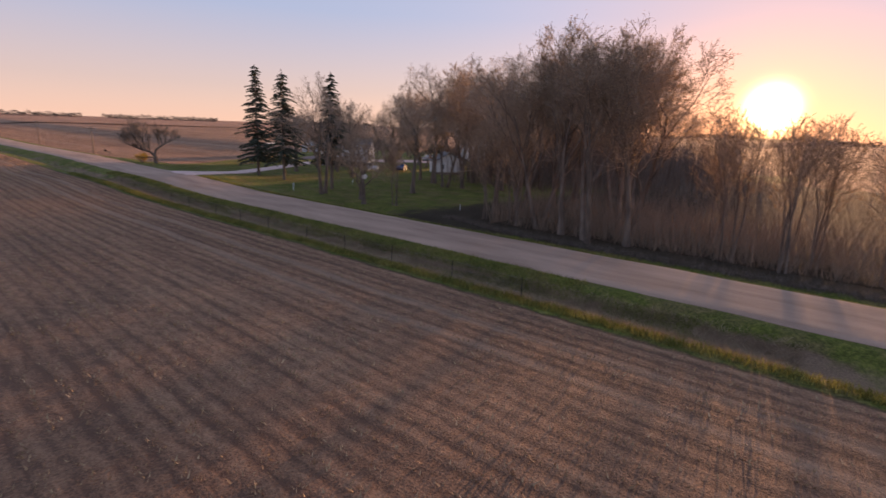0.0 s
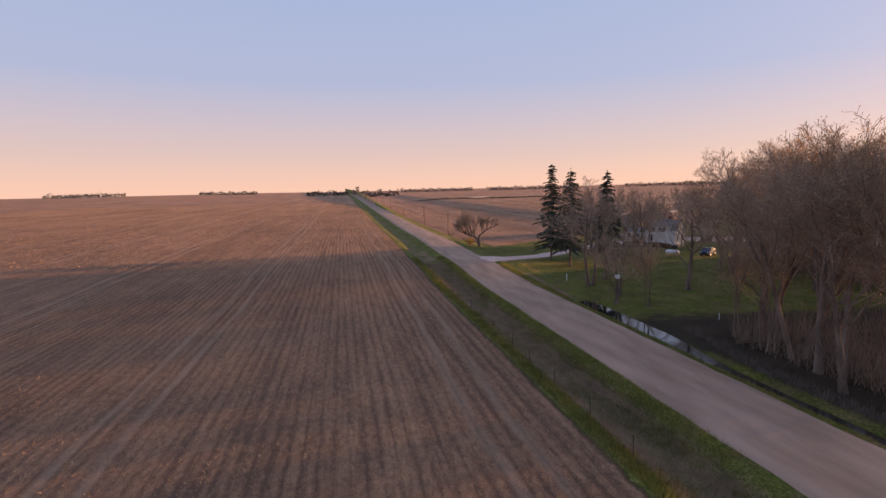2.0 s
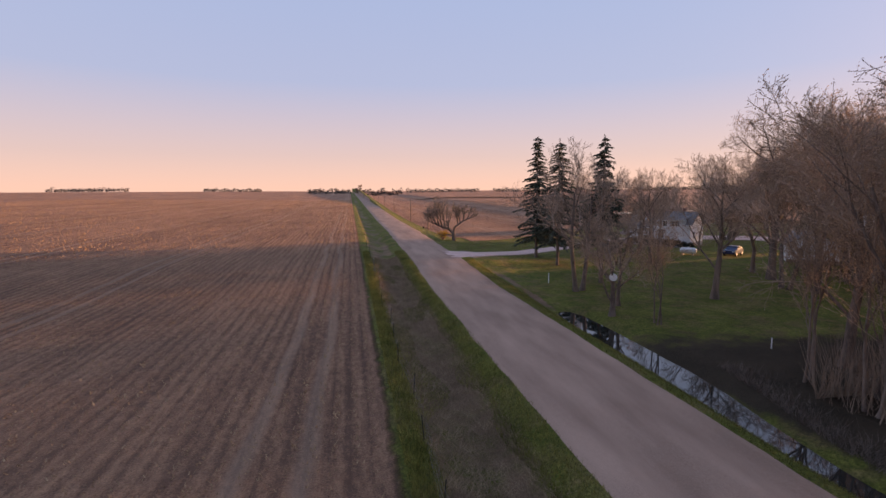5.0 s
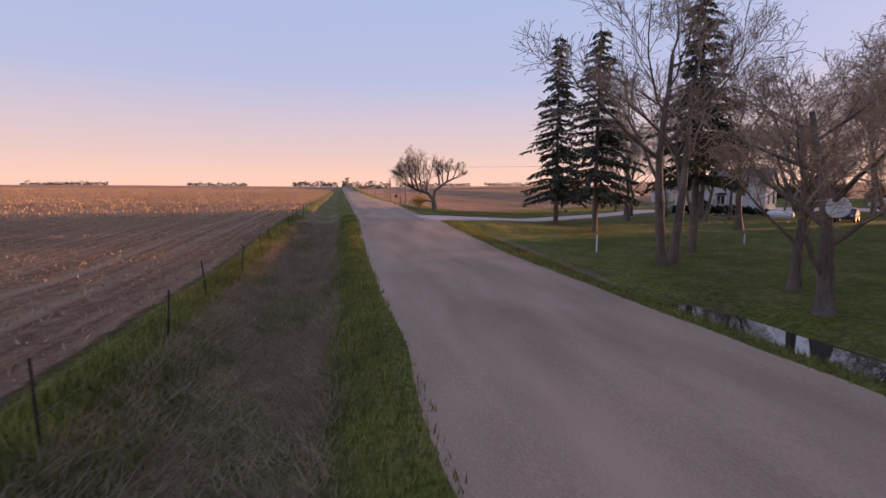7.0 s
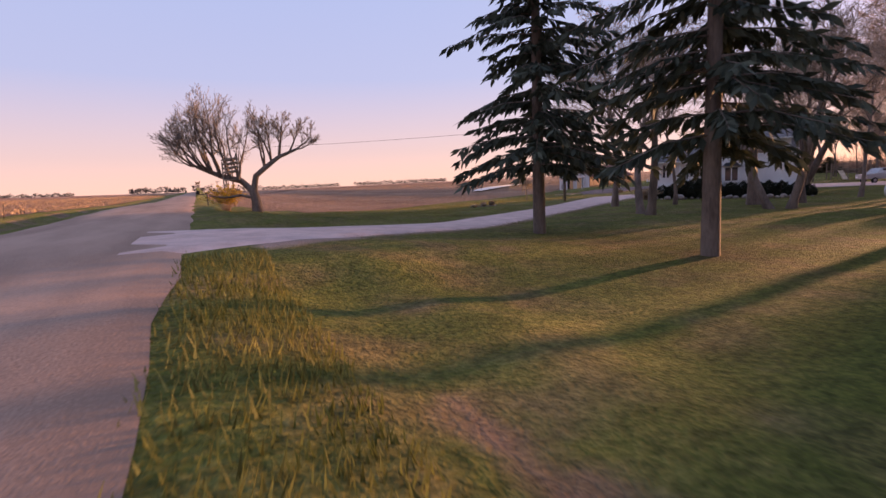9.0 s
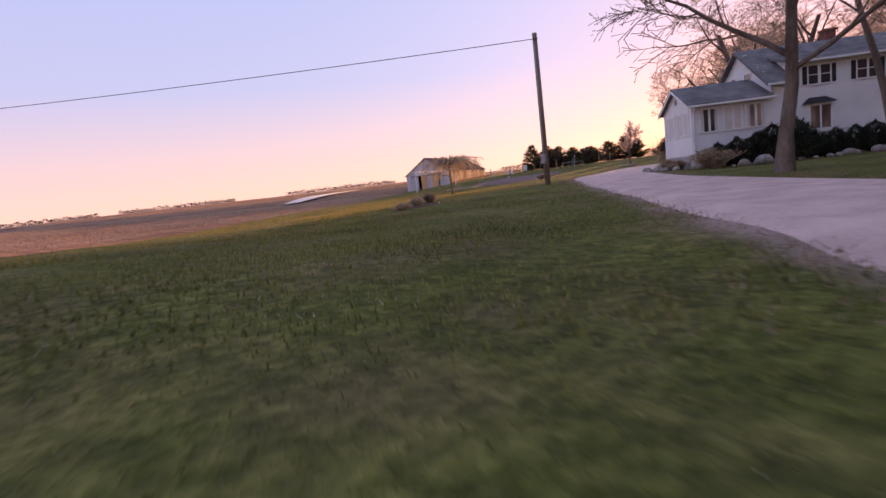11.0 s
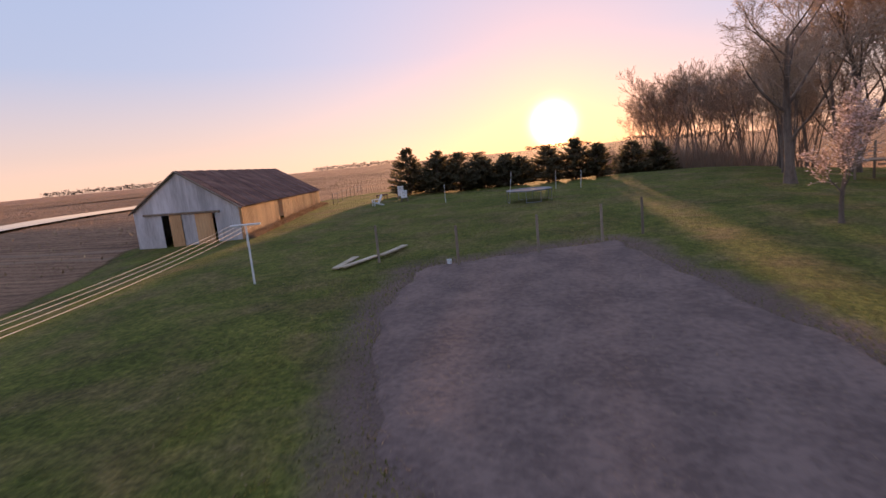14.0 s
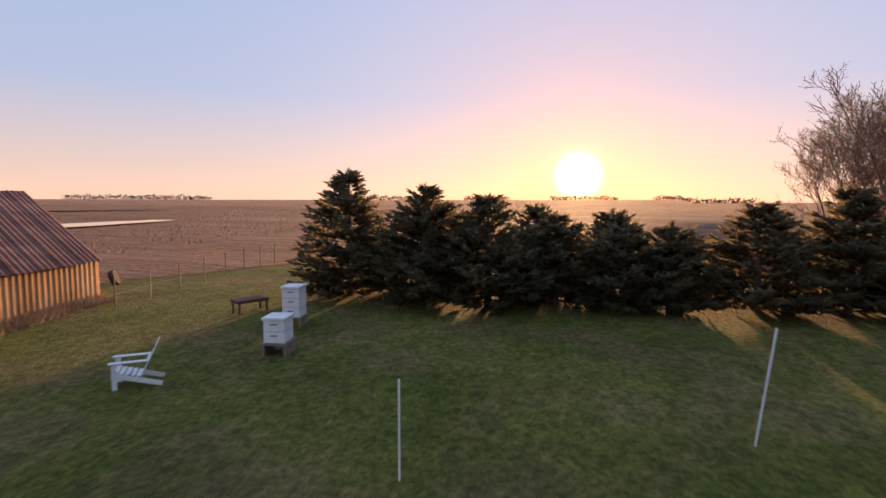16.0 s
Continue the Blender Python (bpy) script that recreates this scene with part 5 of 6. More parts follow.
tree9 = place(bare_tree(24, 15.0, 0.2, dict(TALL, thin=0.016, kids=(10, 6, 5, 3), bare=(0.42, 0.35, 0.25, 0.15, 0.1), angle=((16, 36), (18, 38), (25, 50), (25, 55), (25, 50)), bend=(0.05, 0.1, 0.13, 0.2, 0.2)), "tall bare tree forking into upright limbs", 3, haze=2600, fork=0.16), 117.5, 100.0, 1.2, 40)
tree10 = place(bare_tree(22, 13.0, 0.34, dict(TALL, bare=(0.42, 0.25, 0.2, 0.15, 0.1)), "old pruned tree with a V of two thick limbs", 2, haze=900, fork=0.3), 31.4, 69.2, 0.95, 70)
tree11 = place(bare_tree(25, 13.0, 0.14, dict(TALL, bare=(0.55, 0.25, 0.2, 0.15, 0.1), kids=(8, 6, 5, 4)), "slender young bare tree in the lawn", haze=700), 43.8, 71.5, 1.0, 300)
kinds = (tree1, tree2, tree3, tree4, tree5, tree6, tree7, tree8, tree9, tree10, tree11)
spots = [
    # lawn
    (33.0, 77.4, 11, 1.0, 20), (24.7, 72.2, 10, 1.0, 25), (34.1, 72.5, 2, 0.95, 80), (36.5, 71.0, 6, 0.8, 10), (28.5, 60.5, 2, 0.9, 140), (10.9, 37.6, 2, 0.6, 30), (10.6, 31.2, 7, 0.72, 70),
    (33.2, 39.4, 1, 1.1, 210), (37.0, 52.0, 5, 1.1, 180), (42.0, 44.0, 6, 1.45, 77), (35.0, 47.0, 2, 1.35, 33),
    # grove beside the ditch
    (10.2, 9.6, 6, 1.3, 20), (9.0, 6.6, 3, 1.1, 200), (9.9, 3.6, 6, 1.15, 120), (11.5, 12.5, 3, 1.05, 150), (13.0, 16.5, 6, 1.15, 260), (15.5, 20.5, 2, 1.0, 15), (13.5, 5.5, 3, 1.15, 40),
    (19.5, 15.5, 6, 1.25, 20), (18.5, 7.5, 6, 1.3, 200), (24.0, 22.0, 3, 1.25, 10), (27.0, 17.0, 2, 1.25, 330), (23.0, 10.0, 3, 1.25, 210), (31.0, 27.0, 3, 1.3, 120), (36.0, 34.0, 1, 1.45, 210), (33.0, 12.0, 6, 1.35, 5),
    (11.0, -3.5, 7, 1.0, 90), (13.0, -8.5, 7, 0.95, 140), (10.5, -12.5, 7, 0.9, 10), (15.5, -1.5, 7, 1.0, 33), (14.0, -18.0, 7, 0.9, 70), (11.5, -23.0, 7, 0.85, 60), (20.0, -25.0, 7, 0.9, 300), (11.5, 19.0, 7, 0.9, 15), (10.8, 15.0, 7, 0.95, 75), (20.0, -6.0, 7, 0.95, 250),
    (48.0, 30.0, 3, 1.4, 10), (52.0, 50.0, 1, 1.5, 260), (57.0, 70.0, 3, 1.2, 100), (58.0, 56.0, 2, 1.4, 10),
    # behind the house and the yard
    (80.0, 97.6, 2, 0.82, 110), (62.0, 76.0, 6, 1.3, 40), (68.0, 70.0, 3, 1.15, 130), (72.0, 62.0, 2, 1.35, 200), (80.0, 68.0, 3, 1.2, 10), (94.0, 80.0, 6, 1.25, 300), (97.0, 90.0, 3, 1.0, 20), (90.0, 91.5, 6, 1.1, 120), (99.0, 84.0, 3, 1.1, 60),
    (124.0, 101.5, 8, 1.14, 150), (119.0, 102.5, 8, 1.16, 70), (120.5, 97.5, 9, 1.22, 180), (114.5, 98.5, 8, 1.18, 222), (116.0, 94.5, 9, 1.16, 300), (110.5, 94.5, 8, 1.08, 250), (112.0, 91.0, 9, 1.08, 110), (119.0, 89.0, 8, 1.05, 200), (107.0, 90.5, 8, 0.9, 80),
]
for x, y, k, s, rz in spots:
    again(kinds[k - 1], x, y, s, rz)
# the old willow behind the house, and a thicket towards the west
willow = place(bare_tree(18, 17.0, 0.55, dict(SPREAD, kids=(9, 7, 7, 5), up=(0.02, 0.03, -0.04, -0.12, -0.2)), "huge old willow with several trunks and greening curtains", 4, haze=9000, fork=0.42, tone="willow"), 61.0, 85.6, 1.05, 30)
for x, y, k, s, rz in ((88.0, 96.0, 7, 0.9, 10), (93.0, 95.0, 7, 1.0, 80), (100.0, 94.0, 7, 0.95, 140), (104.0, 91.0, 6, 0.95, 100), (90.0, 87.0, 6, 1.2, 45), (76.0, 92.5, 7, 0.8, 15), (110.0, 86.0, 2, 1.2, 15)):
    again(kinds[k - 1], x, y, s, rz)
for x, y, k, s, rz in ((46.0, 20.0, 7, 1.3, 50), (60.0, 18.0, 7, 1.4, 170), (70.0, 30.0, 7, 1.4, 250), (62.0, 40.0, 7, 1.4, 290), (78.0, 46.0, 7, 1.4, 330), (84.0, 20.0, 7, 1.4, 65)):
    again(kinds[k - 1], x, y, s, rz)
# the old apple tree at the drive mouth, with a platform in it
def apple_tree(seed):
    """A short crooked trunk parting into two rounded lobes of upright twigs."""
    rng = random.Random(seed)
    wood, fine = Tubes(), Tubes()
    opts = dict(SPREAD, stems=1, thin=0.012, up=(0.02, 0.12, 0.12, 0.14, 0.1), kids=(8, 6, 6, 4), angle=((25, 50), (22, 50), (20, 45), (18, 40), (20, 40)), bare=(0.2, 0.25, 0.15, 0.1, 0.1))
    limbs = (([(0, 0, -0.3), (-0.04, 0, 0.6), (-0.16, 0, 1.2)], [0.34, 0.26, 0.24]),
             ([(-0.14, 0, 1.1), (-0.75, 0.1, 1.75), (-1.8, 0.1, 2.05), (-3.0, 0.0, 2.6)], [0.2, 0.17, 0.14, 0.09]),
             ([(-0.14, 0, 1.1), (0.05, 0, 2.0), (0.55, -0.1, 2.4), (1.35, -0.1, 3.0), (2.3, 0, 3.4)], [0.2, 0.16, 0.14, 0.11, 0.07]),
             ([(-0.05, 0, 0.75), (-0.8, -0.3, 0.95), (-1.6, -0.5, 0.85), (-2.4, -0.6, 1.0)], [0.09, 0.08, 0.06, 0.03]))
    for pts, rad in limbs:
        wood.tube([Vector(p) for p in pts], rad, 8)
    for x, z, lean, length, r in ((-0.9, 1.8, 8, 3.6, 0.08), (-1.3, 1.9, -5, 4.3, 0.09), (-1.8, 2.05, -12, 4.6, 0.1), (-2.2, 2.2, -25, 4.0, 0.09), (-2.6, 2.4, -42, 3.4, 0.08), (-3.0, 2.6, -62, 2.6, 0.07), (-3.0, 2.6, -85, 2.2, 0.06), (-2.4, 2.3, -20, 3.2, 0.07),
                                  (0.55, 2.4, -8, 2.6, 0.07), (0.95, 2.7, 2, 2.8, 0.07), (1.35, 3.0, 12, 2.5, 0.07), (1.9, 3.2, 28, 2.3, 0.065), (2.3, 3.4, 50, 2.0, 0.06), (2.3, 3.4, 80, 1.6, 0.05)):
        for side in (-28, 18) if length > 2.3 else (5,):
            a, b = radians(lean + rng.uniform(-8, 8)), radians(side + rng.uniform(-12, 12))
            way = Vector((math.sin(a) * math.cos(b), math.sin(b), math.cos(a) * math.cos(b)))
            grow(rng, Vector((x, 0, z)), way, length * rng.uniform(0.72, 0.9), r, 1, 4, wood, fine, opts)
    t = thing("apple_tree", 0, 0, 0, "old low apple tree of two bare lobes holding a platform", "tree")
    part("trunk", wood.mesh("trunk"), M["bark"], t, smooth=True)
    part("crown", fine.mesh("crown"), M["bark_pale"], t)
    return t


AX, AY = 6.7, 89.0
place(apple_tree(21), AX, AY, 1.2, -12)
plat = thing("tree_platform", AX - 1.44, AY + 0.1, ground_z(AX, AY) + 2.15, "small dark wooden platform with ladder rails in a tree", "treehouse", rz=-12)
part("floor", boxes((-0.5, 0.5, -0.5, 0.5, 0.0, 0.08)), M["pole"], plat)
for x in (-0.5, 0.42):
    for y in (-0.5, 0.42):
        part("post", boxes((x, x + 0.08, y, y + 0.08, -0.3 if x < 0 else -0.05, 1.75 if x > 0 else 1.2)), M["pole"], plat)
for k in range(4):
    part("rail", boxes((-0.5, 0.5, -0.53, -0.5, 0.0, 0.11)), M["pole"], plat, at=Matrix.Translation((0, 0, 0.5 + 0.27 * k)) @ Matrix.Rotation(radians(-8), 4, "Y"))
    part("rail", boxes((-0.5, 0.5, 0.5, 0.53, 0.0, 0.11)), M["pole"], plat, at=Matrix.Translation((0, 0, 0.5 + 0.27 * k)) @ Matrix.Rotation(radians(-8), 4, "Y"))


def twig_bush(seed, height, width, label, material, n=900, name="shrub", cat="shrub"):
    rng = random.Random(seed)
    tb, pts = Tubes(), []
    for i in range(60):
        a, r = rng.random() * 6.28, rng.random() ** 0.6
        top = Vector((math.cos(a) * r * width, math.sin(a) * r * width, height * (1 - 0.45 * r * r) * rng.uniform(0.8, 1.05)))
        root = Vector((math.cos(a) * 0.15, math.sin(a) * 0.15, -0.05))
        midp = root.lerp(top, 0.5) + Vector((0, 0, 0.12 * height))
        tb.tube([root, midp, top], [0.014, 0.01, 0.004], 3)
        for q in range(n // 60):
            s = rng.uniform(0.3, 1)
            p = root.lerp(midp, s * 2) if s < 0.5 else midp.lerp(top, s * 2 - 1)
            pts.append((p, Vector((rng.gauss(0, 1), rng.gauss(0, 1), 0.6)), 1.0))
    t = thing(name, 0, 0, 0, label, cat)
    part("stem_cluster", tb.mesh("stem_cluster"), M["twig"], t)
    vs, fs = spray_cloud(rng, pts, 0.17)
    part("foliage", mesh_of("foliage", vs, fs), material, t)
    return t


place(twig_bush(3, 1.9, 1.7, "forsythia bush in yellow flower under the tree", M["yellow"], 2400, "forsythia_bush"), AX - 1.9, AY + 1.2, 0.95)


def weeping(seed):
    rng = random.Random(seed)
    wood, fine, pts = Tubes(), Tubes(), []
    wood.tube([Vector((0, 0, -0.2)), Vector((0.02, 0, 0.8)), Vector((0, 0.03, 1.55))], [0.06, 0.045, 0.04], 7)
    wood.tube([Vector((0, 0, 0.95)), Vector((-0.12, 0.16, 1.02)), Vector((-0.26, 0.34, 1.04))], [0.03, 0.022, 0.014], 6)
    for i in range(120):
        a = rng.random() * 6.28
        r = rng.uniform(0.3, 1.65)
        p0, p1 = Vector((0, 0, 1.5)), Vector((math.cos(a) * r * 0.5, math.sin(a) * r * 0.5, 1.5 + rng.uniform(0.15, 0.5)))
        p2 = Vector((math.cos(a) * r, math.sin(a) * r, 1.5 + rng.uniform(-0.25, 0.3)))
        p3 = p2 + Vector((math.cos(a) * 0.12, math.sin(a) * 0.12, -(rng.uniform(0.55, 1.0) if rng.random() < 0.2 else rng.uniform(0.12, 0.5))))
        fine.tube([p0, p1, p2, p3], [0.02, 0.012, 0.008, 0.004], 3)
        for q in range(80):
            s = rng.random()
            p = p1.lerp(p2, s * 2) if s < 0.5 else p2.lerp(p3, s * 2 - 1)
            pts.append((p, Vector((rng.gauss(0, 1), rng.gauss(0, 1), -0.3)), 1.0))
    t = thing("weeping_tree", 0, 0, 0, "small grafted weeping tree budding yellow-brown on the lawn", "tree")
    part("trunk", wood.mesh("trunk"), M["bark"], t, smooth=True)
    part("crown", fine.mesh("crown"), M["twig"], t)
    vs, fs = spray_cloud(rng, pts, 0.055, 0.4)
    part("bud_haze", mesh_of("bud_haze", vs, fs), M["catkin"], t)
    return t


place(weeping(5), 33.4, 95.85, 1.08)
# blossom tree at the edge of the grove
rngb = random.Random(8)
bt = bare_tree(33, 5.2, 0.1, TALL, "young tree in white blossom at the grove", deep=3)
vs, fs = [], []
crown = [c for c in bt.children if c.name.startswith("crown")][0]
pts = [(Vector(rngb.choice(crown.data.vertices).co), Vector((rngb.gauss(0, 1), rngb.gauss(0, 1), rngb.gauss(0, 1))), 1.0) for _ in range(3200)]
vs, fs = spray_cloud(rngb, pts, 0.12)
part("blossom", mesh_of("blossom", vs, fs), M["blossom"], bt)
place(bt, 66.5, 99.1, 0.95)

# dark conifers along the west edge of the yard
def yard_spruce(seed, height, width, label):
    """A conifer branched to the ground, with a ragged outline and a spiky leader."""
    rng = random.Random(seed)
    wood, pts = Tubes(), []
    wood.tube([Vector((0, 0, -0.3)), Vector((0, 0, height * 0.5)), Vector((0.04, 0.02, height))], [0.13, 0.08, 0.012], 6)
    z = 0.12
    while z < height - 0.12:
        k = 1 - z / height
        for j in range(11):
            a = rng.random() * 6.28
            rr = (width * min(k * 1.25, 1.0) ** 0.85 * (0.82 + 0.18 * min(1, z * 1.5)) + 0.06) * rng.uniform(0.62, 1.12) * (1.18 if rng.random() < 0.1 else 1)
            root = Vector((0, 0, max(z + rng.uniform(-0.13, 0.13), 0.05)))
            tip = Vector((math.cos(a) * rr, math.sin(a) * rr, z + rr * (0.38 * (1 - k) + 0.12) + rng.uniform(-0.1, 0.1)))
            midp = root.lerp(tip, 0.5) - Vector((0, 0, 0.06 * rr))
            wood.tube([root, midp, tip], [0.02, 0.013, 0.005], 3)
            m = int(16 + 40 * rr / width)
            for q in range(m):
                t = 0.2 + 0.8 * (q + rng.random()) / m
                p = root.lerp(midp, t * 2) if t < 0.5 else midp.lerp(tip, t * 2 - 1)
                out_w = Vector((math.cos(a), math.sin(a), 0.3))
                side = Vector((-math.sin(a), math.cos(a), 0.1)) * rng.choice((-1, 1))
                pts.append((p, out_w + side * rng.uniform(0.1, 1.3), 0.7 + 0.4 * k))
        z += rng.uniform(0.12, 0.24)
    for q in range(22):
        pts.append((Vector((0, 0, height * rng.uniform(0.93, 1.0))), Vector((rng.gauss(0, 0.6), rng.gauss(0, 0.6), 1)), 0.55))
    t = thing("spruce_tree", 0, 0, 0, label, "tree", "yard spruces")
    part("trunk", wood.mesh("trunk"), M["bark"], t)
    vs, fs = spray_cloud(rng, pts, 0.31)
    part("crown", mesh_of("crown", vs, fs), M["cedar"], t)
    return t


# the two beyond x = 100 are added to keep low sun off the yard
for i, (x, y, h, w) in enumerate(((91.2, 126.4, 4.4, 1.85), (90.8, 123.2, 3.8, 1.85), (91.2, 121.2, 3.5, 1.75), (92.4, 119.3, 2.8, 1.5), (92.4, 117.2, 2.6, 1.6), (92.8, 115.9, 2.6, 1.5), (93.6, 113.5, 3.2, 1.9), (94.2, 111.1, 3.7, 1.6), (94.6, 109.2, 3.0, 1.4), (100.5, 106.4, 3.4, 1.7), (102.0, 104.0, 3.4, 1.7), (94.6, 124.6, 3.4, 1.7), (95.0, 120.6, 3.1, 1.6), (95.8, 117.9, 2.9, 1.5))):
    place(yard_spruce(41 + i, h, w * 1.2, "tall ragged dark spruce at the yard's edge" if h > 3.6 else "low dense dark spruce at the yard's edge"), x, y, 1.0, i * 61)


# ---- road side: poles, mailbox, fence ----
def utility_pole(x, y, h, label, arm=True, lean=0.0, group=""):
    p = thing("utility_pole", x, y, ground_z(x, y), label, "utility pole", group)
    part("post", rods(((0, 0, -0.4), (lean, 0, h), 0.135, 0.105), sides=10), M["pole"], p, smooth=True)
    if arm:
        part("crossarm", boxes((-0.9, 0.9, -0.06, 0.06, h - 0.5, h - 0.38)), M["pole"], p)
        for x1 in (-0.8, 0.8):
            part("insulator", rods(((x1, 0, h - 0.38), (x1, 0, h - 0.2), 0.04, 0.03)), M["white"], p)
    return p


pole = utility_pole(33.4, 89.8, 6.95, "tall wooden utility pole with meter box beside the driveway", False, -0.05)
part("meter_box", boxes((-0.28, -0.125, -0.12, 0.12, 1.0, 1.45), bevel=0.02), M["steel"], pole, "grey meter box")
part("conduit", rods(((-0.15, 0.0, 1.4), (-0.14, 0.0, 6.4), 0.025)), M["steel"], pole)
part("bracket", boxes((-0.12, 0.1, -0.03, 0.03, 6.2, 6.26)), M["steel"], pole)
for i, y in enumerate((127, 188, 261, 334, 407, 480)):
    utility_pole(7.6 if i == 0 else 10.2, y, 7.0 if i == 0 else 8.4, "weathered wooden utility pole beside the road", True, 0.0, "road utility poles")
wire = thing("overhead_wire", 0, 0, 0, "sagging overhead service wire to the pole", "wire")
a, b = Vector((33.3, 89.6, 6.7)), Vector((7.6, 127.0, 8.0))
tb = Tubes()
tb.tube([a.lerp(b, k / 24) - Vector((0, 0, 0.25 * 4 * (k / 24) * (1 - k / 24))) for k in range(25)], [0.018] * 25, 4)
part("strand", tb.mesh("strand"), M["black"], wire)

mb = thing("mailbox", 3.9, 104.0, ground_z(3.9, 104.0), "dark mailbox on a bracketed wooden post by the road", "mailbox")
part("post", boxes((-0.05, 0.05, -0.05, 0.05, -0.3, 1.2)), M["wood_grey"], mb)
part("arm", boxes((-0.9, 0.05, -0.04, 0.04, 1.0, 1.08)), M["wood_grey"], mb)
bm = bmesh.new()
ring = [(-0.14, 0), (0.14, 0), (0.14, 0.2), (0.1, 0.3), (0, 0.34), (-0.1, 0.3), (-0.14, 0.2)]
A = [bm.verts.new((-0.75 + x, -0.28, 1.08 + z)) for x, z in ring]
B = [bm.verts.new((-0.75 + x, 0.28, 1.08 + z)) for x, z in ring]
bm.faces.new(A[::-1])
bm.faces.new(B)
for i in range(len(ring)):
    bm.faces.new((A[i], A[(i + 1) % len(ring)], B[(i + 1) % len(ring)], B[i]))
part("box", bm, M["black"], mb)
part("flag", boxes((-0.6, -0.585, -0.1, 0.0, 1.2, 1.5)), M["brick"], mb)

fence = thing("wire_fence", 0, 0, 0, "old field fence of thin dark steel posts", "fence")
for i in range(22):
    y = 1.4 + i * 4.6
    x = -9.4 + 0.15 * math.sin(i * 2.1)
    z = ground_z(x, y)
    l = 0.12 * math.sin(i * 3.7)
    part("post", rods(((x, y, z - 0.2), (x + l, y + l * 0.5, z + 1.15), 0.02), sides=5), M["black"], fence)
tb = Tubes()
for h in (0.35, 0.7, 1.05):
    for i in range(21):
        y0, y1 = 1.4 + i * 4.6, 6.0 + i * 4.6
        tb.tube([Vector((-9.4 + 0.15 * math.sin(i * 2.1), y0, ground_z(-9.4, y0) + h)), Vector((-9.4 + 0.15 * math.sin((i + 1) * 2.1), y1, ground_z(-9.4, y1) + h))], [0.002, 0.002], 3)
part("wire", tb.mesh("wire"), M["steel"], fence)

mk = thing("marker_post", 9.4, 49.8, ground_z(9.4, 49.8), "slim white marker post on the lawn", "post")
part("post", rods(((0, 0, -0.2), (0, 0, 1.05), 0.05), sides=8), M["white"], mk)
for x, y in ((14.1, 24.3), (21.5, 52.0)):
    m2 = thing("marker_post", x, y, ground_z(x, y), "slim white marker post in the grass", "post")
    part("post", rods(((0, 0, -0.2), (0, 0, 0.7), 0.035), sides=8), M["white"], m2)
ds = thing("reflector_disc", 8.42, 33.98, 2.6, "round white disc fixed to a tree trunk", "sign", rz=-34)
part("disc", lathe([(0.02, -0.02), (0.30, -0.02), (0.31, 0.0), (0.30, 0.02), (0.02, 0.02)], 24), M["white"], ds, at=Matrix.Rotation(radians(90), 4, "X"))
part("bracket", boxes((-0.03, 0.03, 0.02, 0.34, -0.05, 0.05)), M["steel"], ds)

# ---- yard things ----
cl = thing("clothesline", 0, 0, 0, "white T-post clothesline strung over the lawn", "clothesline")
C1, C2 = Vector((47.3, 112.4)), Vector((59.15, 117.5))
dirc = (C2 - C1).normalized()
acr = Vector((-dirc.y, dirc.x))
tops = []
for c in (C1, C2):
    z = ground_z(c.x, c.y)
    pst = part("post", rods(((c.x, c.y, z - 0.3), (c.x, c.y, z + 2.0), 0.036), sides=10), M["white"], cl)
    part("crossbar", rods(((c.x - acr.x * 0.5, c.y - acr.y * 0.5, z + 2.0), (c.x + acr.x * 0.5, c.y + acr.y * 0.5, z + 2.0), 0.036), sides=8), M["white"], pst)
    tops.append(z + 2.03)
for o in (-0.44, -0.15, 0.15, 0.44):
    tb = Tubes()
    a, b = Vector((C1.x + acr.x * o, C1.y + acr.y * o, tops[0])), Vector((C2.x + acr.x * o, C2.y + acr.y * o, tops[1]))
    tb.tube([a.lerp(b, k / 12) - Vector((0, 0, 0.16 * 4 * (k / 12) * (1 - k / 12))) for k in range(13)], [0.006] * 13, 4)
    part("line", tb.mesh("line"), M["rope"], cl)
tb = Tubes()
e = Vector((C1.x + acr.x * 0.44, C1.y + acr.y * 0.44, tops[0]))
tb.tube([e, e + Vector((0.05, 0.02, -0.3)), e + Vector((0.02, 0.05, -0.6))], [0.012] * 3, 4)
part("loose_end", tb.mesh("loose_end"), M["rope"], cl)


def frame_box(name, corners, h, t, label, material, fill=None):
    f = thing(name, 0, 0, 0, label, "planter")
    for i in range(4):
        a, b = Vector(corners[i]), Vector(corners[(i + 1) % 4])
        d = (b - a).normalized()
        ang = math.atan2(d.y, d.x)
        c = (a + b) / 2
        z = ground_z(c.x, c.y)
        part("board", boxes((-(b - a).length / 2, (b - a).length / 2, -t / 2, t / 2, -0.1, h)), material, f, at=Matrix.Translation((c.x, c.y, z)) @ Matrix.Rotation(ang, 4, "Z"))
    if fill:
        z = max(ground_z(*c) for c in corners) + h * 0.5
        part("soil", mesh_of("soil", [(c[0], c[1], z) for c in corners], [(0, 1, 2, 3)]), fill, f)
    return f


frame_box("raised_bed", [(45.7, 107.1), (46.2, 104.6), (48.6, 105.3), (47.9, 108.0)], 0.07, 0.05, "timber-edged raised bed of bare soil", M["wood_new"], M["mulch"])
frame_box("raised_bed", [(46.75, 106.85), (46.95, 105.5), (47.75, 105.8), (47.5, 106.95)], 0.1, 0.05, "small timber frame inside the raised bed", M["wood_new"])
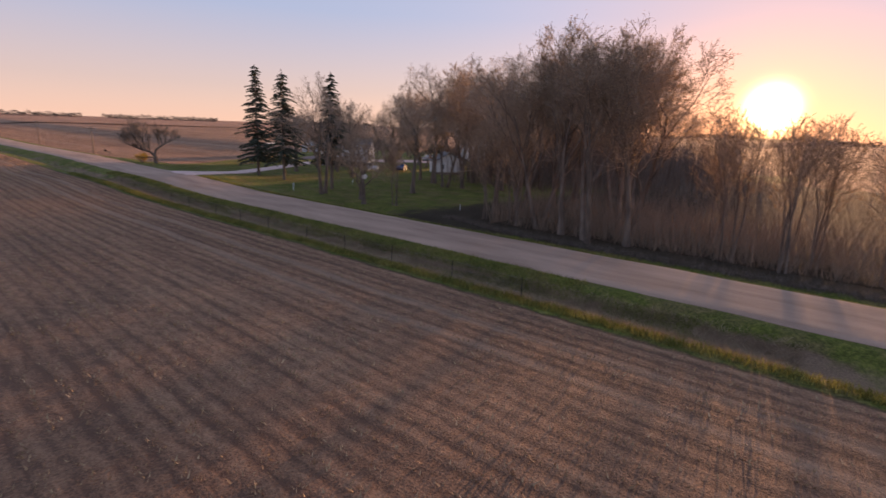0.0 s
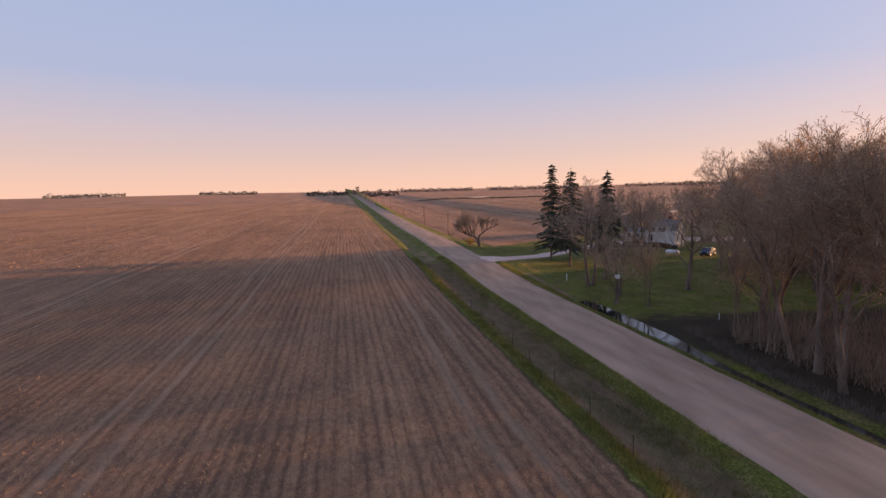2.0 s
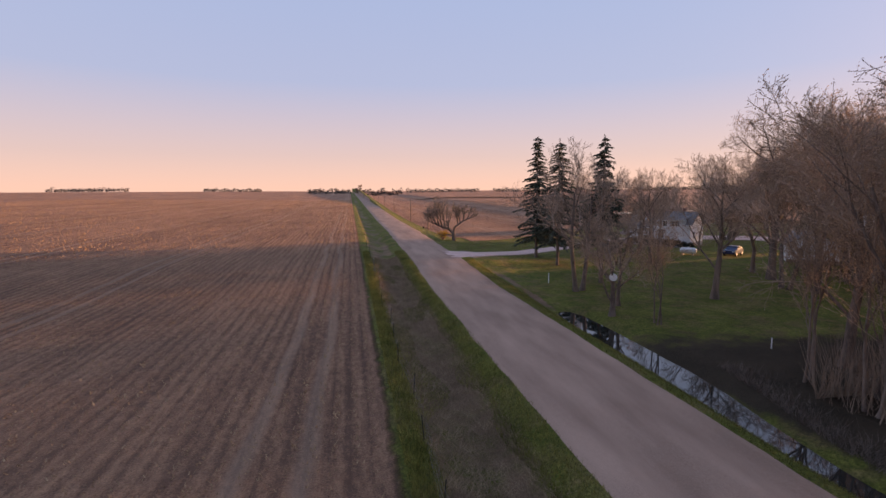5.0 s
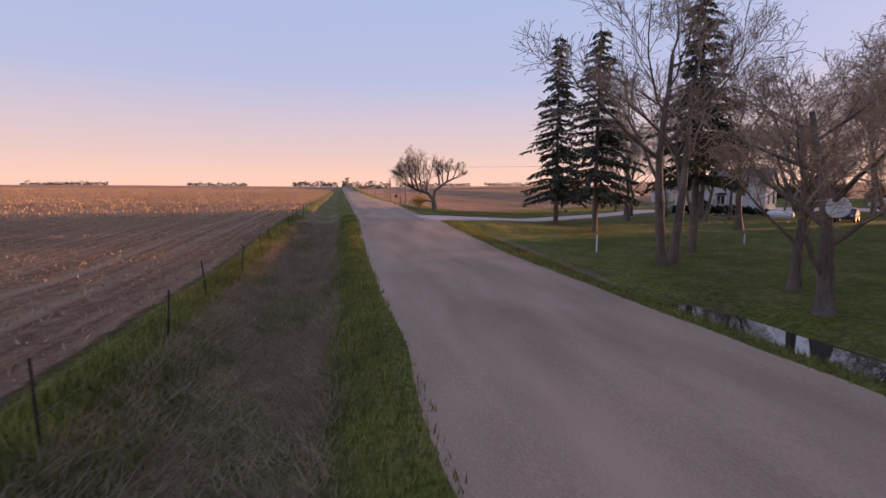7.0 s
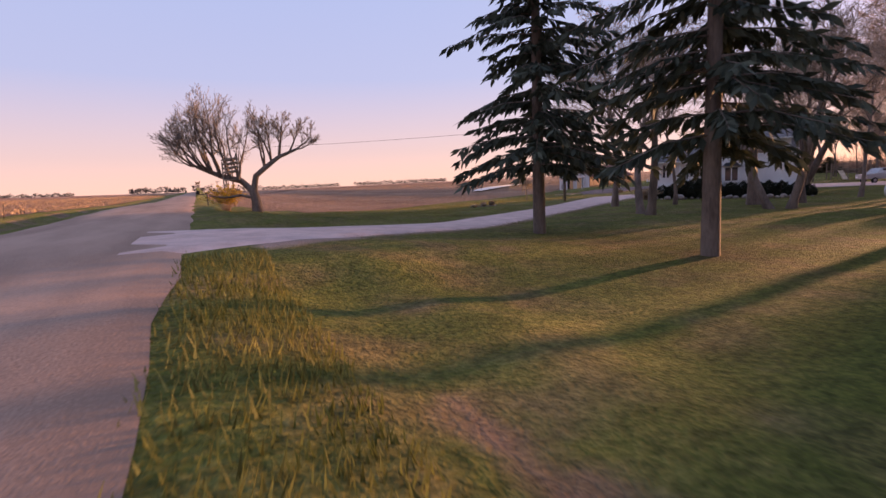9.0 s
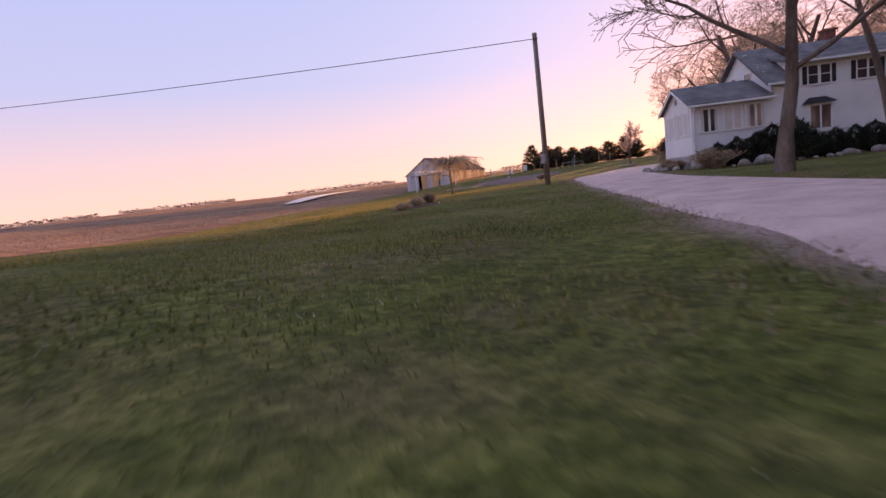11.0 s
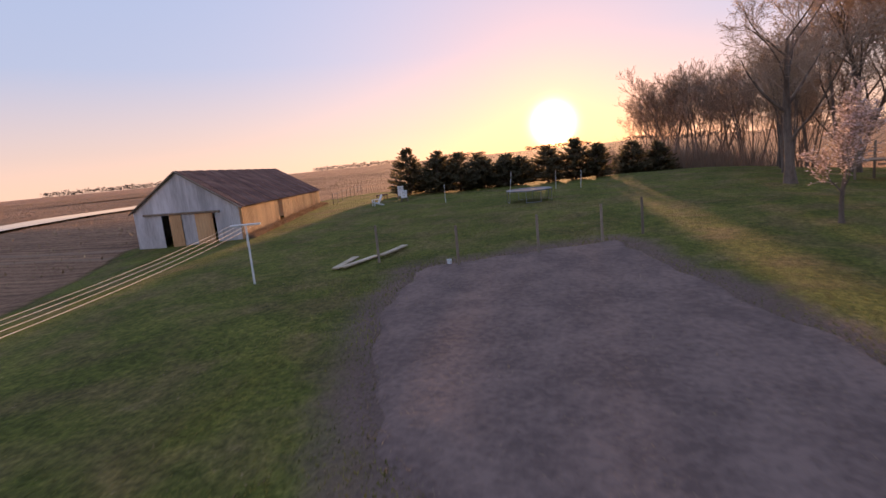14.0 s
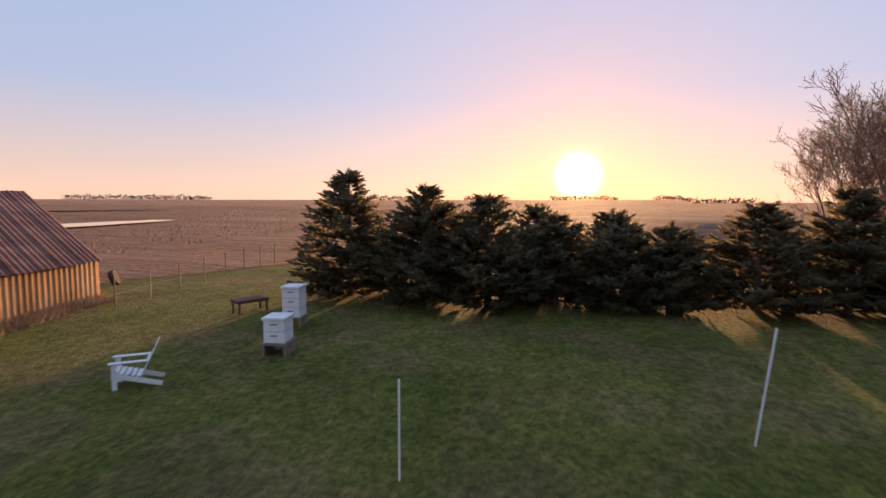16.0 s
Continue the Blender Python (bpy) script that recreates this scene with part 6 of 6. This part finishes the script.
# bare garden plot
bm = bmesh.new()
cx, cy = sum(p[0] for p in gp) / len(gp), sum(p[1] for p in gp) / len(gp)
ring = []
for i in range(len(gp)):
    a, b = Vector(gp[i]), Vector(gp[(i + 1) % len(gp)])
    for k in range(8):
        p = a.lerp(b, k / 8)
        ring.append(p + Vector((noise.noise(Vector((p.x, p.y, 0))), noise.noise(Vector((p.x, p.y, 5))))) * 0.3)
levels = []
for q in (1.0, 0.93, 0.7, 0.4):
    levels.append([bm.verts.new((cx + (p.x - cx) * q, cy + (p.y - cy) * q, ground_z(cx + (p.x - cx) * q, cy + (p.y - cy) * q) + (-0.05 if q == 1.0 else 0.07 + 0.04 * noise.noise(Vector((p.x * q, p.y * q, 9)))))) for p in ring])
for a, b in zip(levels, levels[1:]):
    for i in range(len(ring)):
        bm.faces.new((a[i], a[(i + 1) % len(ring)], b[(i + 1) % len(ring)], b[i]))
bm.faces.new(levels[-1])
tagged(part("garden_plot", bm, M["soil"], smooth=True), "large bare tilled garden plot in the lawn", "garden", kind="structure")
for i, (x, y) in enumerate(((61.9, 114.2), (61.0, 110.8), (62.5, 108.5), (64.2, 106.6), (65.6, 105.3))):
    gpst = thing("garden_post", x, y, ground_z(x, y), "weathered wooden post at the garden plot", "post", "garden posts")
    part("post", rods(((0, 0, -0.3), (0.02, 0.01, 1.35), 0.05, 0.045), sides=7), M["wood_grey"], gpst)
for i, (x0, y0, x1, y1) in enumerate(((60.7, 115.3, 62.8, 115.7), (60.9, 115.0, 62.7, 114.8), (62.5, 114.4, 64.5, 114.4))):
    c = Vector(((x0 + x1) / 2, (y0 + y1) / 2))
    bd = tagged(part("timber_board", boxes((-1.05, 1.05, -0.13, 0.13, 0.0, 0.05), bevel=0.008), M["wood_new"]), "pale sawn board lying on the grass", "board", "loose boards")
    bd.matrix_basis = Matrix.Translation((c.x, c.y, ground_z(c.x, c.y) + 0.04 + 0.03 * i)) @ Matrix.Rotation(math.atan2(y1 - y0, x1 - x0), 4, "Z")
bk = tagged(part("bucket", lathe([(0.065, 0), (0.08, 0.15), (0.085, 0.15), (0.07, 0.02)], 14), M["white"]), "small white bucket on the soil", "bucket")
bk.matrix_basis = pose(61.2, 111.2, ground_z(61.2, 111.2) + 0.07)
# flower bed with dry tufts
def dry_tuft(seed, height, width, label):
    """A dome of fine arching dry blades."""
    rng = random.Random(seed)
    vs, fs = [], []
    for i in range(1500):
        a, r = rng.random() * 6.283, rng.random() ** 0.55
        h = height * (0.5 + 0.5 * math.sqrt(max(1 - r * r, 0.0))) * rng.uniform(0.75, 1.08)
        ox, oy = math.cos(a), math.sin(a)
        root = Vector((ox * 0.1 * r + rng.gauss(0, 0.02), oy * 0.1 * r + rng.gauss(0, 0.02), -0.02))
        mid = root + Vector((ox * r * width * 0.45, oy * r * width * 0.45, h * 0.85))
        tip = root + Vector((ox * r * width, oy * r * width, h * rng.uniform(0.55, 1.0))) + Vector((rng.gauss(0, 0.03), rng.gauss(0, 0.03), 0))
        sd = Vector((-oy, ox, rng.gauss(0, 0.4))).normalized() * 0.0045
        b = len(vs)
        vs += [root - sd, root + sd, mid + sd, mid - sd, tip]
        fs += [(b, b + 1, b + 2, b + 3), (b + 3, b + 2, b + 4)]
    t = thing("grass_tuft", 0, 0, 0, label, "plant", "dry tufts")
    part("blade_clump", mesh_of("blade_clump", vs, fs), M["tan"], t)
    return t


bed = tagged(part("flower_bed", blob(1.0, 3, 0.07, 0.3, 4), M["mulch"], smooth=True), "mulched island bed with dry grass tufts", "flower bed")
bed.matrix_basis = Matrix.Translation((25.6, 90.72, ground_z(25.6, 90.72))) @ Matrix.Rotation(radians(17), 4, "Z") @ Matrix.Diagonal((1.75, 0.62, 1.0, 1))
tuft0 = place(dry_tuft(6, 0.46, 0.3, "tall tan dome of dry ornamental grass in the bed"), 25.25, 90.58)
place(dry_tuft(7, 0.33, 0.33, "low tan dome of dry ornamental grass in the bed"), 24.2, 90.22)
place(twig_bush(13, 0.4, 0.22, "small reddish budding plant in the bed", M["bud"], 900, "perennial", "plant"), 26.3, 90.95)
for k, (x, y, r) in enumerate(((25.3, 91.05, 0.03), (24.5, 90.72, 0.035), (24.75, 90.75, 0.025), (26.4, 90.5, 0.03))):
    b = tagged(part("pebble", blob(r, 90 + k, 0.7), M["white"], smooth=True), "small white pebble on the mulch", "stone", "white pebbles")
    b.matrix_basis = pose(x, y, ground_z(x, y) + 0.06)
place(twig_bush(9, 0.32, 0.5, "low heap of cut brush at the edge of the soil", M["twig"], 900, "brush_pile", "brush"), 50.0, 100.0)
place(twig_bush(10, 0.9, 1.3, "dry brown shrub beside the driveway", M["bud"], 1500, "dry_shrub"), 37.0, 83.5)

# play fort with a slide at the edge of the trees
pf = thing("play_fort", 83.0, 92.0, ground_z(83.0, 92.0), "weathered wooden play fort with a pale slide", "play fort", rz=-45)
part("floor", boxes((-2.0, 0.0, -0.9, 0.9, 1.2, 1.28), (0.0, 2.0, -0.7, 0.7, 0.85, 0.93)), M["pole"], pf)
for x, y, h in ((-2.0, -0.9, 2.3), (-2.0, 0.8, 2.3), (-0.1, -0.9, 2.3), (-0.1, 0.8, 2.3), (1.9, -0.7, 1.7), (1.9, 0.6, 1.7)):
    part("post", boxes((x, x + 0.1, y, y + 0.1, -0.2, h)), M["pole"], pf)
for z in (1.5, 1.75, 2.0):
    part("rail", boxes((-2.0, 0.0, -0.94, -0.9, z, z + 0.12)), M["pole"], pf)
part("rail", boxes((0.0, 2.0, -0.74, -0.7, 1.3, 1.5)), M["pole"], pf)
bm = bmesh.new()
box(bm, -0.25, 0.25, -2.3, 0.0, -0.03, 0.03, m=Matrix.Translation((-1.0, -0.9, 1.25)) @ Matrix.Rotation(radians(30), 4, "X"))
for sx in (-0.27, 0.23):
    box(bm, sx, sx + 0.04, -2.3, 0.0, 0.0, 0.14, m=Matrix.Translation((-1.0, -0.9, 1.25)) @ Matrix.Rotation(radians(30), 4, "X"))
part("slide", bm, M["wood_new"], pf, "pale plank slide")

place(twig_bush(12, 1.25, 0.8, "reddish brown bare shrub beside the deck", M["bud"], 1500, "dry_shrub"), 51.3, 90.3)
for k, (x, y, q) in enumerate(((-5.0, 0.8, 1.3), (-5.1, 1.9, 0.9), (-4.9, 3.1, 1.5), (-5.0, 4.3, 1.0))):
    again(tuft0, *by_house(x, y), q, 70 * k, "dry ornamental grass tuft by the porch wall")
# flat stone in the lawn
fs_ = tagged(part("flat_stone", blob(0.19, 71, 0.25), M["rock"], smooth=True), "flat grey stone half sunk in the lawn", "stone")
fs_.matrix_basis = pose(45.9, 101.7, ground_z(45.9, 101.7) + 0.01)
# fire ring
fr = thing("fire_ring", 60.6, 96.9, ground_z(60.6, 96.9), "ring of stones round an old fire pit", "fire pit")
for i in range(14):
    a = 2 * math.pi * i / 14
    part("stone", blob(0.14, 60 + i, 0.6), M["rock"], fr, at=pose(0.72 * math.cos(a), 0.72 * math.sin(a), 0.04, 0, 0, i * 33))
part("stake", rods(((0.6, 0.3, 0), (0.6, 0.3, 1.0), 0.03)), M["wood_grey"], fr)

# trampoline
tr = thing("trampoline", 78.6, 112.15, ground_z(78.6, 112.15), "round trampoline with dark bed on tubular legs", "trampoline")
R, H = 1.42, 0.74


def torus(r, t, z, n=48, s=8):
    bm = bmesh.new()
    rings = []
    for i in range(n):
        a = 2 * math.pi * i / n
        rings.append([bm.verts.new(((r + t * math.cos(2 * math.pi * k / s)) * math.cos(a), (r + t * math.cos(2 * math.pi * k / s)) * math.sin(a), z + t * math.sin(2 * math.pi * k / s))) for k in range(s)])
    for i in range(n):
        for k in range(s):
            bm.faces.new((rings[i][k], rings[(i + 1) % n][k], rings[(i + 1) % n][(k + 1) % s], rings[i][(k + 1) % s]))
    return bm


part("rim", torus(R, 0.04, H), M["steel"], tr, smooth=True)
part("bed", lathe([(0.01, H - 0.03), (R * 0.5, H - 0.025), (R * 0.86, H - 0.01), (R * 0.86, H - 0.002), (0.01, H - 0.02)], 48), M["mesh_bed"], tr)
for i in range(60):
    a = 2 * math.pi * i / 60
    part("spring", rods(((R * 0.86 * math.cos(a), R * 0.86 * math.sin(a), H - 0.005), (R * math.cos(a), R * math.sin(a), H), 0.014), sides=5), M["steel"], tr)
for i in range(4):
    a = 2 * math.pi * i / 4 + 0.4
    bm = bmesh.new()
    p = [Vector((R * math.cos(a + o), R * math.sin(a + o), 0)) for o in (-0.33, 0.33)]
    up = Vector((0, 0, H))
    rod(bm, p[0] + up, p[0], 0.018)
    rod(bm, p[1] + up, p[1], 0.018)
    rod(bm, p[0] + Vector((0, 0, 0.02)), p[1] + Vector((0, 0, 0.02)), 0.018)
    part("leg", bm, M["steel"], tr)


def lawn_chair(x, y, rz):
    c = thing("lawn_chair", x, y, ground_z(x, y), "white slatted wooden lawn chair with wide arms", "chair", "lawn chairs", rz)
    for i in range(5):
        part("back_slat", boxes((-0.27 + i * 0.11, -0.175 + i * 0.11, -0.012, 0.012, 0.0, 0.85 - 0.04 * abs(i - 2)), bevel=0.004), M["white"], c, at=Matrix.Translation((0, 0.22, 0.24)) @ Matrix.Rotation(radians(-25), 4, "X"))
    for i in range(5):
        part("seat_slat", boxes((-0.28, 0.28, -0.3 + i * 0.105, -0.205 + i * 0.105, 0.36 - i * 0.03, 0.382 - i * 0.03), bevel=0.004), M["white"], c)
    for sx in (-0.31, 0.29):
        part("leg", boxes((sx, sx + 0.025, -0.33, -0.23, 0.0, 0.58), bevel=0.004), M["white"], c)
        bm = bmesh.new()
        box(bm, sx, sx + 0.025, -0.45, 0.55, -0.05, 0.05, m=Matrix.Translation((0, 0.1, 0.2)) @ Matrix.Rotation(radians(-17), 4, "X"))
        part("rear_leg", bm, M["white"], c)
        part("arm", boxes((sx - 0.05, sx + 0.075, -0.38, 0.4, 0.58, 0.602), bevel=0.004), M["white"], c)
    part("back_rail", boxes((-0.31, 0.31, 0.34, 0.37, 0.56, 0.62)), M["white"], c)
    return c


lawn_chair(82.2, 125.3, -132).scale = (0.86, 0.86, 0.86)


def hive(x, y, rz, levels_):
    h = thing("beehive", x, y, ground_z(x, y), "white stacked wooden beehive on a stand", "beehive", "beehives", rz)
    part("stand", boxes((-0.28, -0.22, -0.3, 0.3, -0.05, 0.25), (0.22, 0.28, -0.3, 0.3, -0.05, 0.25), (-0.3, 0.3, -0.32, 0.32, 0.22, 0.27)), M["wood_grey"], h)
    for k in range(levels_):
        bx = part("hive_box", boxes((-0.24, 0.24, -0.28, 0.28, 0.27 + k * 0.26, 0.52 + k * 0.26), bevel=0.006), M["white"], h)
        part("grip", boxes((-0.08, 0.08, -0.29, -0.278, 0.42 + k * 0.26, 0.45 + k * 0.26)), M["wood_grey"], bx)
    part("lid", boxes((-0.27, 0.27, -0.31, 0.31, 0.27 + levels_ * 0.26, 0.33 + levels_ * 0.26), bevel=0.006), M["white"], h)
    return h


hive(84.9, 124.1, -70, 2)
hive(87.0, 125.4, -70, 3)
tbz = thing("grill_table", 87.7, 127.7, ground_z(87.7, 127.7), "low rusty metal table standing on the grass", "table", rz=-20)
part("top", boxes((-0.5, 0.5, -0.28, 0.28, 0.34, 0.44), bevel=0.02), M["rust"], tbz)
for x in (-0.46, 0.41):
    for y in (-0.24, 0.19):
        part("leg", boxes((x, x + 0.05, y, y + 0.05, -0.05, 0.34)), M["rust"], tbz)
for i, (x, y, h, l) in enumerate(((81.3, 119.0, 1.3, 0.0), (84.0, 114.8, 1.7, 0.07), (85.8, 111.6, 1.4, 0.01), (85.3, 109.7, 1.3, 0.03))):
    wp = thing("white_stake", x, y, ground_z(x, y), "thin white plastic stake in the lawn", "post", "white stakes")
    part("stake", rods(((0, 0, -0.2), (l, -3 * l, h), 0.016), sides=8), M["white"], wp)
# junk and a wire fence behind the barn's far end
for i, (x, y, r) in enumerate(((88.6, 137.0, 0.35), (89.4, 136.6, 0.3), (88.9, 138.0, 0.4))):
    j = tagged(part("old_tyre", lathe([(r * 0.55, -0.1), (r, -0.1), (r * 1.05, 0), (r, 0.1), (r * 0.55, 0.1)], 18), M["tyre"]), "old black tyre lying behind the barn", "tyre", "old tyres")
    j.matrix_basis = pose(x, y, ground_z(x, y) + 0.28, 60 + 10 * i, 0, 40 * i)
yf = thing("yard_fence", 0, 0, 0, "thin post-and-wire fence at the yard's edge", "fence")
tb = Tubes()
prev = None
for i in range(8):
    x, y = 86.5 + i * 1.6, 132.2 + i * 0.5
    z = ground_z(x, y)
    part("post", rods(((x, y, z - 0.2), (x, y, z + 1.0), 0.03), sides=5), M["wood_grey"], yf)
    if prev:
        for h in (0.45, 0.9):
            tb.tube([prev + Vector((0, 0, h)), Vector((x, y, z + h))], [0.008, 0.008], 3)
    prev = Vector((x, y, z))
part("wire", tb.mesh("wire"), M["steel"], yf)

# ---- distance: shelter belts and farmsteads on the skyline ----
rngf = random.Random(77)


def far_belt(x, y, length, ang, height, label):
    vs, fs = [], []
    d = Vector((math.cos(radians(ang)), math.sin(radians(ang))))
    for i in range(int(length * 9)):
        o = d * rngf.uniform(-length / 2, length / 2)
        px, py = x + o.x, y + o.y + rngf.uniform(-6, 6)
        hh = height * (0.55 + 0.45 * noise.noise(Vector((o.length * 0.08 * (1 if o.x > 0 else -1), ang, 0))) + 0.25 * rngf.random())
        z = rngf.random() ** 0.7 * hh
        s = rngf.uniform(0.8, 1.8)
        b = len(vs)
        p = Vector((px, py, ground_z(px, py) - 0.5 + z))
        for _ in range(3):
            vs.append(p + Vector((rngf.gauss(0, s), rngf.gauss(0, s), rngf.gauss(0, s * 0.8))))
        fs.append((b, b + 1, b + 2))
    return tagged(part("tree_belt", mesh_of("tree_belt", vs, fs), M["fartree"]), label, "trees", "far shelter belts", "stuff")


for x, y, ln, an, h in ((-45, 880, 70, 0, 11), (38, 900, 80, 0, 14), (-600, 1300, 160, 10, 12), (-900, 1100, 120, 0, 12), (-330, 1500, 150, 0, 12), (260, 1500, 220, 0, 14), (520, 1400, 260, -10, 14), (900, 1250, 300, -30, 15),
                        (1250, 820, 220, -60, 14), (1300, 300, 150, 90, 13), (1250, 520, 120, 80, 13), (1100, 60, 160, 90, 12), (1100, -300, 260, 80, 12)):
    far_belt(x, y, ln, an, h, "dark shelter belt of bare trees on the skyline")

# ---- grass, straw and stubble ----
rs = np.random.RandomState(5)


def blades(name, n, where, size, spread, material, label, category="grass", lean=0.5, two=False):
    vs, fs = [], []
    made = 0
    while made < n:
        x, y = where()
        if x is None:
            continue
        made += 1
        z = ground_z(x, y)
        h = size * (0.5 + rs.rand())
        a = rs.rand() * 6.283
        dx, dy = math.cos(a), math.sin(a)
        lx, ly = (rs.rand() - 0.5) * 2 * lean * h, (rs.rand() - 0.5) * 2 * lean * h
        w = spread * (0.6 + 0.8 * rs.rand())
        b = len(vs)
        vs += [(x - dx * w, y - dy * w, z - 0.02), (x + dx * w, y + dy * w, z - 0.02), (x + lx, y + ly, z + h)]
        fs.append((b, b + 1, b + 2))
    return tagged(part(name, mesh_of(name, vs, fs), material), label, category, kind="stuff")


PATH_PTS = [(5, 78), (14, 82), (20, 89), (28, 96), (38, 102), (50, 108), (64, 112), (80, 117)]


def near_path(width):
    def pick():
        i = min(int(rs.rand() ** 1.4 * (len(PATH_PTS) - 1)), len(PATH_PTS) - 2)
        f = rs.rand()
        x = PATH_PTS[i][0] * (1 - f) + PATH_PTS[i + 1][0] * f + rs.randn() * width
        y = PATH_PTS[i][1] * (1 - f) + PATH_PTS[i + 1][1] * f + rs.randn() * width
        if x < 5.0 or lawn(x, y) < 0.5 or on_drive(x, y) or in_plot(x, y):
            return None, None
        return x, y
    return pick


def on_drive(x, y):
    return any((x - a) ** 2 + (y - b) ** 2 < (w + 0.15 + 0.35 * rs.rand()) ** 2 for a, b, w in drive_pts[::3])


def along(x0, x1, y0, y1, power=1.0):
    def pick():
        return x0 + (x1 - x0) * rs.rand(), y0 + (y1 - y0) * rs.rand() ** power
    return pick


blades("lawn_straw", 26000, near_path(5.0), 0.026, 0.012, M["straw"], "dry bits lying between the lawn grass", "dead grass", 1.6)
blades("lawn_grass", 110000, near_path(4.5), 0.042, 0.011, M["blade"], "short green lawn grass with ragged tips")
def verge_left():
    y = 75 * rs.rand()
    return road_mid(y) - 3.3 - 1.6 * rs.rand() ** 0.7, y


def verge_right():
    y = 64 * rs.rand()
    e = road_mid(y) + 3.3
    return e + (4.3 - e) * rs.rand() ** 0.7, y


blades("verge_grass", 26000, verge_left, 0.13, 0.014, M["blade"], "green verge grass along the gravel road")
blades("verge_grass", 16000, verge_right, 0.13, 0.014, M["blade"], "green verge grass above the ditch")
blades("verge_grass", 20000, along(-10.3, -9.2, -15, 75), 0.24, 0.018, M["blade"], "green grass strip along the field fence")
def ditch_patch():
    x, y = -9.3 + 3.7 * rs.rand(), -10 + 80 * rs.rand()
    return (x, y) if noise.noise(Vector((x * 0.5, y * 0.16, 3.0))) > 0.08 else (None, None)


blades("ditch_grass", 34000, ditch_patch, 0.16, 0.016, M["blade"], "patches of fresh green grass in the ditch")
blades("ditch_straw", 85000, along(-9.3, -5.6, -10, 70), 0.24, 0.010, M["straw"], "matted dead grass in the roadside ditch", "dead grass", 1.9)


def row_spot():
    k = int(rs.rand() * 60)
    return -11.2 - k * 0.76 + rs.randn() * 0.12, -20 + 95 * rs.rand()


blades("field_stubble", 60000, row_spot, 0.10, 0.026, M["stubble"], "rows of cut stubble in tilled soil", "stubble", 1.2)
def far_left():
    y = 75 + 345 * rs.rand()
    return -11.3 - 210 * rs.rand() ** 1.3, y


def far_right():
    x, y = 14 + 236 * rs.rand(), 118 + 300 * rs.rand()
    return (x, y) if lawn(x, y) < 0.02 and y > 118 + 0.3 * x else (None, None)


blades("field_stubble", 80000, far_left, 0.2, 0.06, M["stubble"], "cut stubble standing over the far tilled field", "stubble", 0.7)
blades("field_stubble", 40000, far_right, 0.2, 0.06, M["stubble"], "cut stubble standing over the field behind the yard", "stubble", 0.7)
def plot_edge():
    i = int(rs.rand() * len(gp))
    f = rs.rand()
    (x0, y0), (x1, y1) = gp[i], gp[i - 1]
    return x0 + (x1 - x0) * f + rs.randn() * 0.45, y0 + (y1 - y0) * f + rs.randn() * 0.45


def drive_edge():
    x, y, w = drive_mid(0.12 + 0.6 * rs.rand())
    a, o = rs.rand() * 6.283, w + 0.25 + 0.25 * rs.randn()
    x, y = x + math.cos(a) * o, y + math.sin(a) * o
    near = min((x - p) ** 2 + (y - q) ** 2 - r * abs(r) * 0.72 for p, q, r in drive_pts)
    return (x, y) if near > 0 else (None, None)


blades("drive_grass", 8000, drive_edge, 0.022, 0.012, M["blade"], "ragged grass leaning over the drive's edge")
blades("drive_straw", 5000, drive_edge, 0.06, 0.012, M["straw"], "dry grass bits along the drive's edge", "dead grass", 1.5)
def barn_foot():
    p = barn_at(GL * rs.rand(), -0.15 - 0.75 * rs.rand() ** 1.6, 0)
    return p.x, p.y


blades("barn_straw", 9000, barn_foot, 0.22, 0.014, M["straw"], "tall dead grass along the foot of the barn wall", "dead grass", 0.8)
blades("edge_grass", 6000, plot_edge, 0.045, 0.014, M["blade"], "ragged grass creeping over the plot's edge")
blades("plot_straw", 6000, lambda: (lambda x, y: (x, y) if in_plot(x, y) else (None, None))(46 + 20 * rs.rand(), 100 + 16 * rs.rand()), 0.09, 0.012, M["straw"], "dry stalks scattered over the garden plot", "straw", 1.6)


def thicket_spot():
    if rs.rand() < 0.65:
        x = 9.8 + abs(rs.randn()) * 10
        return x, min(2 + 11 * rs.randn(), 17)
    x, y = 62 + 20 * rs.randn(), 12 + 20 * rs.randn()
    return (x, y) if 34 < x < 120 and y < 48 else (None, None)


# stems added deep behind the grove to keep low sun off lawn and road
def shade_woods_spot():
    x, y = 76 + 18 * rs.randn(), 38 + 12 * rs.randn()
    return (x, y) if 40 < x < 120 and y < (50 if x < 60 else 64) else (None, None)


blades("woods", 20000, shade_woods_spot, 6.5, 0.05, M["bark"], "stand of slim bare stems added behind the grove for shade", "woods", 0.12)
def bank_spot():
    y = -32 + 54 * rs.rand()
    return 6.3 + 2.2 * sstep(10, 24, y) + abs(rs.randn()) * 0.8, y


blades("bank_stalks", 9000, bank_spot, 0.34, 0.011, M["bark"], "dark weed stalks along the ditch's far bank", "dead grass", 0.8)
# undergrowth between the trunks, made tall and dense to shade the yard
def west_brush():
    x, y = 104 + 20 * rs.rand(), 102.5 + 5.0 * rs.randn()
    return (x, y) if 88 < y < 111 else (None, None)


blades("brush_thicket", 13000, west_brush, 3.7, 0.034, M["twig"], "brown undergrowth of bare stems under the west grove", "brush", 0.35)
blades("brush_thicket", 12000, thicket_spot, 2.7, 0.016, M["twig"], "dense brown undergrowth of bare stems in the grove", "brush", 0.5)
